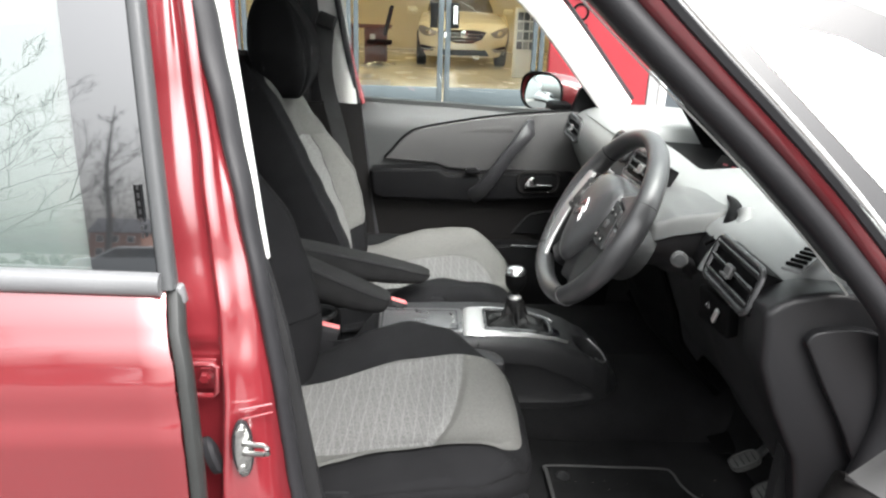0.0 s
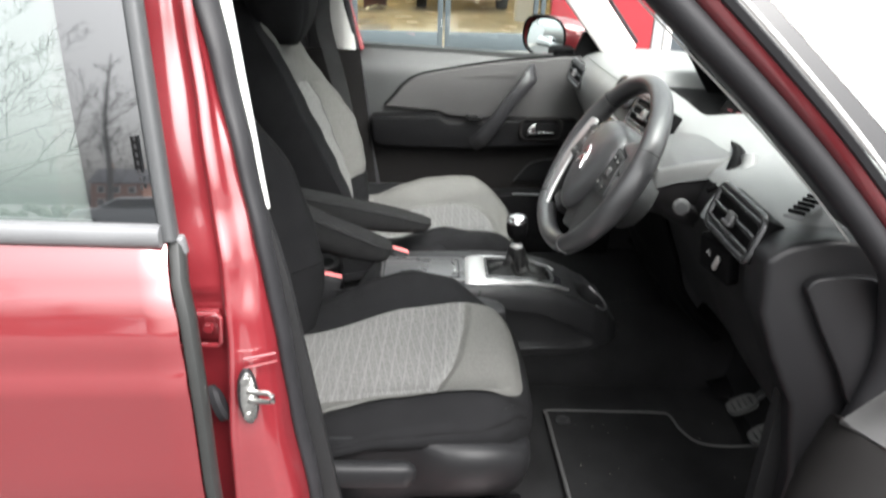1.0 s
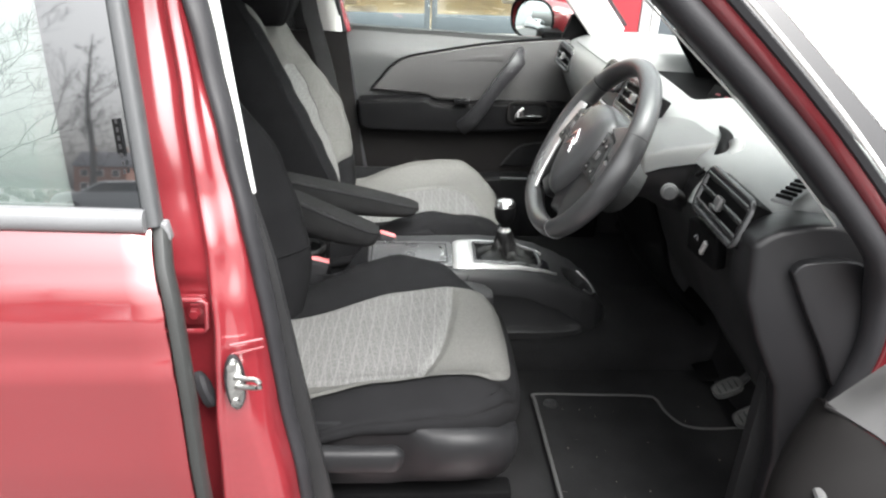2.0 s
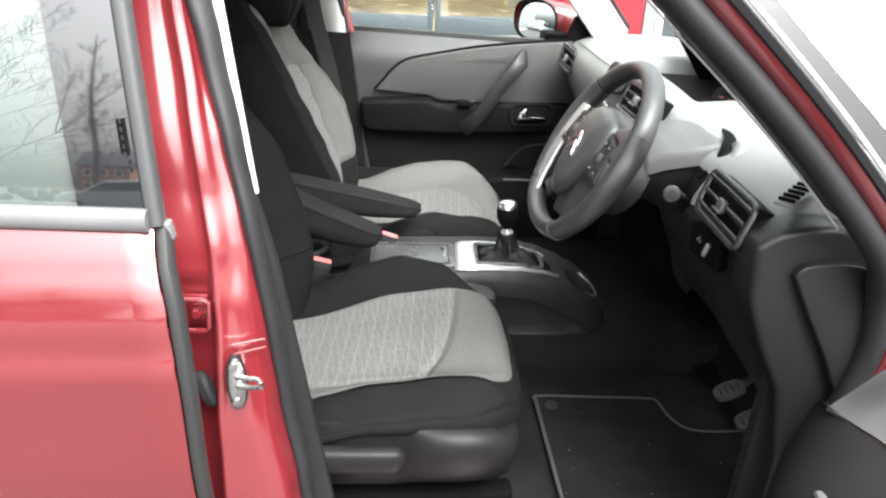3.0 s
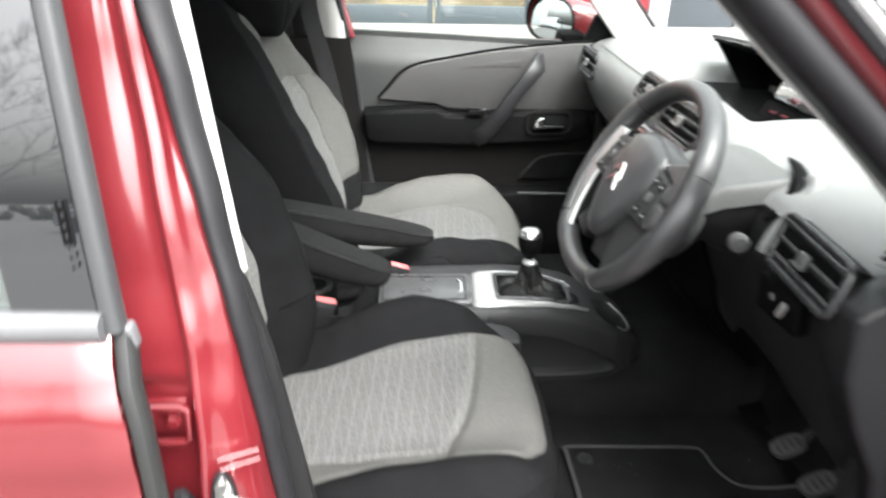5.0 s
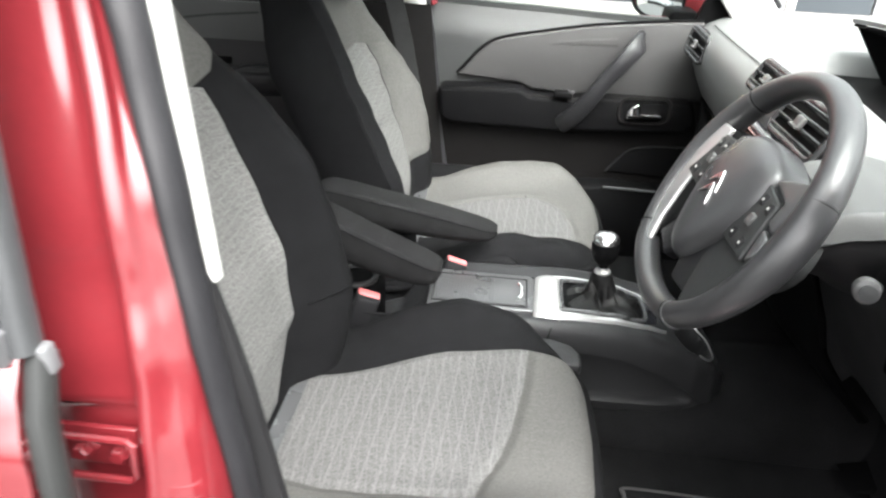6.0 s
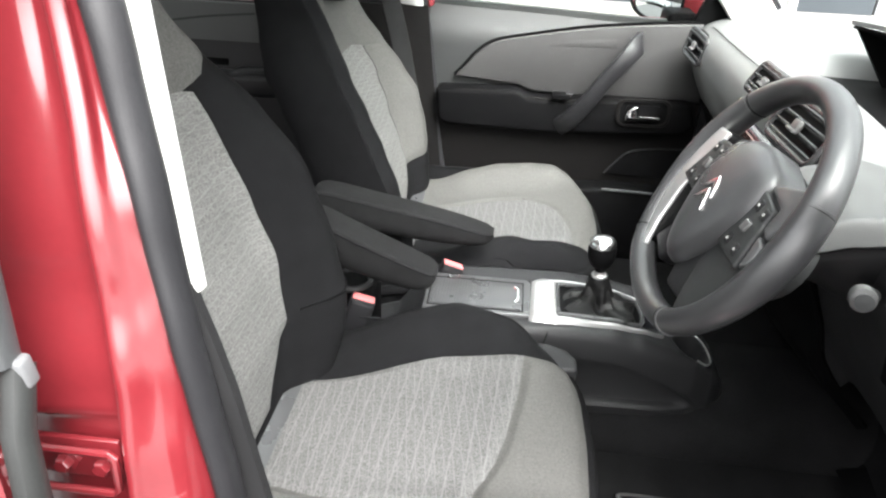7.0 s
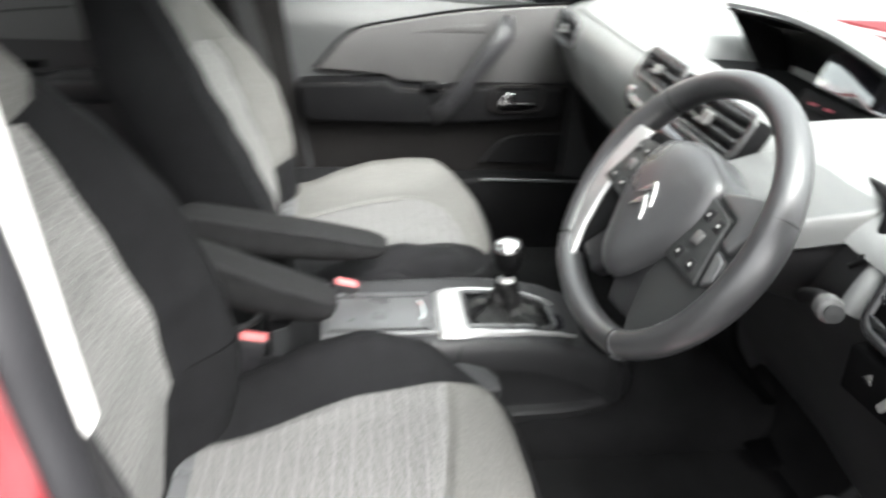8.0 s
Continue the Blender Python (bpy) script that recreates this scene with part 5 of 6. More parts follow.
def dash_point(y, k):
    """k: 0 at the bottom of the face, 1 at the windscreen."""
    p = DASH_LINE[round(k * 110)]
    mid = math.exp(-((y - 0.02) / 0.20) ** 2)
    x, z = p.x, p.z
    low = 1 - step(0.80, 1.0, z)
    x += -0.012 * mid * (1 - step(0.45, 0.62, x)) + 0.045 * low * (1 - mid) * step(-0.9, -0.2, y)
    far = step(0.35, 0.75, abs(y))
    x += 0.02 * far * (1 - step(0.5, 0.7, x))
    z += 0.010 * mid - 0.012 * far
    z -= 0.008 * step(-0.38, -0.46, y) * (1 - step(0.54, 0.66, x))
    z -= 0.022 * max(0.0, (-0.672 - y) / 0.036) ** 2
    z -= 0.046 * step(0.225, 0.190, abs(y)) * step(0.515, 0.540, x) * step(0.745, 0.725, x)
    return (x, y, z)


def vent(parent, c, ax, up, w, h, n, material=DEEP):
    """A dark vent box with slanting louvres in a bright-edged frame. ax: along the slats."""
    ax, up = Vector(ax).normalized(), Vector(up).normalized()
    nn = ax.cross(up).normalized()
    v = part("vent", plate([(-w / 2, -h / 2), (w / 2, -h / 2), (w / 2, h / 2), (-w / 2, h / 2)], "z", -0.03, 0.001, 0.004), material, parent, "black air vent")
    m = frame_mat(c, ax, up, nn)
    v.data.transform(m)
    cr = min(w, h) * 0.22
    corners = [(sx * (w / 2 - cr) + cr * math.cos(a), sy * (h / 2 - cr) + cr * math.sin(a), 0.003) for sx, sy, a0 in ((1, 1, 0), (-1, 1, 90), (-1, -1, 180), (1, -1, 270)) for a in [radians(a0 + 18 * k) for k in range(6)]]
    part("vent_frame", sweep([m @ Vector(p) for p in corners], ring(0.0058, 0.0045, 10), True, up=nn), VENT, v, "satin charcoal surround")
    for k in range(n):
        y = -h / 2 + h * (k + 0.5) / n
        s = box((0, 0, 0), (w * 0.93, h / n * 0.60, 0.0042), 0.0016, 2, pose(0, 0, 0, 38))
        bmesh.ops.transform(s, matrix=m @ Matrix.Translation((0, y, 0.004)), verts=s.verts)
        part("slat", s, VENT, v)
    t = merged(box((0, 0, 0.009), (w * 0.13, h * 0.30, 0.009), 0.003, 3), box((0, -h * 0.12, 0.014), (w * 0.16, h * 0.07, 0.006), 0.002, 2))
    bmesh.ops.transform(t, matrix=m, verts=t.verts)
    part("tab", t, KNOB_GREY, v, "grey adjuster tab")
    return v


def dashboard():
    d = thing("dashboard", (0.7, 0, 0.9), "grey grained dashboard bright under the windscreen", "dashboard", kind="structure")
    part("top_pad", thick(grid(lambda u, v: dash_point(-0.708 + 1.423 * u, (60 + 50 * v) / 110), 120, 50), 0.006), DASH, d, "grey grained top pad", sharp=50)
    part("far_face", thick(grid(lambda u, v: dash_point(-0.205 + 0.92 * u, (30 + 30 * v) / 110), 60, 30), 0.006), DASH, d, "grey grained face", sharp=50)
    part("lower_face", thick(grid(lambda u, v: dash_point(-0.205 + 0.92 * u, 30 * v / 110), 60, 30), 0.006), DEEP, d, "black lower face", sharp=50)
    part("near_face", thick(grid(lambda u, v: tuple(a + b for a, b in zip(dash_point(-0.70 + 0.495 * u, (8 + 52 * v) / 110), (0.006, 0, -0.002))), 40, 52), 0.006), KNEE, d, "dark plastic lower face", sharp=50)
    # seam between pad and face
    part("seam", sweep([(0.462 + 0.02 * step(0.35, 0.75, abs(y)) - 0.012 * math.exp(-((y - 0.02) / 0.2) ** 2), y, 1.0725 - 0.012 * step(0.35, 0.75, abs(y)) + 0.010 * math.exp(-((y - 0.02) / 0.2) ** 2)) for y in [-0.20 + 0.05 * k for k in range(18)]], ring(0.0011, n=6)), UPPER, d)
    vent(d, (0.434, 0.590, 1.025), (0.25, -0.90, -0.20), (0.25, 0.12, 0.95), 0.085, 0.062, 3)
    vent(d, (0.420, -0.165, 1.072), (0.0, -1, 0.03), (0.45, 0, 0.9), 0.180, 0.066, 4)
    vent(d, (0.428, 0.035, 1.082), (0.0, -1, 0.0), (0.5, 0, 0.86), 0.135, 0.050, 3)
    # radio panel below the middle vents
    rp = part("radio_panel", box((0.402, -0.095, 1.005), (0.02, 0.30, 0.070), 0.008, 3, pose(0, 0, 0, 0, -22, 0)), GLOSS, d, "gloss black radio panel")
    scr = box((0.3905, -0.085, 1.006), (0.004, 0.18, 0.05), 0.003, 2, pose(0, 0, 0, 0, -22, 0))
    part("screen", scr, mat("dim_screen", (0.16, 0.09, 0.08), 0.12, 0, 0, 200, 0.1, 9), rp, "dim reddish screen")
    for y in (-0.215, -0.190, 0.030):
        part("button", box((0.389, y, 1.005), (0.006, 0.018, 0.03), 0.002, 2, pose(0, 0, 0, 0, -22, 0)), PLASTIC, rp)
    kn = lathe([(0.016, 0), (0.016, 0.010), (0.012, 0.013), (0.001, 0.0135)], Matrix.Translation((0.420, 0.105, 1.022)) @ pose(0, 0, 0, 0, -78, 0), 20)
    part("knob", kn, CHROME, d, "round chrome knob")
    # near-side vent and switch module
    vent(d, (0.424, -0.618, 1.028), (0.0, -1, -0.03), (0.35, 0.15, 0.93), 0.150, 0.066, 3)
    mod = part("switch_module", box((0.424, -0.590, 0.955), (0.022, 0.085, 0.058), 0.006, 3, pose(0, 0, 0, 0, -8, 8)), DEEP, d, "black switch module")
    part("slot", box((0.412, -0.570, 0.966), (0.004, 0.030, 0.024), 0.002, 2), SCREEN, mod)
    part("key_switch", box((0.411, -0.610, 0.955), (0.006, 0.009, 0.026), 0.002, 2, pose(0, 0, 0, 25)), SILVER, mod, "bright toggle")
    # slotted window vent near the pillar
    sl = part("window_vent", box((0.487, -0.680, 1.076), (0.095, 0.028, 0.006), 0.003, 2, pose(0, 0, 0, 0, -6, 43)), DASH, d)
    for k in range(6):
        part("slat", box((0.459 + 0.0115 * k, -0.707 + 0.0107 * k, 1.0772 + 0.0014 * k), (0.0045, 0.022, 0.005), 0.001, 1, pose(0, 0, 0, 0, -6, 43)), DEEP, sl)
    # end cheek: the fuse cover by the open doorway
    cheek = spline([(0.415, 1.020, 0), (0.45, 1.043, 0), (0.52, 1.052, 0), (0.562, 1.034, 0), (0.585, 0.990, 0), (0.598, 0.94, 0), (0.606, 0.86, 0), (0.600, 0.795, 0)], 22)
    part("end_cheek", plate([(p.x, p.y) for p in cheek] + [(0.590, 0.70), (0.575, 0.42), (0.535, 0.42), (0.53, 0.66), (0.50, 0.79), (0.455, 0.87), (0.425, 0.94)], "y", -0.742, -0.675, 0.022, 5), CHEEK, d, "dark plastic end cheek")
    cover = spline([(0.470, 0.985, 0), (0.485, 1.002, 0), (0.55, 1.004, 0), (0.575, 0.985, 0), (0.592, 0.92, 0), (0.602, 0.84, 0), (0.600, 0.795, 0), (0.578, 0.80, 0), (0.545, 0.86, 0), (0.495, 0.94, 0)], 30)
    part("fuse_cover", plate([(p.x, p.y) for p in cover[:-1]], "y", -0.7560, -0.715, 0.015, 5), CHEEK, d, "removable fuse cover")
    part("kick_panel", thick(grid(lambda u, v: (0.50 + 0.42 * u, -0.715 + 0.015 * u, 0.40 + 0.42 * v), 6, 6), 0.02), PLASTIC, d)
    part("far_kick_panel", thick(grid(lambda u, v: (0.50 + 0.5 * u, 0.70, 0.40 + 0.65 * v), 6, 6), 0.02), PLASTIC, d)
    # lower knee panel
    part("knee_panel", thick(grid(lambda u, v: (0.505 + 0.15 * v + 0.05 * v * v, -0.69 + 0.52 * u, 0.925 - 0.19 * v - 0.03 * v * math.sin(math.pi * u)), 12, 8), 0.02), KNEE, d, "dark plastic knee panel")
    # display hood in the middle of the pad, with its recess and screen
    h = thing("instrument_display", (0.65, 0.0, 1.09), "hooded instrument display with glossy dark screen cut to the shape of reflected sky", "instrument display")
    hood = lambda u, v: (0.612 + 0.012 * math.sin(math.pi * u) + 0.15 * v, 0.225 - 0.45 * u + 0.02 * v * (2 * u - 1), 1.163 + 0.014 * math.sin(math.pi * u) + 0.008 * math.sin(math.pi * v) - 0.040 * v ** 2)
    part("hood", thick(grid(hood, 24, 12), 0.008), DASH, h, "grey grained hood top")
    part("hood_lining", thick(grid(lambda u, v: (0.616 + 0.012 * math.sin(math.pi * u) + 0.075 * v, (0.221 - 0.442 * u) * (1 - 0.28 * v), 1.154 + 0.014 * math.sin(math.pi * u) - 0.018 * v), 20, 6), 0.004), DEEP, h, "black hood lining")
    for sg in (-1, 1):
        part("cheek", thick(grid(lambda u, v: (0.618 + (0.10 + 0.010 * v) * u + 0.052 * v, sg * (0.219 - 0.080 * v - 0.015 * u), 1.158 - 0.104 * v - 0.03 * u * (1 - v)), 6, 8), 0.004), DEEP, h)
    part("tray", grid(lambda u, v: (0.530 + 0.19 * v, -0.195 + 0.39 * u, 1.0665 - 0.006 * v), 6, 4), DEEP, h, "black recess")
    part("back_board", box((0.735, 0.0, 1.095), (0.012, 0.44, 0.09), 0.003), DEEP, h)
    # glossy plate turned towards the driver, with a lit readout in the dark face below it
    nn = Vector((-0.80, -0.19, 0.57)).normalized()
    ax = Vector((0, 0, 1)).cross(nn).normalized()
    m = frame_mat((0.652, -0.111, 1.117), ax, nn.cross(ax), nn)
    # outline and tilt follow the sky's bright reflection, not the screen's own edge
    outline = spline([(-0.046, -0.023, 0), (-0.054, 0.020, 0), (-0.050, 0.030, 0), (-0.026, 0.034, 0), (0.012, 0.026, 0), (0.054, 0.006, 0), (0.098, -0.026, 0), (0.094, -0.034, 0), (0.004, -0.029, 0), (-0.040, -0.026, 0)], 60)
    glint_plate = plate([(p.x, p.y) for p in outline[:-1]], "z", -0.004, 0.0, 0.001)
    bmesh.ops.transform(glint_plate, matrix=m, verts=glint_plate.verts)
    sc = part("screen", glint_plate, SCREEN, h, "glossy dark screen cut to the shape of reflected sky")
    low = plate([(-0.060, -0.030), (0.110, -0.036), (0.112, -0.075), (-0.060, -0.075)], "z", -0.012, -0.006, 0.002)
    bmesh.ops.transform(low, matrix=m, verts=low.verts)
    part("readout", low, DEEP, sc, "dark readout strip")
    red = glow_mat("red_digits", (0.10, 0.008, 0.014), 0.7)
    for k in range(2):
        bar = box((-0.028 + 0.030 * k, -0.050, -0.0055), (0.015, 0.004, 0.001), 0, 1)
        bmesh.ops.transform(bar, matrix=m, verts=bar.verts)
        part("digit_bar", bar, red, sc, "lit red digits")
    return d


dashboard()


# ---- steering ----
def steering():
    c = Vector((0.278, -0.360, 1.031))
    t = 0.524
    nn, ax, up = Vector((-math.cos(t), 0, math.sin(t))), Vector((0, -1, 0)), Vector((math.sin(t), 0, math.cos(t)))
    m = frame_mat(c, ax, up, nn) @ Matrix.Diagonal((1.015, 1.015, 1.0, 1.0))
    w = thing("steering_wheel", c, "black leather steering wheel with silver inserts and buttons", "steering wheel")

    def rim_at(a, r=0.168):
        y = math.sin(a)
        return Vector((r * math.cos(a), (r - 0.007) * y if y > -0.80 else (r - 0.007) * (-0.80 + (y + 0.80) * 0.62), 0))
    n = 72
    def section(s):
        grip = sum(math.exp(-(((s * 360 - d + 180) % 360 - 180) / 24) ** 2) for d in (10, 170))
        return ring(0.0158 + 0.0020 * grip, 0.0195 + 0.0025 * grip, 18)
    rim = sweep([m @ rim_at(2 * math.pi * k / n) for k in range(n)], section, True, up=nn)
    r = part("rim", rim, RIM_LEATHER, w, "black grained leather rim", sharp=80)
    for deg in (27, 141, 226, 306):
        a = radians(deg)
        p = m @ rim_at(a)
        dr = (m @ rim_at(a + 0.01) - m @ rim_at(a - 0.01)).normalized()
        rr = (p - c).normalized()
        for off in (-0.0016, 0.0016):
            bm = sweep([p + dr * off + rr * 0.0162 * math.cos(b) + nn * 0.0199 * math.sin(b) for b in [k * math.pi / 9 for k in range(18)]], ring(0.0010, n=6), True, up=dr)
            part("stitch", bm, LID if off > 0 else DEEP, r)

    def flat(poly, z0, z1, bev):
        bm = plate(poly, "z", z0, z1, bev, 3)
        bmesh.ops.transform(bm, matrix=m, verts=bm.verts)
        return bm
    # shield-shaped padded hub, domed towards the driver
    hub = spline([(-0.064, 0.066, 0), (-0.030, 0.079, 0), (0.0, 0.083, 0), (0.030, 0.079, 0), (0.064, 0.066, 0), (0.078, 0.030, 0), (0.070, -0.015, 0), (0.052, -0.050, 0), (0.028, -0.084, 0), (0.0, -0.096, 0), (-0.028, -0.084, 0), (-0.052, -0.050, 0), (-0.070, -0.015, 0), (-0.078, 0.030, 0), (-0.064, 0.066, 0)], 56)
    def pad(u, v):
        p = hub[round(u * 56) % 56]
        k = [1.0, 1.01, 1.0, 0.97, 0.91, 0.80, 0.62, 0.35, 0.02][round(v * 8)]
        z = [-0.03, -0.004, 0.006, 0.0125, 0.0185, 0.0235, 0.0275, 0.0300, 0.0310][round(v * 8)]
        return m @ Vector((p.x * k, p.y * k + 0.004 * (1 - k), z))
    part("hub_pad", grid(pad, 56, 8, True), LEATHER, w, "dark grained hub pad", sharp=60)
    part("hub_back", lathe([(0.06, -0.07), (0.075, -0.05), (0.075, -0.02), (0.06, -0.01)], m, 28), DEEP, w)
    for s in (-1, 1):
        sp = part("spoke", flat([(s * x, y) for x, y in [(0.060, 0.062), (0.10, 0.062), (0.160, 0.052), (0.165, 0.0), (0.160, -0.045), (0.120, -0.105), (0.095, -0.125), (0.078, -0.105), (0.055, -0.060)]], -0.016, 0.006, 0.006), UPPER if s > 0 else DEEP, w, "dark spoke")
        # silver insert along the lower flank, a shallow V
        inner = [(0.076, -0.122), (0.098, -0.088), (0.112, -0.045), (0.118, 0.010)] if s < 0 else [(0.086, -0.128), (0.120, -0.096), (0.150, -0.043), (0.156, 0.010)]
        part("silver_insert", flat([(s * x, y) for x, y in [(0.112 if s < 0 else 0.150, 0.056), (0.158, 0.052), (0.164, 0.0), (0.160, -0.045), (0.130, -0.106), (0.096, -0.136)] + inner], 0.004, 0.012, 0.003), SILVER, sp, "satin silver insert")
        if s > 0:
            # satin shoulder above the switches, with a smaller wedge beside it
            part("shoulder", flat([(s * x, y) for x, y in [(0.070, 0.058), (0.100, 0.072), (0.134, 0.084), (0.148, 0.060), (0.140, 0.020), (0.122, 0.024), (0.118, 0.050)]], 0.000, 0.0135, 0.004), SATIN_GREY, sp, "satin grey shoulder")
            part("wedge", flat([(s * x, y) for x, y in [(0.124, 0.018), (0.142, 0.014), (0.150, -0.008), (0.138, -0.020)]], 0.000, 0.0125, 0.003), SATIN_GREY, sp, "satin grey wedge")
        part("flank_cover", flat([(s * x, y) for x, y in [(0.012, -0.092), (0.058, -0.034), (0.066, -0.026), (0.128, -0.030), (0.112, -0.082), (0.080, -0.108), (0.030, -0.116)]], -0.020, 0.0045, 0.006), CHEEK, sp, "black flank cover")
        bp = part("button_pad", flat([(s * x, y) for x, y in [(0.067, 0.052), (0.112, 0.046), (0.122, 0.010), (0.134, -0.024), (0.066, -0.026)]], 0.002, 0.0135, 0.003), UPPER, sp, "black button pad")
        for k, (x, y) in enumerate(((0.094, 0.012), (0.084, 0.036), (0.106, 0.034), (0.084, -0.012), (0.112, -0.012))):
            ob = part("button", flat([(s * (x + a), y + b) for a, b in ((-0.0065, -0.007), (0.0065, -0.007), (0.0065, 0.007), (-0.0065, 0.007))], 0.010, 0.0170 if k == 0 else 0.0150, 0.002), KNOB_GREY if k == 0 else PLASTIC, bp)
            if k:
                part("mark", flat([(s * (x + a), y + b) for a, b in ((-0.0015, -0.0015), (0.0015, -0.0015), (0.0015, 0.0015), (-0.0015, 0.0015))], 0.0142, 0.0156, 0), PALE, bp)
    # plain badge shape: two bent chrome bars
    for k in range(2):
        y = 0.012 - 0.018 * k
        part("badge", flat([(-0.021, y - 0.014), (-0.010, y + 0.002), (0.0, y + 0.012), (0.010, y + 0.002), (0.021, y - 0.014), (0.010, y - 0.008), (0.0, y + 0.0005), (-0.010, y - 0.008)], 0.0285, 0.0328, 0.0012), BADGE, w, "bright chrome badge")

    col = thing("steering_column", (0.42, -0.369, 1.0), "grey steering column cowl with control stalks", "steering column")
    # boxy shroud over the column: a pale upper shell with chamfered shoulders and a dark lower shell that tapers down
    ROOF = [(0.330, 1.030), (0.365, 1.044), (0.400, 1.056), (0.440, 1.064), (0.480, 1.071), (0.525, 1.074)]

    def upper(u, v):
        t = math.sin((u - 0.5) * math.pi) * 1.0
        a = abs(t)
        end = 0.530 - 0.055 * a ** 4
        x = 0.352 + (end - 0.352) * v
        hw = along([(0.330, 0.074), (0.365, 0.088), (0.46, 0.100), (0.53, 0.104)], x)[0]
        z = along(ROOF, x)[0] + 0.007 * (1 - a * a) - 0.030 * max(0.0, (a - 0.86) / 0.14) ** 2.2 - 0.030 * max(0.0, (v - 0.90) / 0.10) ** 2 - 0.016 * max(0.0, (0.10 - v) / 0.10) ** 2
        return (x, -0.352 + hw * t, z)
    part("upper_shroud", grid(upper, 64, 50), SHROUD, col, "grey upper column shell", sharp=60)

    def lower(u, v):
        x = 0.335 + 0.180 * v
        hw = along([(0.330, 0.073), (0.365, 0.087), (0.46, 0.099), (0.53, 0.103)], x)[0] * (1 - 0.16 * max(0.0, (v - 0.75) / 0.25) ** 2)
        zc = along(ROOF, x)[0] - 0.026
        drop = along([(0.33, 0.050), (0.37, 0.070), (0.44, 0.115), (0.50, 0.150)], x)[0]
        a = math.pi * u
        c_, k_ = math.cos(a), math.sin(a)
        return (x, -0.352 + hw * (0.70 + 0.30 * (1 - k_)) * math.copysign(abs(c_) ** 0.5, c_), zc - drop * k_ ** 0.75)
    part("lower_shroud", thick(grid(lower, 40, 20), 0.003), KNEE, col, "dark plastic lower column shell", sharp=50)
    front = [lower(k / 40, 0.0) for k in range(41)]
    face = bmesh.new()
    face.faces.new([face.verts.new(p) for p in front])
    part("front_plate", thick(face, 0.004), UPPER, col, "charcoal end of the column shell", smooth=False)
    part("joint", sweep([upper(0.012, 0.1 + 0.85 * k / 12) for k in range(13)], ring(0.0014, n=6)), DEEP, col)
    # black strip standing in for the shaded gap where dash pad rounds shroud end
    gap = spline([(0.503, -0.380, 1.081), (0.501, -0.408, 1.082), (0.494, -0.438, 1.080), (0.480, -0.462, 1.070), (0.464, -0.474, 1.050), (0.448, -0.479, 1.036), (0.434, -0.478, 1.024)], 24)
    lobe = spline([(0.500, -0.462, 1.080), (0.497, -0.474, 1.066), (0.478, -0.488, 1.046), (0.456, -0.497, 1.026), (0.440, -0.503, 1.006), (0.430, -0.507, 0.985)], 24)
    part("pad_edge", sweep(lobe, ring(0.013, n=12)), DASH, col, "rounded grey pad edge")
    part("shadow_gap", sweep(gap, lambda t: ring(0.002 + 0.0085 * math.sin(math.pi * t ** 0.8), 0.004, 8)), DEEP, col)
    part("collar", thick(grid(lambda u, v: m @ Vector((0.10 * math.cos(2 * math.pi * u) * (1 - 0.1 * v), 0.075 * math.sin(2 * math.pi * u) * (1 - 0.1 * v) - 0.01, -0.04 - 0.05 * v)), 32, 4, True), 0.006), UPPER, col, "charcoal collar")
    stick = spline([(0.432, -0.440, 0.962), (0.418, -0.470, 0.982), (0.396, -0.508, 1.004), (0.374, -0.538, 1.019)], 12)
    st = part("stalk", sweep(stick, lambda k: ring(0.0125 - 0.004 * k, 0.010 - 0.003 * k, 12)), PLASTIC, col, "black control stalk")
    part("stalk_knob", lathe([(0.010, -0.012), (0.0150, -0.009), (0.0160, 0.003), (0.0148, 0.010), (0.010, 0.0135), (0.001, 0.0145)], Matrix.Translation((0.367, -0.548, 1.0225)) @ pose(0, 0, 0, 78, 0, -20) @ Matrix.Scale(0.84, 4), 20), KNOB_GREY, st, "grey ribbed knob")
    part("stalk_end", lathe([(0.009, 0.0), (0.009, 0.003), (0.001, 0.004)], Matrix.Translation((0.3627, -0.5610, 1.0255)) @ pose(0, 0, 0, 78, 0, -20), 16), UPPER, st)
    part("stalk", sweep([(0.39, -0.33, 1.03), (0.382, -0.25, 1.045), (0.375, -0.205, 1.05)], ring(0.009, n=10)), DEEP, col)


steering()


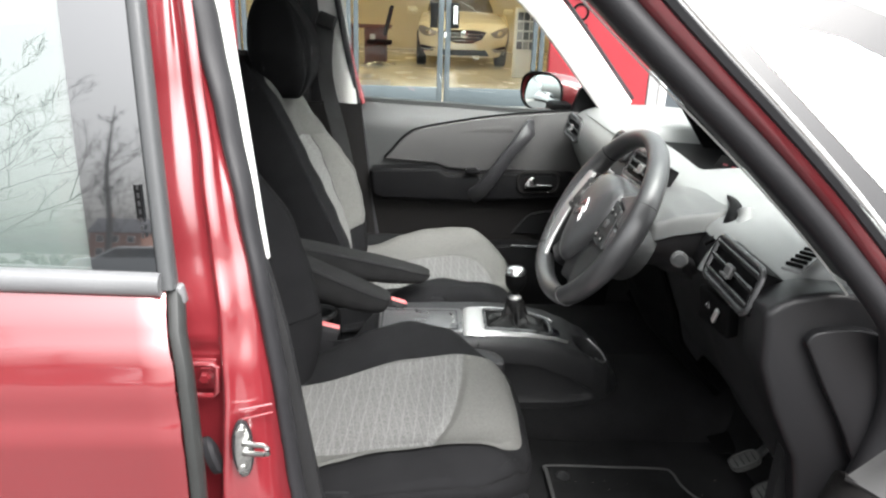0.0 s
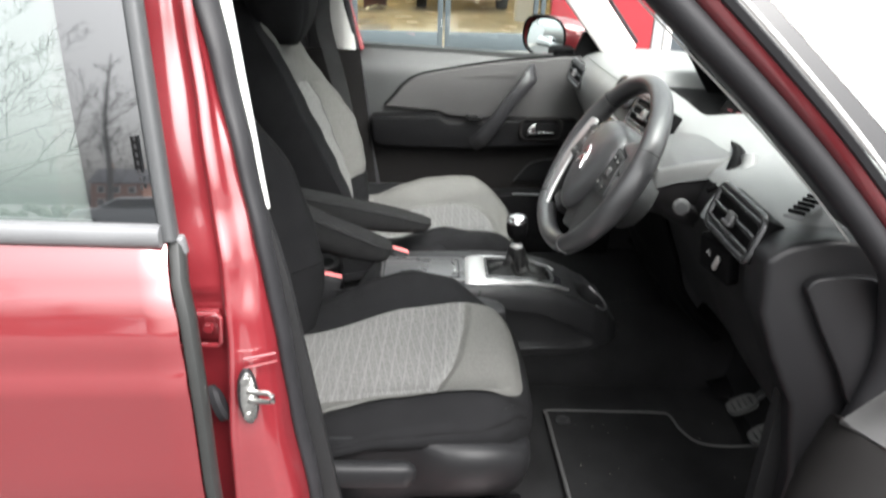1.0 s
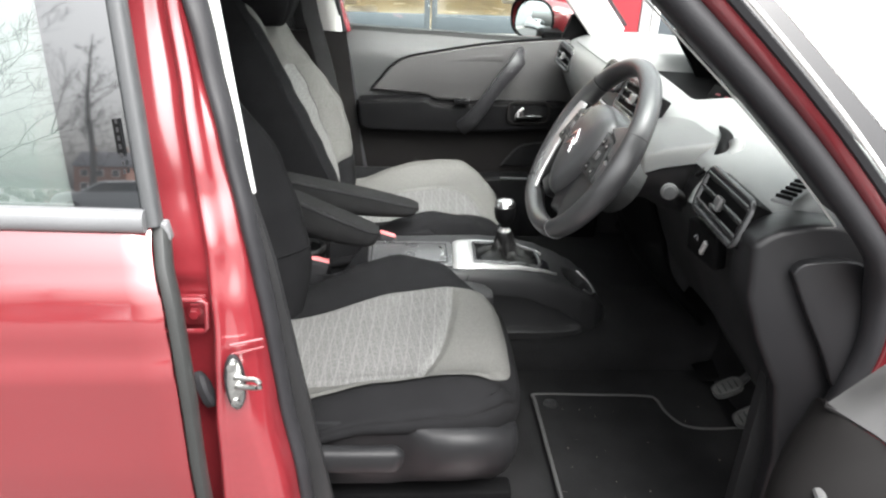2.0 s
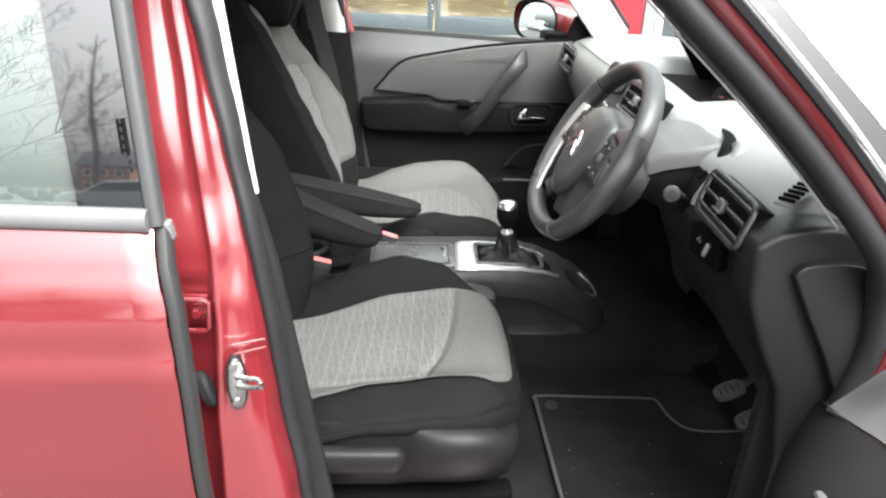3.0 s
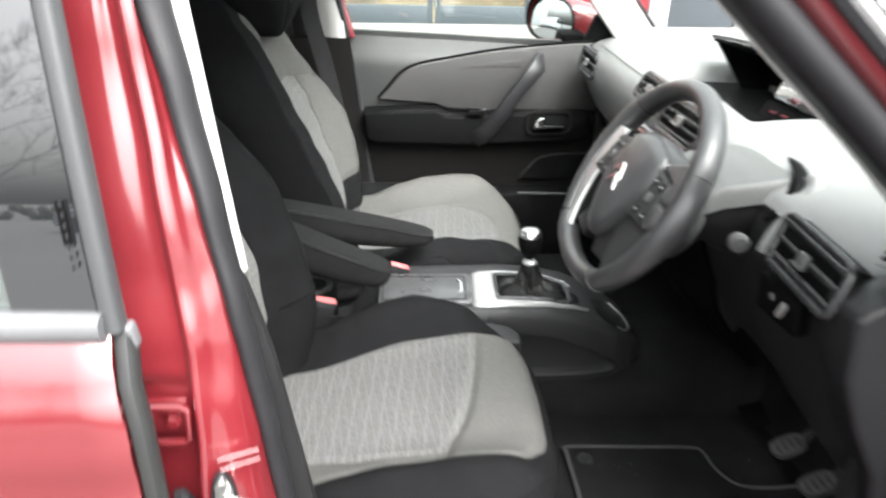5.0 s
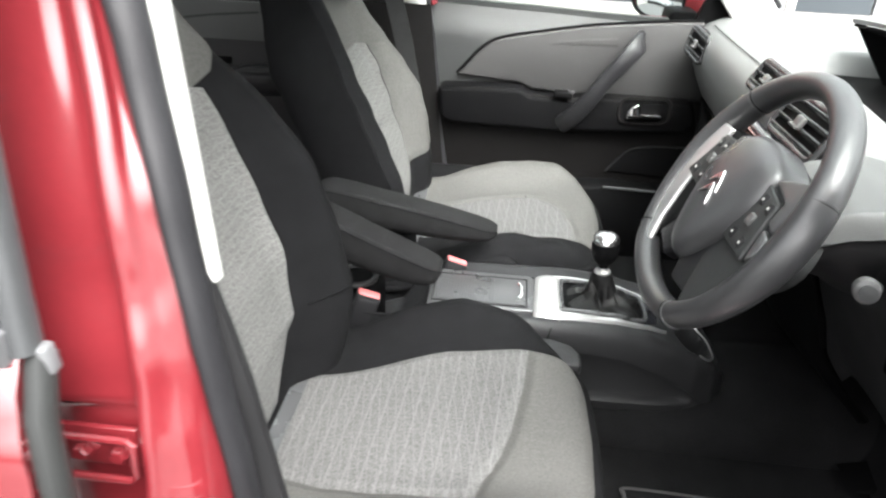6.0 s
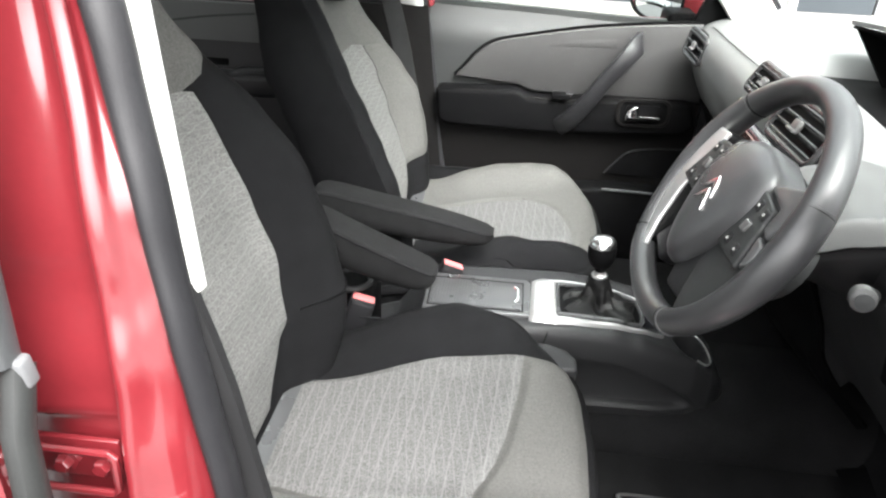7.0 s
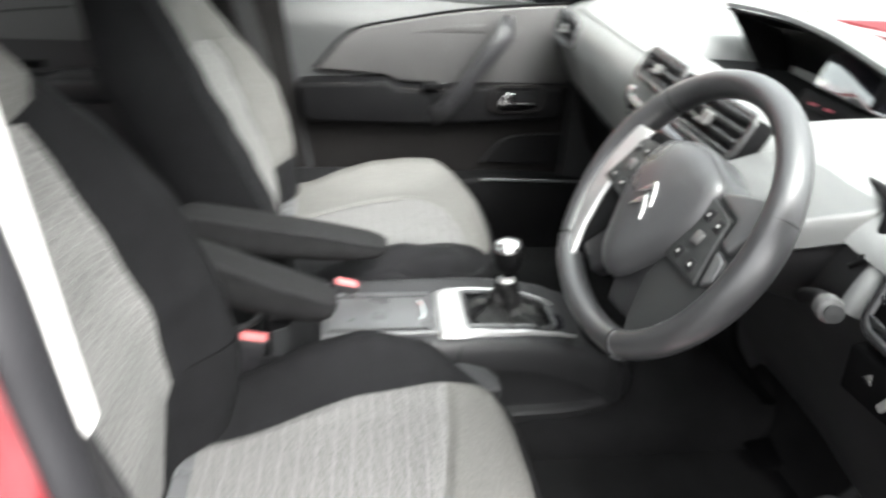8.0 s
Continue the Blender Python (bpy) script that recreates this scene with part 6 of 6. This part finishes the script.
# ---- footwell ----
def footwell():
    mt = thing("floor_mat", (0.40, -0.45, 0.41), "black carpet floor mat edged with grey binding", "floor mat")
    out = spline([(0.252, -0.280, 0), (0.262, -0.268, 0), (0.40, -0.272, 0), (0.51, -0.276, 0), (0.533, -0.290, 0), (0.540, -0.335, 0), (0.565, -0.378, 0), (0.62, -0.390, 0), (0.70, -0.385, 0)], 40)
    poly = [(p.x, p.y) for p in out] + [(0.72, -0.40), (0.72, -0.685), (0.26, -0.69), (0.255, -0.60)]
    part("carpet", plate(poly, "z", 0.401, 0.4175, 0.003), CARPET, mt, "black carpet pile")
    part("binding", sweep([(p[0], p[1], 0.416) for p in poly], ring(0.0042, n=6), True), MAT_EDGE, mt, "grey stitched binding")
    part("fixing", lathe([(0.016, 0), (0.016, 0.003), (0.012, 0.004), (0.010, 0.002)], Matrix.Translation((0.285, -0.305, 0.417)), 18), PLASTIC, mt, "round plastic fixing")
    worn = mat("worn_rubber", (0.048, 0.049, 0.047), 0.55, 0, 0.5, 200, 0.3, 40)
    for x, y, z in ((0.62, -0.413, 0.544), (0.62, -0.514, 0.552)):
        p = thing("pedal", (x, y, 0.42), "worn grey rubber pedal on a dark arm", "pedal", "foot pedals")
        m = Matrix.Translation((x, y, z)) @ pose(0, 0, 0, 0, -27, 0)
        oval = [(0.031 * math.copysign(abs(math.cos(a)) ** 0.7, math.cos(a)), 0.021 * math.copysign(abs(math.sin(a)) ** 0.7, math.sin(a))) for a in [k * math.pi / 14 for k in range(28)]]
        pad = plate(oval, "z", -0.008, 0.005, 0.004, 2)
        bmesh.ops.transform(pad, matrix=m, verts=pad.verts)
        part("pad", pad, worn, p, "worn grey rubber pad")
        part("pad_rim", sweep([m @ Vector((a * 0.97, b * 0.97, 0.0045)) for a, b in oval], ring(0.0017, n=6), True), MAT_EDGE, p, "rubbed pale rim")
        for k in range(4):
            rib = box((-0.018 + 0.012 * k, 0, 0.0052), (0.0035, 0.028, 0.0026), 0.001, 1)
            bmesh.ops.transform(rib, matrix=m, verts=rib.verts)
            part("rib", rib, RUBBER, p)
        part("arm", sweep(spline([(x + 0.022, y + 0.004, z + 0.006), (x + 0.055, y + 0.010, z + 0.040), (x + 0.085, y + 0.014, z + 0.10), (x + 0.13, y + 0.02, z + 0.20)], 12), ring(0.007, 0.010, 8), up=(0, 1, 0)), CONSOLE, p)
    fr = thing("foot_rest", (0.70, -0.20, 0.42), "black plastic foot rest beside the console", "foot rest")
    part("wedge", plate([(0.66, 0.42), (0.90, 0.42), (0.90, 0.53), (0.70, 0.43)], "y", -0.225, -0.15, 0.01, 3), DEEP, fr)


footwell()


# ---- outside ----
ASPHALT = mat("asphalt", (0.055, 0.055, 0.055), 0.9, 0, 0.8, 120, 0.35, 1.2)
PAVING = mat("pale_paving", (0.22, 0.21, 0.195), 0.8, 0, 0.5, 60, 0.15, 1.5)
FRAME_GREY = mat("grey_door_frame", (0.060, 0.072, 0.082), 0.45, 0.2, 0.1, 300, 0.06, 3)
WALL_GREY = mat("grey_cladding", (0.30, 0.31, 0.32), 0.5, 0.2, 0.1, 200, 0.06, 1)
WALL_RED = mat("red_cladding", (0.21, 0.013, 0.020), 0.45, 0, 0.1, 200, 0.06, 1.5)
WALL_WHITE = mat("white_panel", (0.78, 0.78, 0.77), 0.6, 0, 0.1, 200, 0.04, 1.5)
CREAM = mat("cream_wall", (0.78, 0.68, 0.48), 0.8, 0, 0.2, 80, 0.05, 1)
TILE = mat("showroom_tile", (0.52, 0.45, 0.33), 0.25, 0, 0.1, 20, 0.10, 2)
TILE_DARK = mat("dark_tile", (0.22, 0.19, 0.15), 0.3, 0, 0.1, 20, 0.10, 2)
CAR_CREAM = mat("cream_paint", (0.78, 0.70, 0.52), 0.3, 0.1, 0.02, 900, 0.03, 2, coat=1.0)
WOOD = mat("dark_red_wood", (0.11, 0.035, 0.025), 0.5, 0, 0.3, 90, 0.25, 8)
TYRE = mat("tyre", (0.02, 0.02, 0.02), 0.8, 0, 0.4, 200, 0.2, 6)
BARK = mat("bark", (0.05, 0.042, 0.035), 0.95, 0, 1.0, 60, 0.35, 6)
BRICK = mat("house_brick", (0.26, 0.12, 0.08), 0.9, 0, 0.6, 40, 0.25, 2)
SLATE = mat("roof_slate", (0.06, 0.06, 0.07), 0.7, 0, 0.5, 30, 0.25, 2)
HEDGE = mat("hedge_green", (0.035, 0.042, 0.026), 0.95, 0, 1.0, 20, 0.5, 3)

FY = 7.6


def ground():
    g = tagged(part("ground", grid(lambda u, v: (-400 + 800 * u, -400 + 800 * v, 0), 4, 4), ASPHALT), "grey asphalt forecourt", "ground", kind="structure")
    pv = tagged(part("pavement", box((0.5, FY - 1.05, 0.03), (26, 2.6, 0.07), 0.01), PAVING), "pale concrete slabs along the glass front", "pavement", kind="structure")
    return g


def showroom():
    f = thing("showroom_front", (0.3, FY, 0), "showroom glass front framed in grey metal", "shop front", kind="structure")
    # door leaves: stiles, bottom rails, middle marks
    xs = [-2.30, -0.92, 0.235, 1.43]
    for x in xs:
        w = 0.13 if x == 0.235 else 0.11
        part("stile", box((x - 0.045, FY, 1.4), (w * 0.55, 0.07, 2.7), 0.006), FRAME_GREY, f)
        part("stile", box((x + 0.045, FY, 1.4), (w * 0.55, 0.07, 2.7), 0.006), FRAME_GREY, f)
    for a, b in zip(xs, xs[1:]):
        part("bottom_rail", box(((a + b) / 2, FY, 0.17), (b - a - 0.10, 0.06, 0.22), 0.006), FRAME_GREY, f)
        part("top_rail", box(((a + b) / 2, FY, 2.75), (b - a - 0.10, 0.06, 0.16), 0.006), FRAME_GREY, f)
        part("pane", box(((a + b) / 2, FY, 1.46), (b - a - 0.12, 0.008, 2.42), 0), CLEAR, f).visible_shadow = False
    for x in (0.10, 0.36):
        part("push_plate", box((x, FY - 0.05, 1.16), (0.10, 0.03, 0.30), 0.004), DEEP, f, "black push plate")
    part("notice", box((0.365, FY - 0.068, 1.17), (0.045, 0.004, 0.21), 0), WALL_WHITE, f, "white notice")
    for z in (1.08, 1.13, 1.18, 1.23):
        part("text_bar", box((0.365, FY - 0.072, z), (0.022, 0.002, 0.026), 0), FRAME_GREY, f)
    for z in (0.93, 1.45):
        part("catch", box((0.245, FY - 0.045, z), (0.02, 0.02, 0.06), 0.002), WALL_WHITE, f)
    w = thing("wall_front", (3, FY, 0), "shop wall clad in red, white and grey panels", "wall", kind="structure")
    part("red_panel", box((2.22, FY - 0.02, 1.7), (1.30, 0.14, 3.4), 0.01), WALL_RED, w, "red cladding panel")
    letters("lettering", "COR", 0.30, 0.006, Matrix.Translation((2.02, FY - 0.10, 0.92)) @ pose(0, 0, 0, 90) @ pose(0, 0, 0, 0, 0, 90), DEEP, w)
    part("grey_post", box((2.95, FY - 0.02, 1.7), (0.14, 0.16, 3.4), 0.01), WALL_GREY, w)
    part("white_post", box((3.07, FY - 0.06, 1.7), (0.09, 0.16, 3.4), 0.01), WALL_WHITE, w)
    part("grey_panel", box((3.55, FY, 1.7), (0.85, 0.14, 3.4), 0.01), FRAME_GREY, w)
    part("grey_panel", box((8.0, FY, 1.7), (8.0, 0.14, 3.4), 0.01), WALL_GREY, w)
    part("red_panel", box((-3.55, FY - 0.05, 1.7), (2.40, 0.14, 3.4), 0.01), WALL_RED, w)
    # a pale curved graphic on the red panel
    arc = sweep([(-3.7 + 0.8 * math.cos(a), FY - 0.125, 0.75 + 0.8 * math.sin(a)) for a in [0.2 + k * 0.09 for k in range(20)]], [(-0.10, -0.002), (0.10, -0.002), (0.10, 0.002), (-0.10, 0.002)], up=(0, 1, 0))
    part("graphic", arc, mat("pale_red", (0.60, 0.22, 0.22), 0.5), w, "pale curved graphic")
    part("graphic", arc2(), WALL_WHITE, w, "white curved graphic")
    part("fascia", box((0.5, FY, 4.2), (30, 0.3, 2.5), 0.02), WALL_GREY, w)
    part("far_wall", box((-12.0, FY, 1.7), (14.0, 0.14, 3.4), 0.01), WALL_GREY, w)
    # the room behind the glass
    r = thing("showroom_room", (0, 12, 0), "warmly lit showroom with tiled floor", "showroom", kind="structure")
    part("room_floor", box((0, FY + 5.5, 0.04), (12, 10.9, 0.06), 0), TILE, r, "pale tiled floor")
    for p in (((-1.35, FY + 2.9, 0.074), 0.9, 0.5), ((-0.75, FY + 1.9, 0.074), 0.45, 0.9)):
        part("floor_inlay", box(p[0], (p[1], p[2], 0.004), 0), TILE_DARK, r)
    part("room_back", box((0, FY + 9.5, 1.7), (12, 0.1, 3.4), 0), CREAM, r, "cream back wall")
    part("room_end", box((-5.5, FY + 5, 1.7), (0.1, 9.8, 3.4), 0), CREAM, r)
    part("room_end", box((5.5, FY + 5, 1.7), (0.1, 9.8, 3.4), 0), CREAM, r)
    part("room_ceiling", box((0, FY + 5, 3.3), (12, 10, 0.1), 0), CREAM, r)
    part("wall_board", box((-0.6, FY + 9.4, 1.75), (1.5, 0.06, 0.5), 0.01), WALL_GREY, r)
    warm = glow_mat("lamp_tube", (1.0, 0.84, 0.56), 22)
    for x in (-2.4, 0.4, 3.0):
        lp = thing("ceiling_light", (x, FY + 4.5, 3.2), "long warm white ceiling light", "ceiling light", "showroom lights")
        part("housing", box((x, FY + 4.5, 3.225), (0.30, 5.0, 0.05), 0.01), WALL_WHITE, lp)
        part("diffuser", box((x, FY + 4.5, 3.19), (0.24, 4.9, 0.02), 0.004), warm, lp, "glowing diffuser")


def arc2():
    return sweep([(-4.3 + 0.35 * math.cos(a), FY - 0.13, 1.15 + 0.35 * math.sin(a)) for a in [-0.6 + k * 0.12 for k in range(20)]], [(-0.05, -0.002), (0.05, -0.002), (0.05, 0.002), (-0.05, 0.002)], up=(0, 1, 0))


def show_car():
    x0, y0 = 0.75, FY + 4.6
    c = thing("display_car", (x0, y0, 0.07), "cream saloon car parked facing the showroom doors", "car")
    hw = 0.89

    def at(x, y, z):
        return (x0 + x, y0 + y, 0.07 + z)
    prof = [(0.22, 0.00, 0.80), (0.40, -0.02, 0.92), (0.56, 0.0, 0.97), (0.72, 0.06, 0.98), (0.84, 0.22, 0.96), (0.93, 0.75, 0.94), (0.99, 1.25, 0.90), (1.02, 1.45, 0.87)]

    def nose(u, v):
        z, y, k = along([(i, *p) for i, p in enumerate(prof)], v * 7)
        a = (2 * u - 1)
        return at(hw * k * math.copysign(abs(a) ** 0.9, a), y + 0.30 * abs(a) ** 3.2, z - 0.05 * abs(a) ** 3 * step(0.3, 0.9, v))
    part("body", grid(nose, 32, 28), CAR_CREAM, c, "glossy cream bodywork", sharp=60)
    for s in (-1, 1):
        part("flank", grid(lambda u, v: at(s * (hw * (0.90 + 0.10 * math.sin(math.pi * v))), 0.28 + 4.1 * u, 0.25 + 0.72 * v), 10, 8), CAR_CREAM, c)
        # headlight
        hl = spline([(s * 0.50, 0.66, 0), (s * 0.62, 0.72, 0), (s * 0.83, 0.78, 0), (s * 0.86, 0.70, 0), (s * 0.76, 0.60, 0), (s * 0.60, 0.59, 0), (s * 0.50, 0.66, 0)], 20)
        def wrap(bm):
            for v in bm.verts:
                v.co = Vector(at(v.co.x, v.co.y + 0.30 * (abs(v.co.x) / hw) ** 3.2 - 0.02, v.co.z))
            return bm
        part("headlight", wrap(plate([(p.x, p.y) for p in hl[:-1]], "y", 0.0, 0.10, 0.01)), mat("lamp_grey", (0.35, 0.33, 0.30), 0.12, 0.4, 0, 60, 0.4, 12) if "lamp_grey" not in bpy.data.materials else bpy.data.materials["lamp_grey"], c, "clear headlight")
        part("lamp_bowl", wrap(lathe([(0.055, 0), (0.05, 0.012), (0.03, 0.02)], Matrix.Translation((s * 0.68, 0.0, 0.665)) @ pose(0, 0, 0, 90), 16)), CHROME, c)
        fl = [(s * 0.52, 0.38), (s * 0.80, 0.43), (s * 0.84, 0.37), (s * 0.78, 0.32), (s * 0.60, 0.32)]
        part("fog_recess", wrap(plate(fl, "y", -0.02, 0.08, 0.01)), DEEP, c, "black fog lamp recess")
        part("fog_trim", wrap(sweep([(s * 0.52, -0.03, 0.385), (s * 0.66, -0.03, 0.345), (s * 0.82, -0.03, 0.37)], ring(0.012, n=6))), CHROME, c)
        wh = part("wheel", lathe([(0.32, -0.10), (0.34, -0.07), (0.34, 0.07), (0.32, 0.10), (0.22, 0.10), (0.2, 0.05)], Matrix.Translation(at(s * 0.80, 0.95, 0.33)) @ pose(0, 0, 0, 0, 90, 0), 28), TYRE, c, "black tyre")
        part("mirror", box(at(s * 1.0, 1.55, 1.02), (0.20, 0.10, 0.13), 0.03, 3), CAR_CREAM, c)
    gr = [(-0.42, 0.69), (-0.20, 0.72), (0.20, 0.72), (0.42, 0.69), (0.34, 0.56), (0.16, 0.48), (-0.16, 0.48), (-0.34, 0.56)]
    part("grille", plate([(x0 + a, 0.07 + b) for a, b in gr], "y", y0 - 0.035, y0 + 0.06, 0.01), DEEP, c, "black grille")
    for k in range(3):
        part("grille_bar", box(at(0, -0.045, 0.53 + 0.06 * k), (0.44 + 0.14 * k, 0.02, 0.012), 0.003), CHROME, c)
    part("grille_badge", lathe([(0.07, 0), (0.07, 0.012), (0.05, 0.016), (0.001, 0.017)], Matrix.Translation(at(0, -0.045, 0.64)) @ pose(0, 0, 0, 90), 24), CHROME, c)
    part("intake", plate([(x0 - 0.5, 0.32), (x0 + 0.5, 0.32), (x0 + 0.42, 0.43), (x0 - 0.42, 0.43)], "y", y0 - 0.03, y0 + 0.05, 0.01), DEEP, c)
    part("number_plate", box(at(0, -0.045, 0.42), (0.50, 0.015, 0.10), 0.004), WALL_WHITE, c, "blank pale plate")
    part("windscreen", grid(lambda u, v: at((0.70 - 0.12 * v) * (2 * u - 1), 1.45 + 0.75 * v + 0.15 * (2 * u - 1) ** 2, 1.01 + 0.38 * v), 10, 6), SCREEN, c, "dark windscreen")
    part("roof", thick(grid(lambda u, v: at((0.60 - 0.05 * v) * (2 * u - 1), 2.15 + 1.6 * v, 1.39 + 0.05 * math.sin(math.pi * u)), 10, 6), 0.03), CAR_CREAM, c)


def desks():
    d = thing("desk", (-1.25, FY + 5.2, 0.07), "dark red wooden desk with drawers", "desk")
    for x in (-1.55, -0.95):
        p = part("pedestal", box((x, FY + 5.2, 0.42), (0.42, 0.6, 0.66), 0.01), WOOD, d)
        part("notice", box((x - 0.05, FY + 4.89, 0.60), (0.10, 0.006, 0.10), 0), WALL_WHITE, p, "small white card")
        for z in (0.30, 0.52):
            part("drawer", box((x, FY + 4.895, z), (0.38, 0.015, 0.19), 0.004), WOOD, p)
    part("desktop", box((-1.25, FY + 5.2, 0.78), (1.2, 0.75, 0.05), 0.01), WOOD, d)
    c = thing("office_chair", (-0.85, FY + 4.6, 0.07), "black office chair on a castor base", "chair")
    part("seat", box((-0.85, FY + 4.65, 0.52), (0.46, 0.46, 0.07), 0.02, 3), DEEP, c)
    part("backrest", box((-0.68, FY + 4.60, 0.92), (0.07, 0.42, 0.55), 0.03, 3, pose(0, 0, 0, 0, 14, 0)), DEEP, c)
    part("column", tube([(-0.85, FY + 4.65, 0.16), (-0.85, FY + 4.65, 0.50)], 0.03, 10), CHROME, c)
    for k in range(5):
        a = k * 2 * math.pi / 5
        part("foot", tube([(-0.85, FY + 4.65, 0.16), (-0.85 + 0.30 * math.cos(a), FY + 4.65 + 0.30 * math.sin(a), 0.11)], 0.018, 8), CHROME, c)
    s = thing("leaflet_stand", (1.75, FY + 3.5, 0.07), "pale leaflet stand filled with brochures", "leaflet stand")
    part("stand_body", box((1.75, FY + 3.5, 0.65), (0.36, 0.25, 1.16), 0.01), WALL_WHITE, s)
    rnd = random.Random(8)
    for r in range(4):
        for k in range(3):
            v = rnd.uniform(0.1, 0.5)
            part("leaflet", box((1.64 + 0.11 * k, FY + 3.36, 0.62 + 0.16 * r), (0.09, 0.01, 0.13), 0), FRAME_GREY if v < 0.3 else WALL_GREY, s)


def bare_tree(x, y, h, spread, seed, label, upright=0.5, girth=0.24):
    t = thing("tree", (x, y, 0), label, "tree", "bare trees")
    rnd = random.Random(seed)
    tr = spline([(x, y, -0.1), (x + 0.1, y, h * 0.3), (x - 0.1, y + 0.1, h * 0.6), (x, y, h)], 14)
    part("trunk", sweep(tr, lambda s: ring(girth * (1 - s) ** 0.8 * h / 9 + 0.015, n=8), up=(1, 0, 0)), BARK, t)
    twigs = []

    def branch(p, d, ln, r, level):
        mid = p + d * ln * 0.5 + Vector((rnd.uniform(-1, 1), rnd.uniform(-1, 1), rnd.uniform(-0.4, 0.8))) * ln * 0.12
        end = p + d * ln + Vector((0, 0, rnd.uniform(-0.05, 0.12) * ln))
        pts = spline([p, mid, end], 5)
        twigs.append((pts, r))
        if level:
            for k in range((3, 4, 4, 4)[level]):
                f = 0.3 + 0.7 * (k + rnd.random()) / 5
                q = pts[min(5, int(f * 5))]
                nd = (d + Vector((rnd.uniform(-1, 1), rnd.uniform(-1, 1), rnd.uniform(-0.5, 0.7))) * 0.85).normalized()
                branch(q, nd, ln * rnd.uniform(0.40, 0.62), r * 0.55, level - 1)
    for k in range(15):
        f = 0.22 + 0.75 * k / 15
        p = tr[int(f * 14)]
        a = k * 2.4 + rnd.random()
        d = Vector((math.cos(a), math.sin(a), upright + rnd.random() * 0.4)).normalized()
        branch(p, d, spread * (1.05 - f * 0.75), 0.15 * girth * (1.1 - f), 3)
    bm = bmesh.new()
    for pts, r in twigs:
        rings = []
        for i, p in enumerate(pts):
            rr = max(0.005, r * (1 - 0.75 * i / 5))
            rings.append([bm.verts.new(p + Vector((rr * math.cos(b), rr * math.sin(b), 0.3 * rr * math.sin(b)))) for b in (0, 2.1, 4.2)])
        for a, b in zip(rings, rings[1:]):
            for k in range(3):
                bm.faces.new((a[k], a[(k + 1) % 3], b[(k + 1) % 3], b[k]))
    part("crown", bm, BARK, t, "bare winter twigs")
    return t


def street_behind():
    bare_tree(-11.6, -19.0, 8.0, 5.6, 3, "wide bare winter tree beside the forecourt", 0.25)
    bare_tree(-13.2, -30.0, 9.5, 2.2, 11, "tall narrow bare winter tree", 1.6, 0.16)
    bare_tree(-24.5, -22.5, 9.0, 5.0, 21, "wide bare winter tree beside the forecourt", 0.3)
    h = thing("house", (-41.5, -100, 0), "brick house with slate roof and chimneys", "house")
    part("wall", box((-41.5, -100, 2.5), (7, 6, 5.0), 0.02), BRICK, h)
    part("roof", plate([(-103.3, 5.0), (-96.7, 5.0), (-100, 7.8)], "x", -45.3, -37.7, 0.02), SLATE, h)
    for x in (-43.6, -39.3):
        part("chimney", box((x, -100, 7.9), (0.6, 0.6, 1.5), 0.03), BRICK, h)
    for x in (-43.6, -41.5, -39.4):
        for z in (1.5, 3.8):
            wd = part("window", box((x, -96.98, z), (1.0, 0.08, 1.2), 0.02), WALL_WHITE, h)
            part("pane", box((x, -96.93, z), (0.84, 0.02, 1.04), 0), SCREEN, wd)
    rnd = random.Random(5)
    hedge = bmesh.new()
    for k in range(420):
        c = (-44 + 80 * rnd.random(), -41 + rnd.uniform(-0.8, 0.8), rnd.uniform(0.1, 0.9))
        bmesh.ops.create_icosphere(hedge, subdivisions=1, radius=rnd.uniform(0.2, 0.45), matrix=Matrix.Translation(c) @ pose(0, 0, 0, rnd.uniform(0, 90), 0, rnd.uniform(0, 90)))
    tagged(part("hedge", hedge, HEDGE, smooth=False), "dark clipped hedge along the road", "hedge", kind="stuff")
    for x, yc, m, lab in ((-9.6, -24.2, WALL_GREY, "silver hatchback parked across the road"), (6.0, -24.2, FRAME_GREY, "blue-grey hatchback parked across the road"), (-12.6, 4.6, WALL_GREY, "silver hatchback parked along the shop front"), (-18.4, 5.4, FRAME_GREY, "blue-grey hatchback parked along the shop front")):
        c = thing("parked_car", (x, yc, 0), lab, "car", "parked cars")
        prof = [(-2.0, 0.25), (-2.05, 0.65), (-1.85, 0.90), (-1.1, 1.0), (-0.4, 1.44), (0.9, 1.48), (1.75, 1.05), (2.0, 0.95), (2.05, 0.3)]
        body = plate([(x + a, b) for a, b in prof], "y", yc - 0.85, yc + 0.85, 0.10, 3)
        part("body", body, m, c)
        for y in (yc + 0.86, yc - 0.86):
            part("window", plate([(x - 0.95, 1.0), (x - 0.38, 1.36), (x + 0.85, 1.40), (x + 1.45, 1.04)], "y", y - 0.01, y + 0.01, 0), SCREEN, c)
        part("rear_window", plate([(yc - 0.62, 1.06), (yc + 0.62, 1.06), (yc + 0.50, 1.36), (yc - 0.50, 1.36)], "x", x + 1.32, x + 1.36, 0), SCREEN, c)
        for a in (-1.3, 1.25):
            for y in (yc + 0.78, yc - 0.78):
                part("wheel", lathe([(0.30, -0.09), (0.32, -0.06), (0.32, 0.06), (0.30, 0.09), (0.18, 0.08)], Matrix.Translation((x + a, y, 0.32)) @ pose(0, 0, 0, 90), 20), TYRE, c)


ground()
showroom()
show_car()
desks()
street_behind()
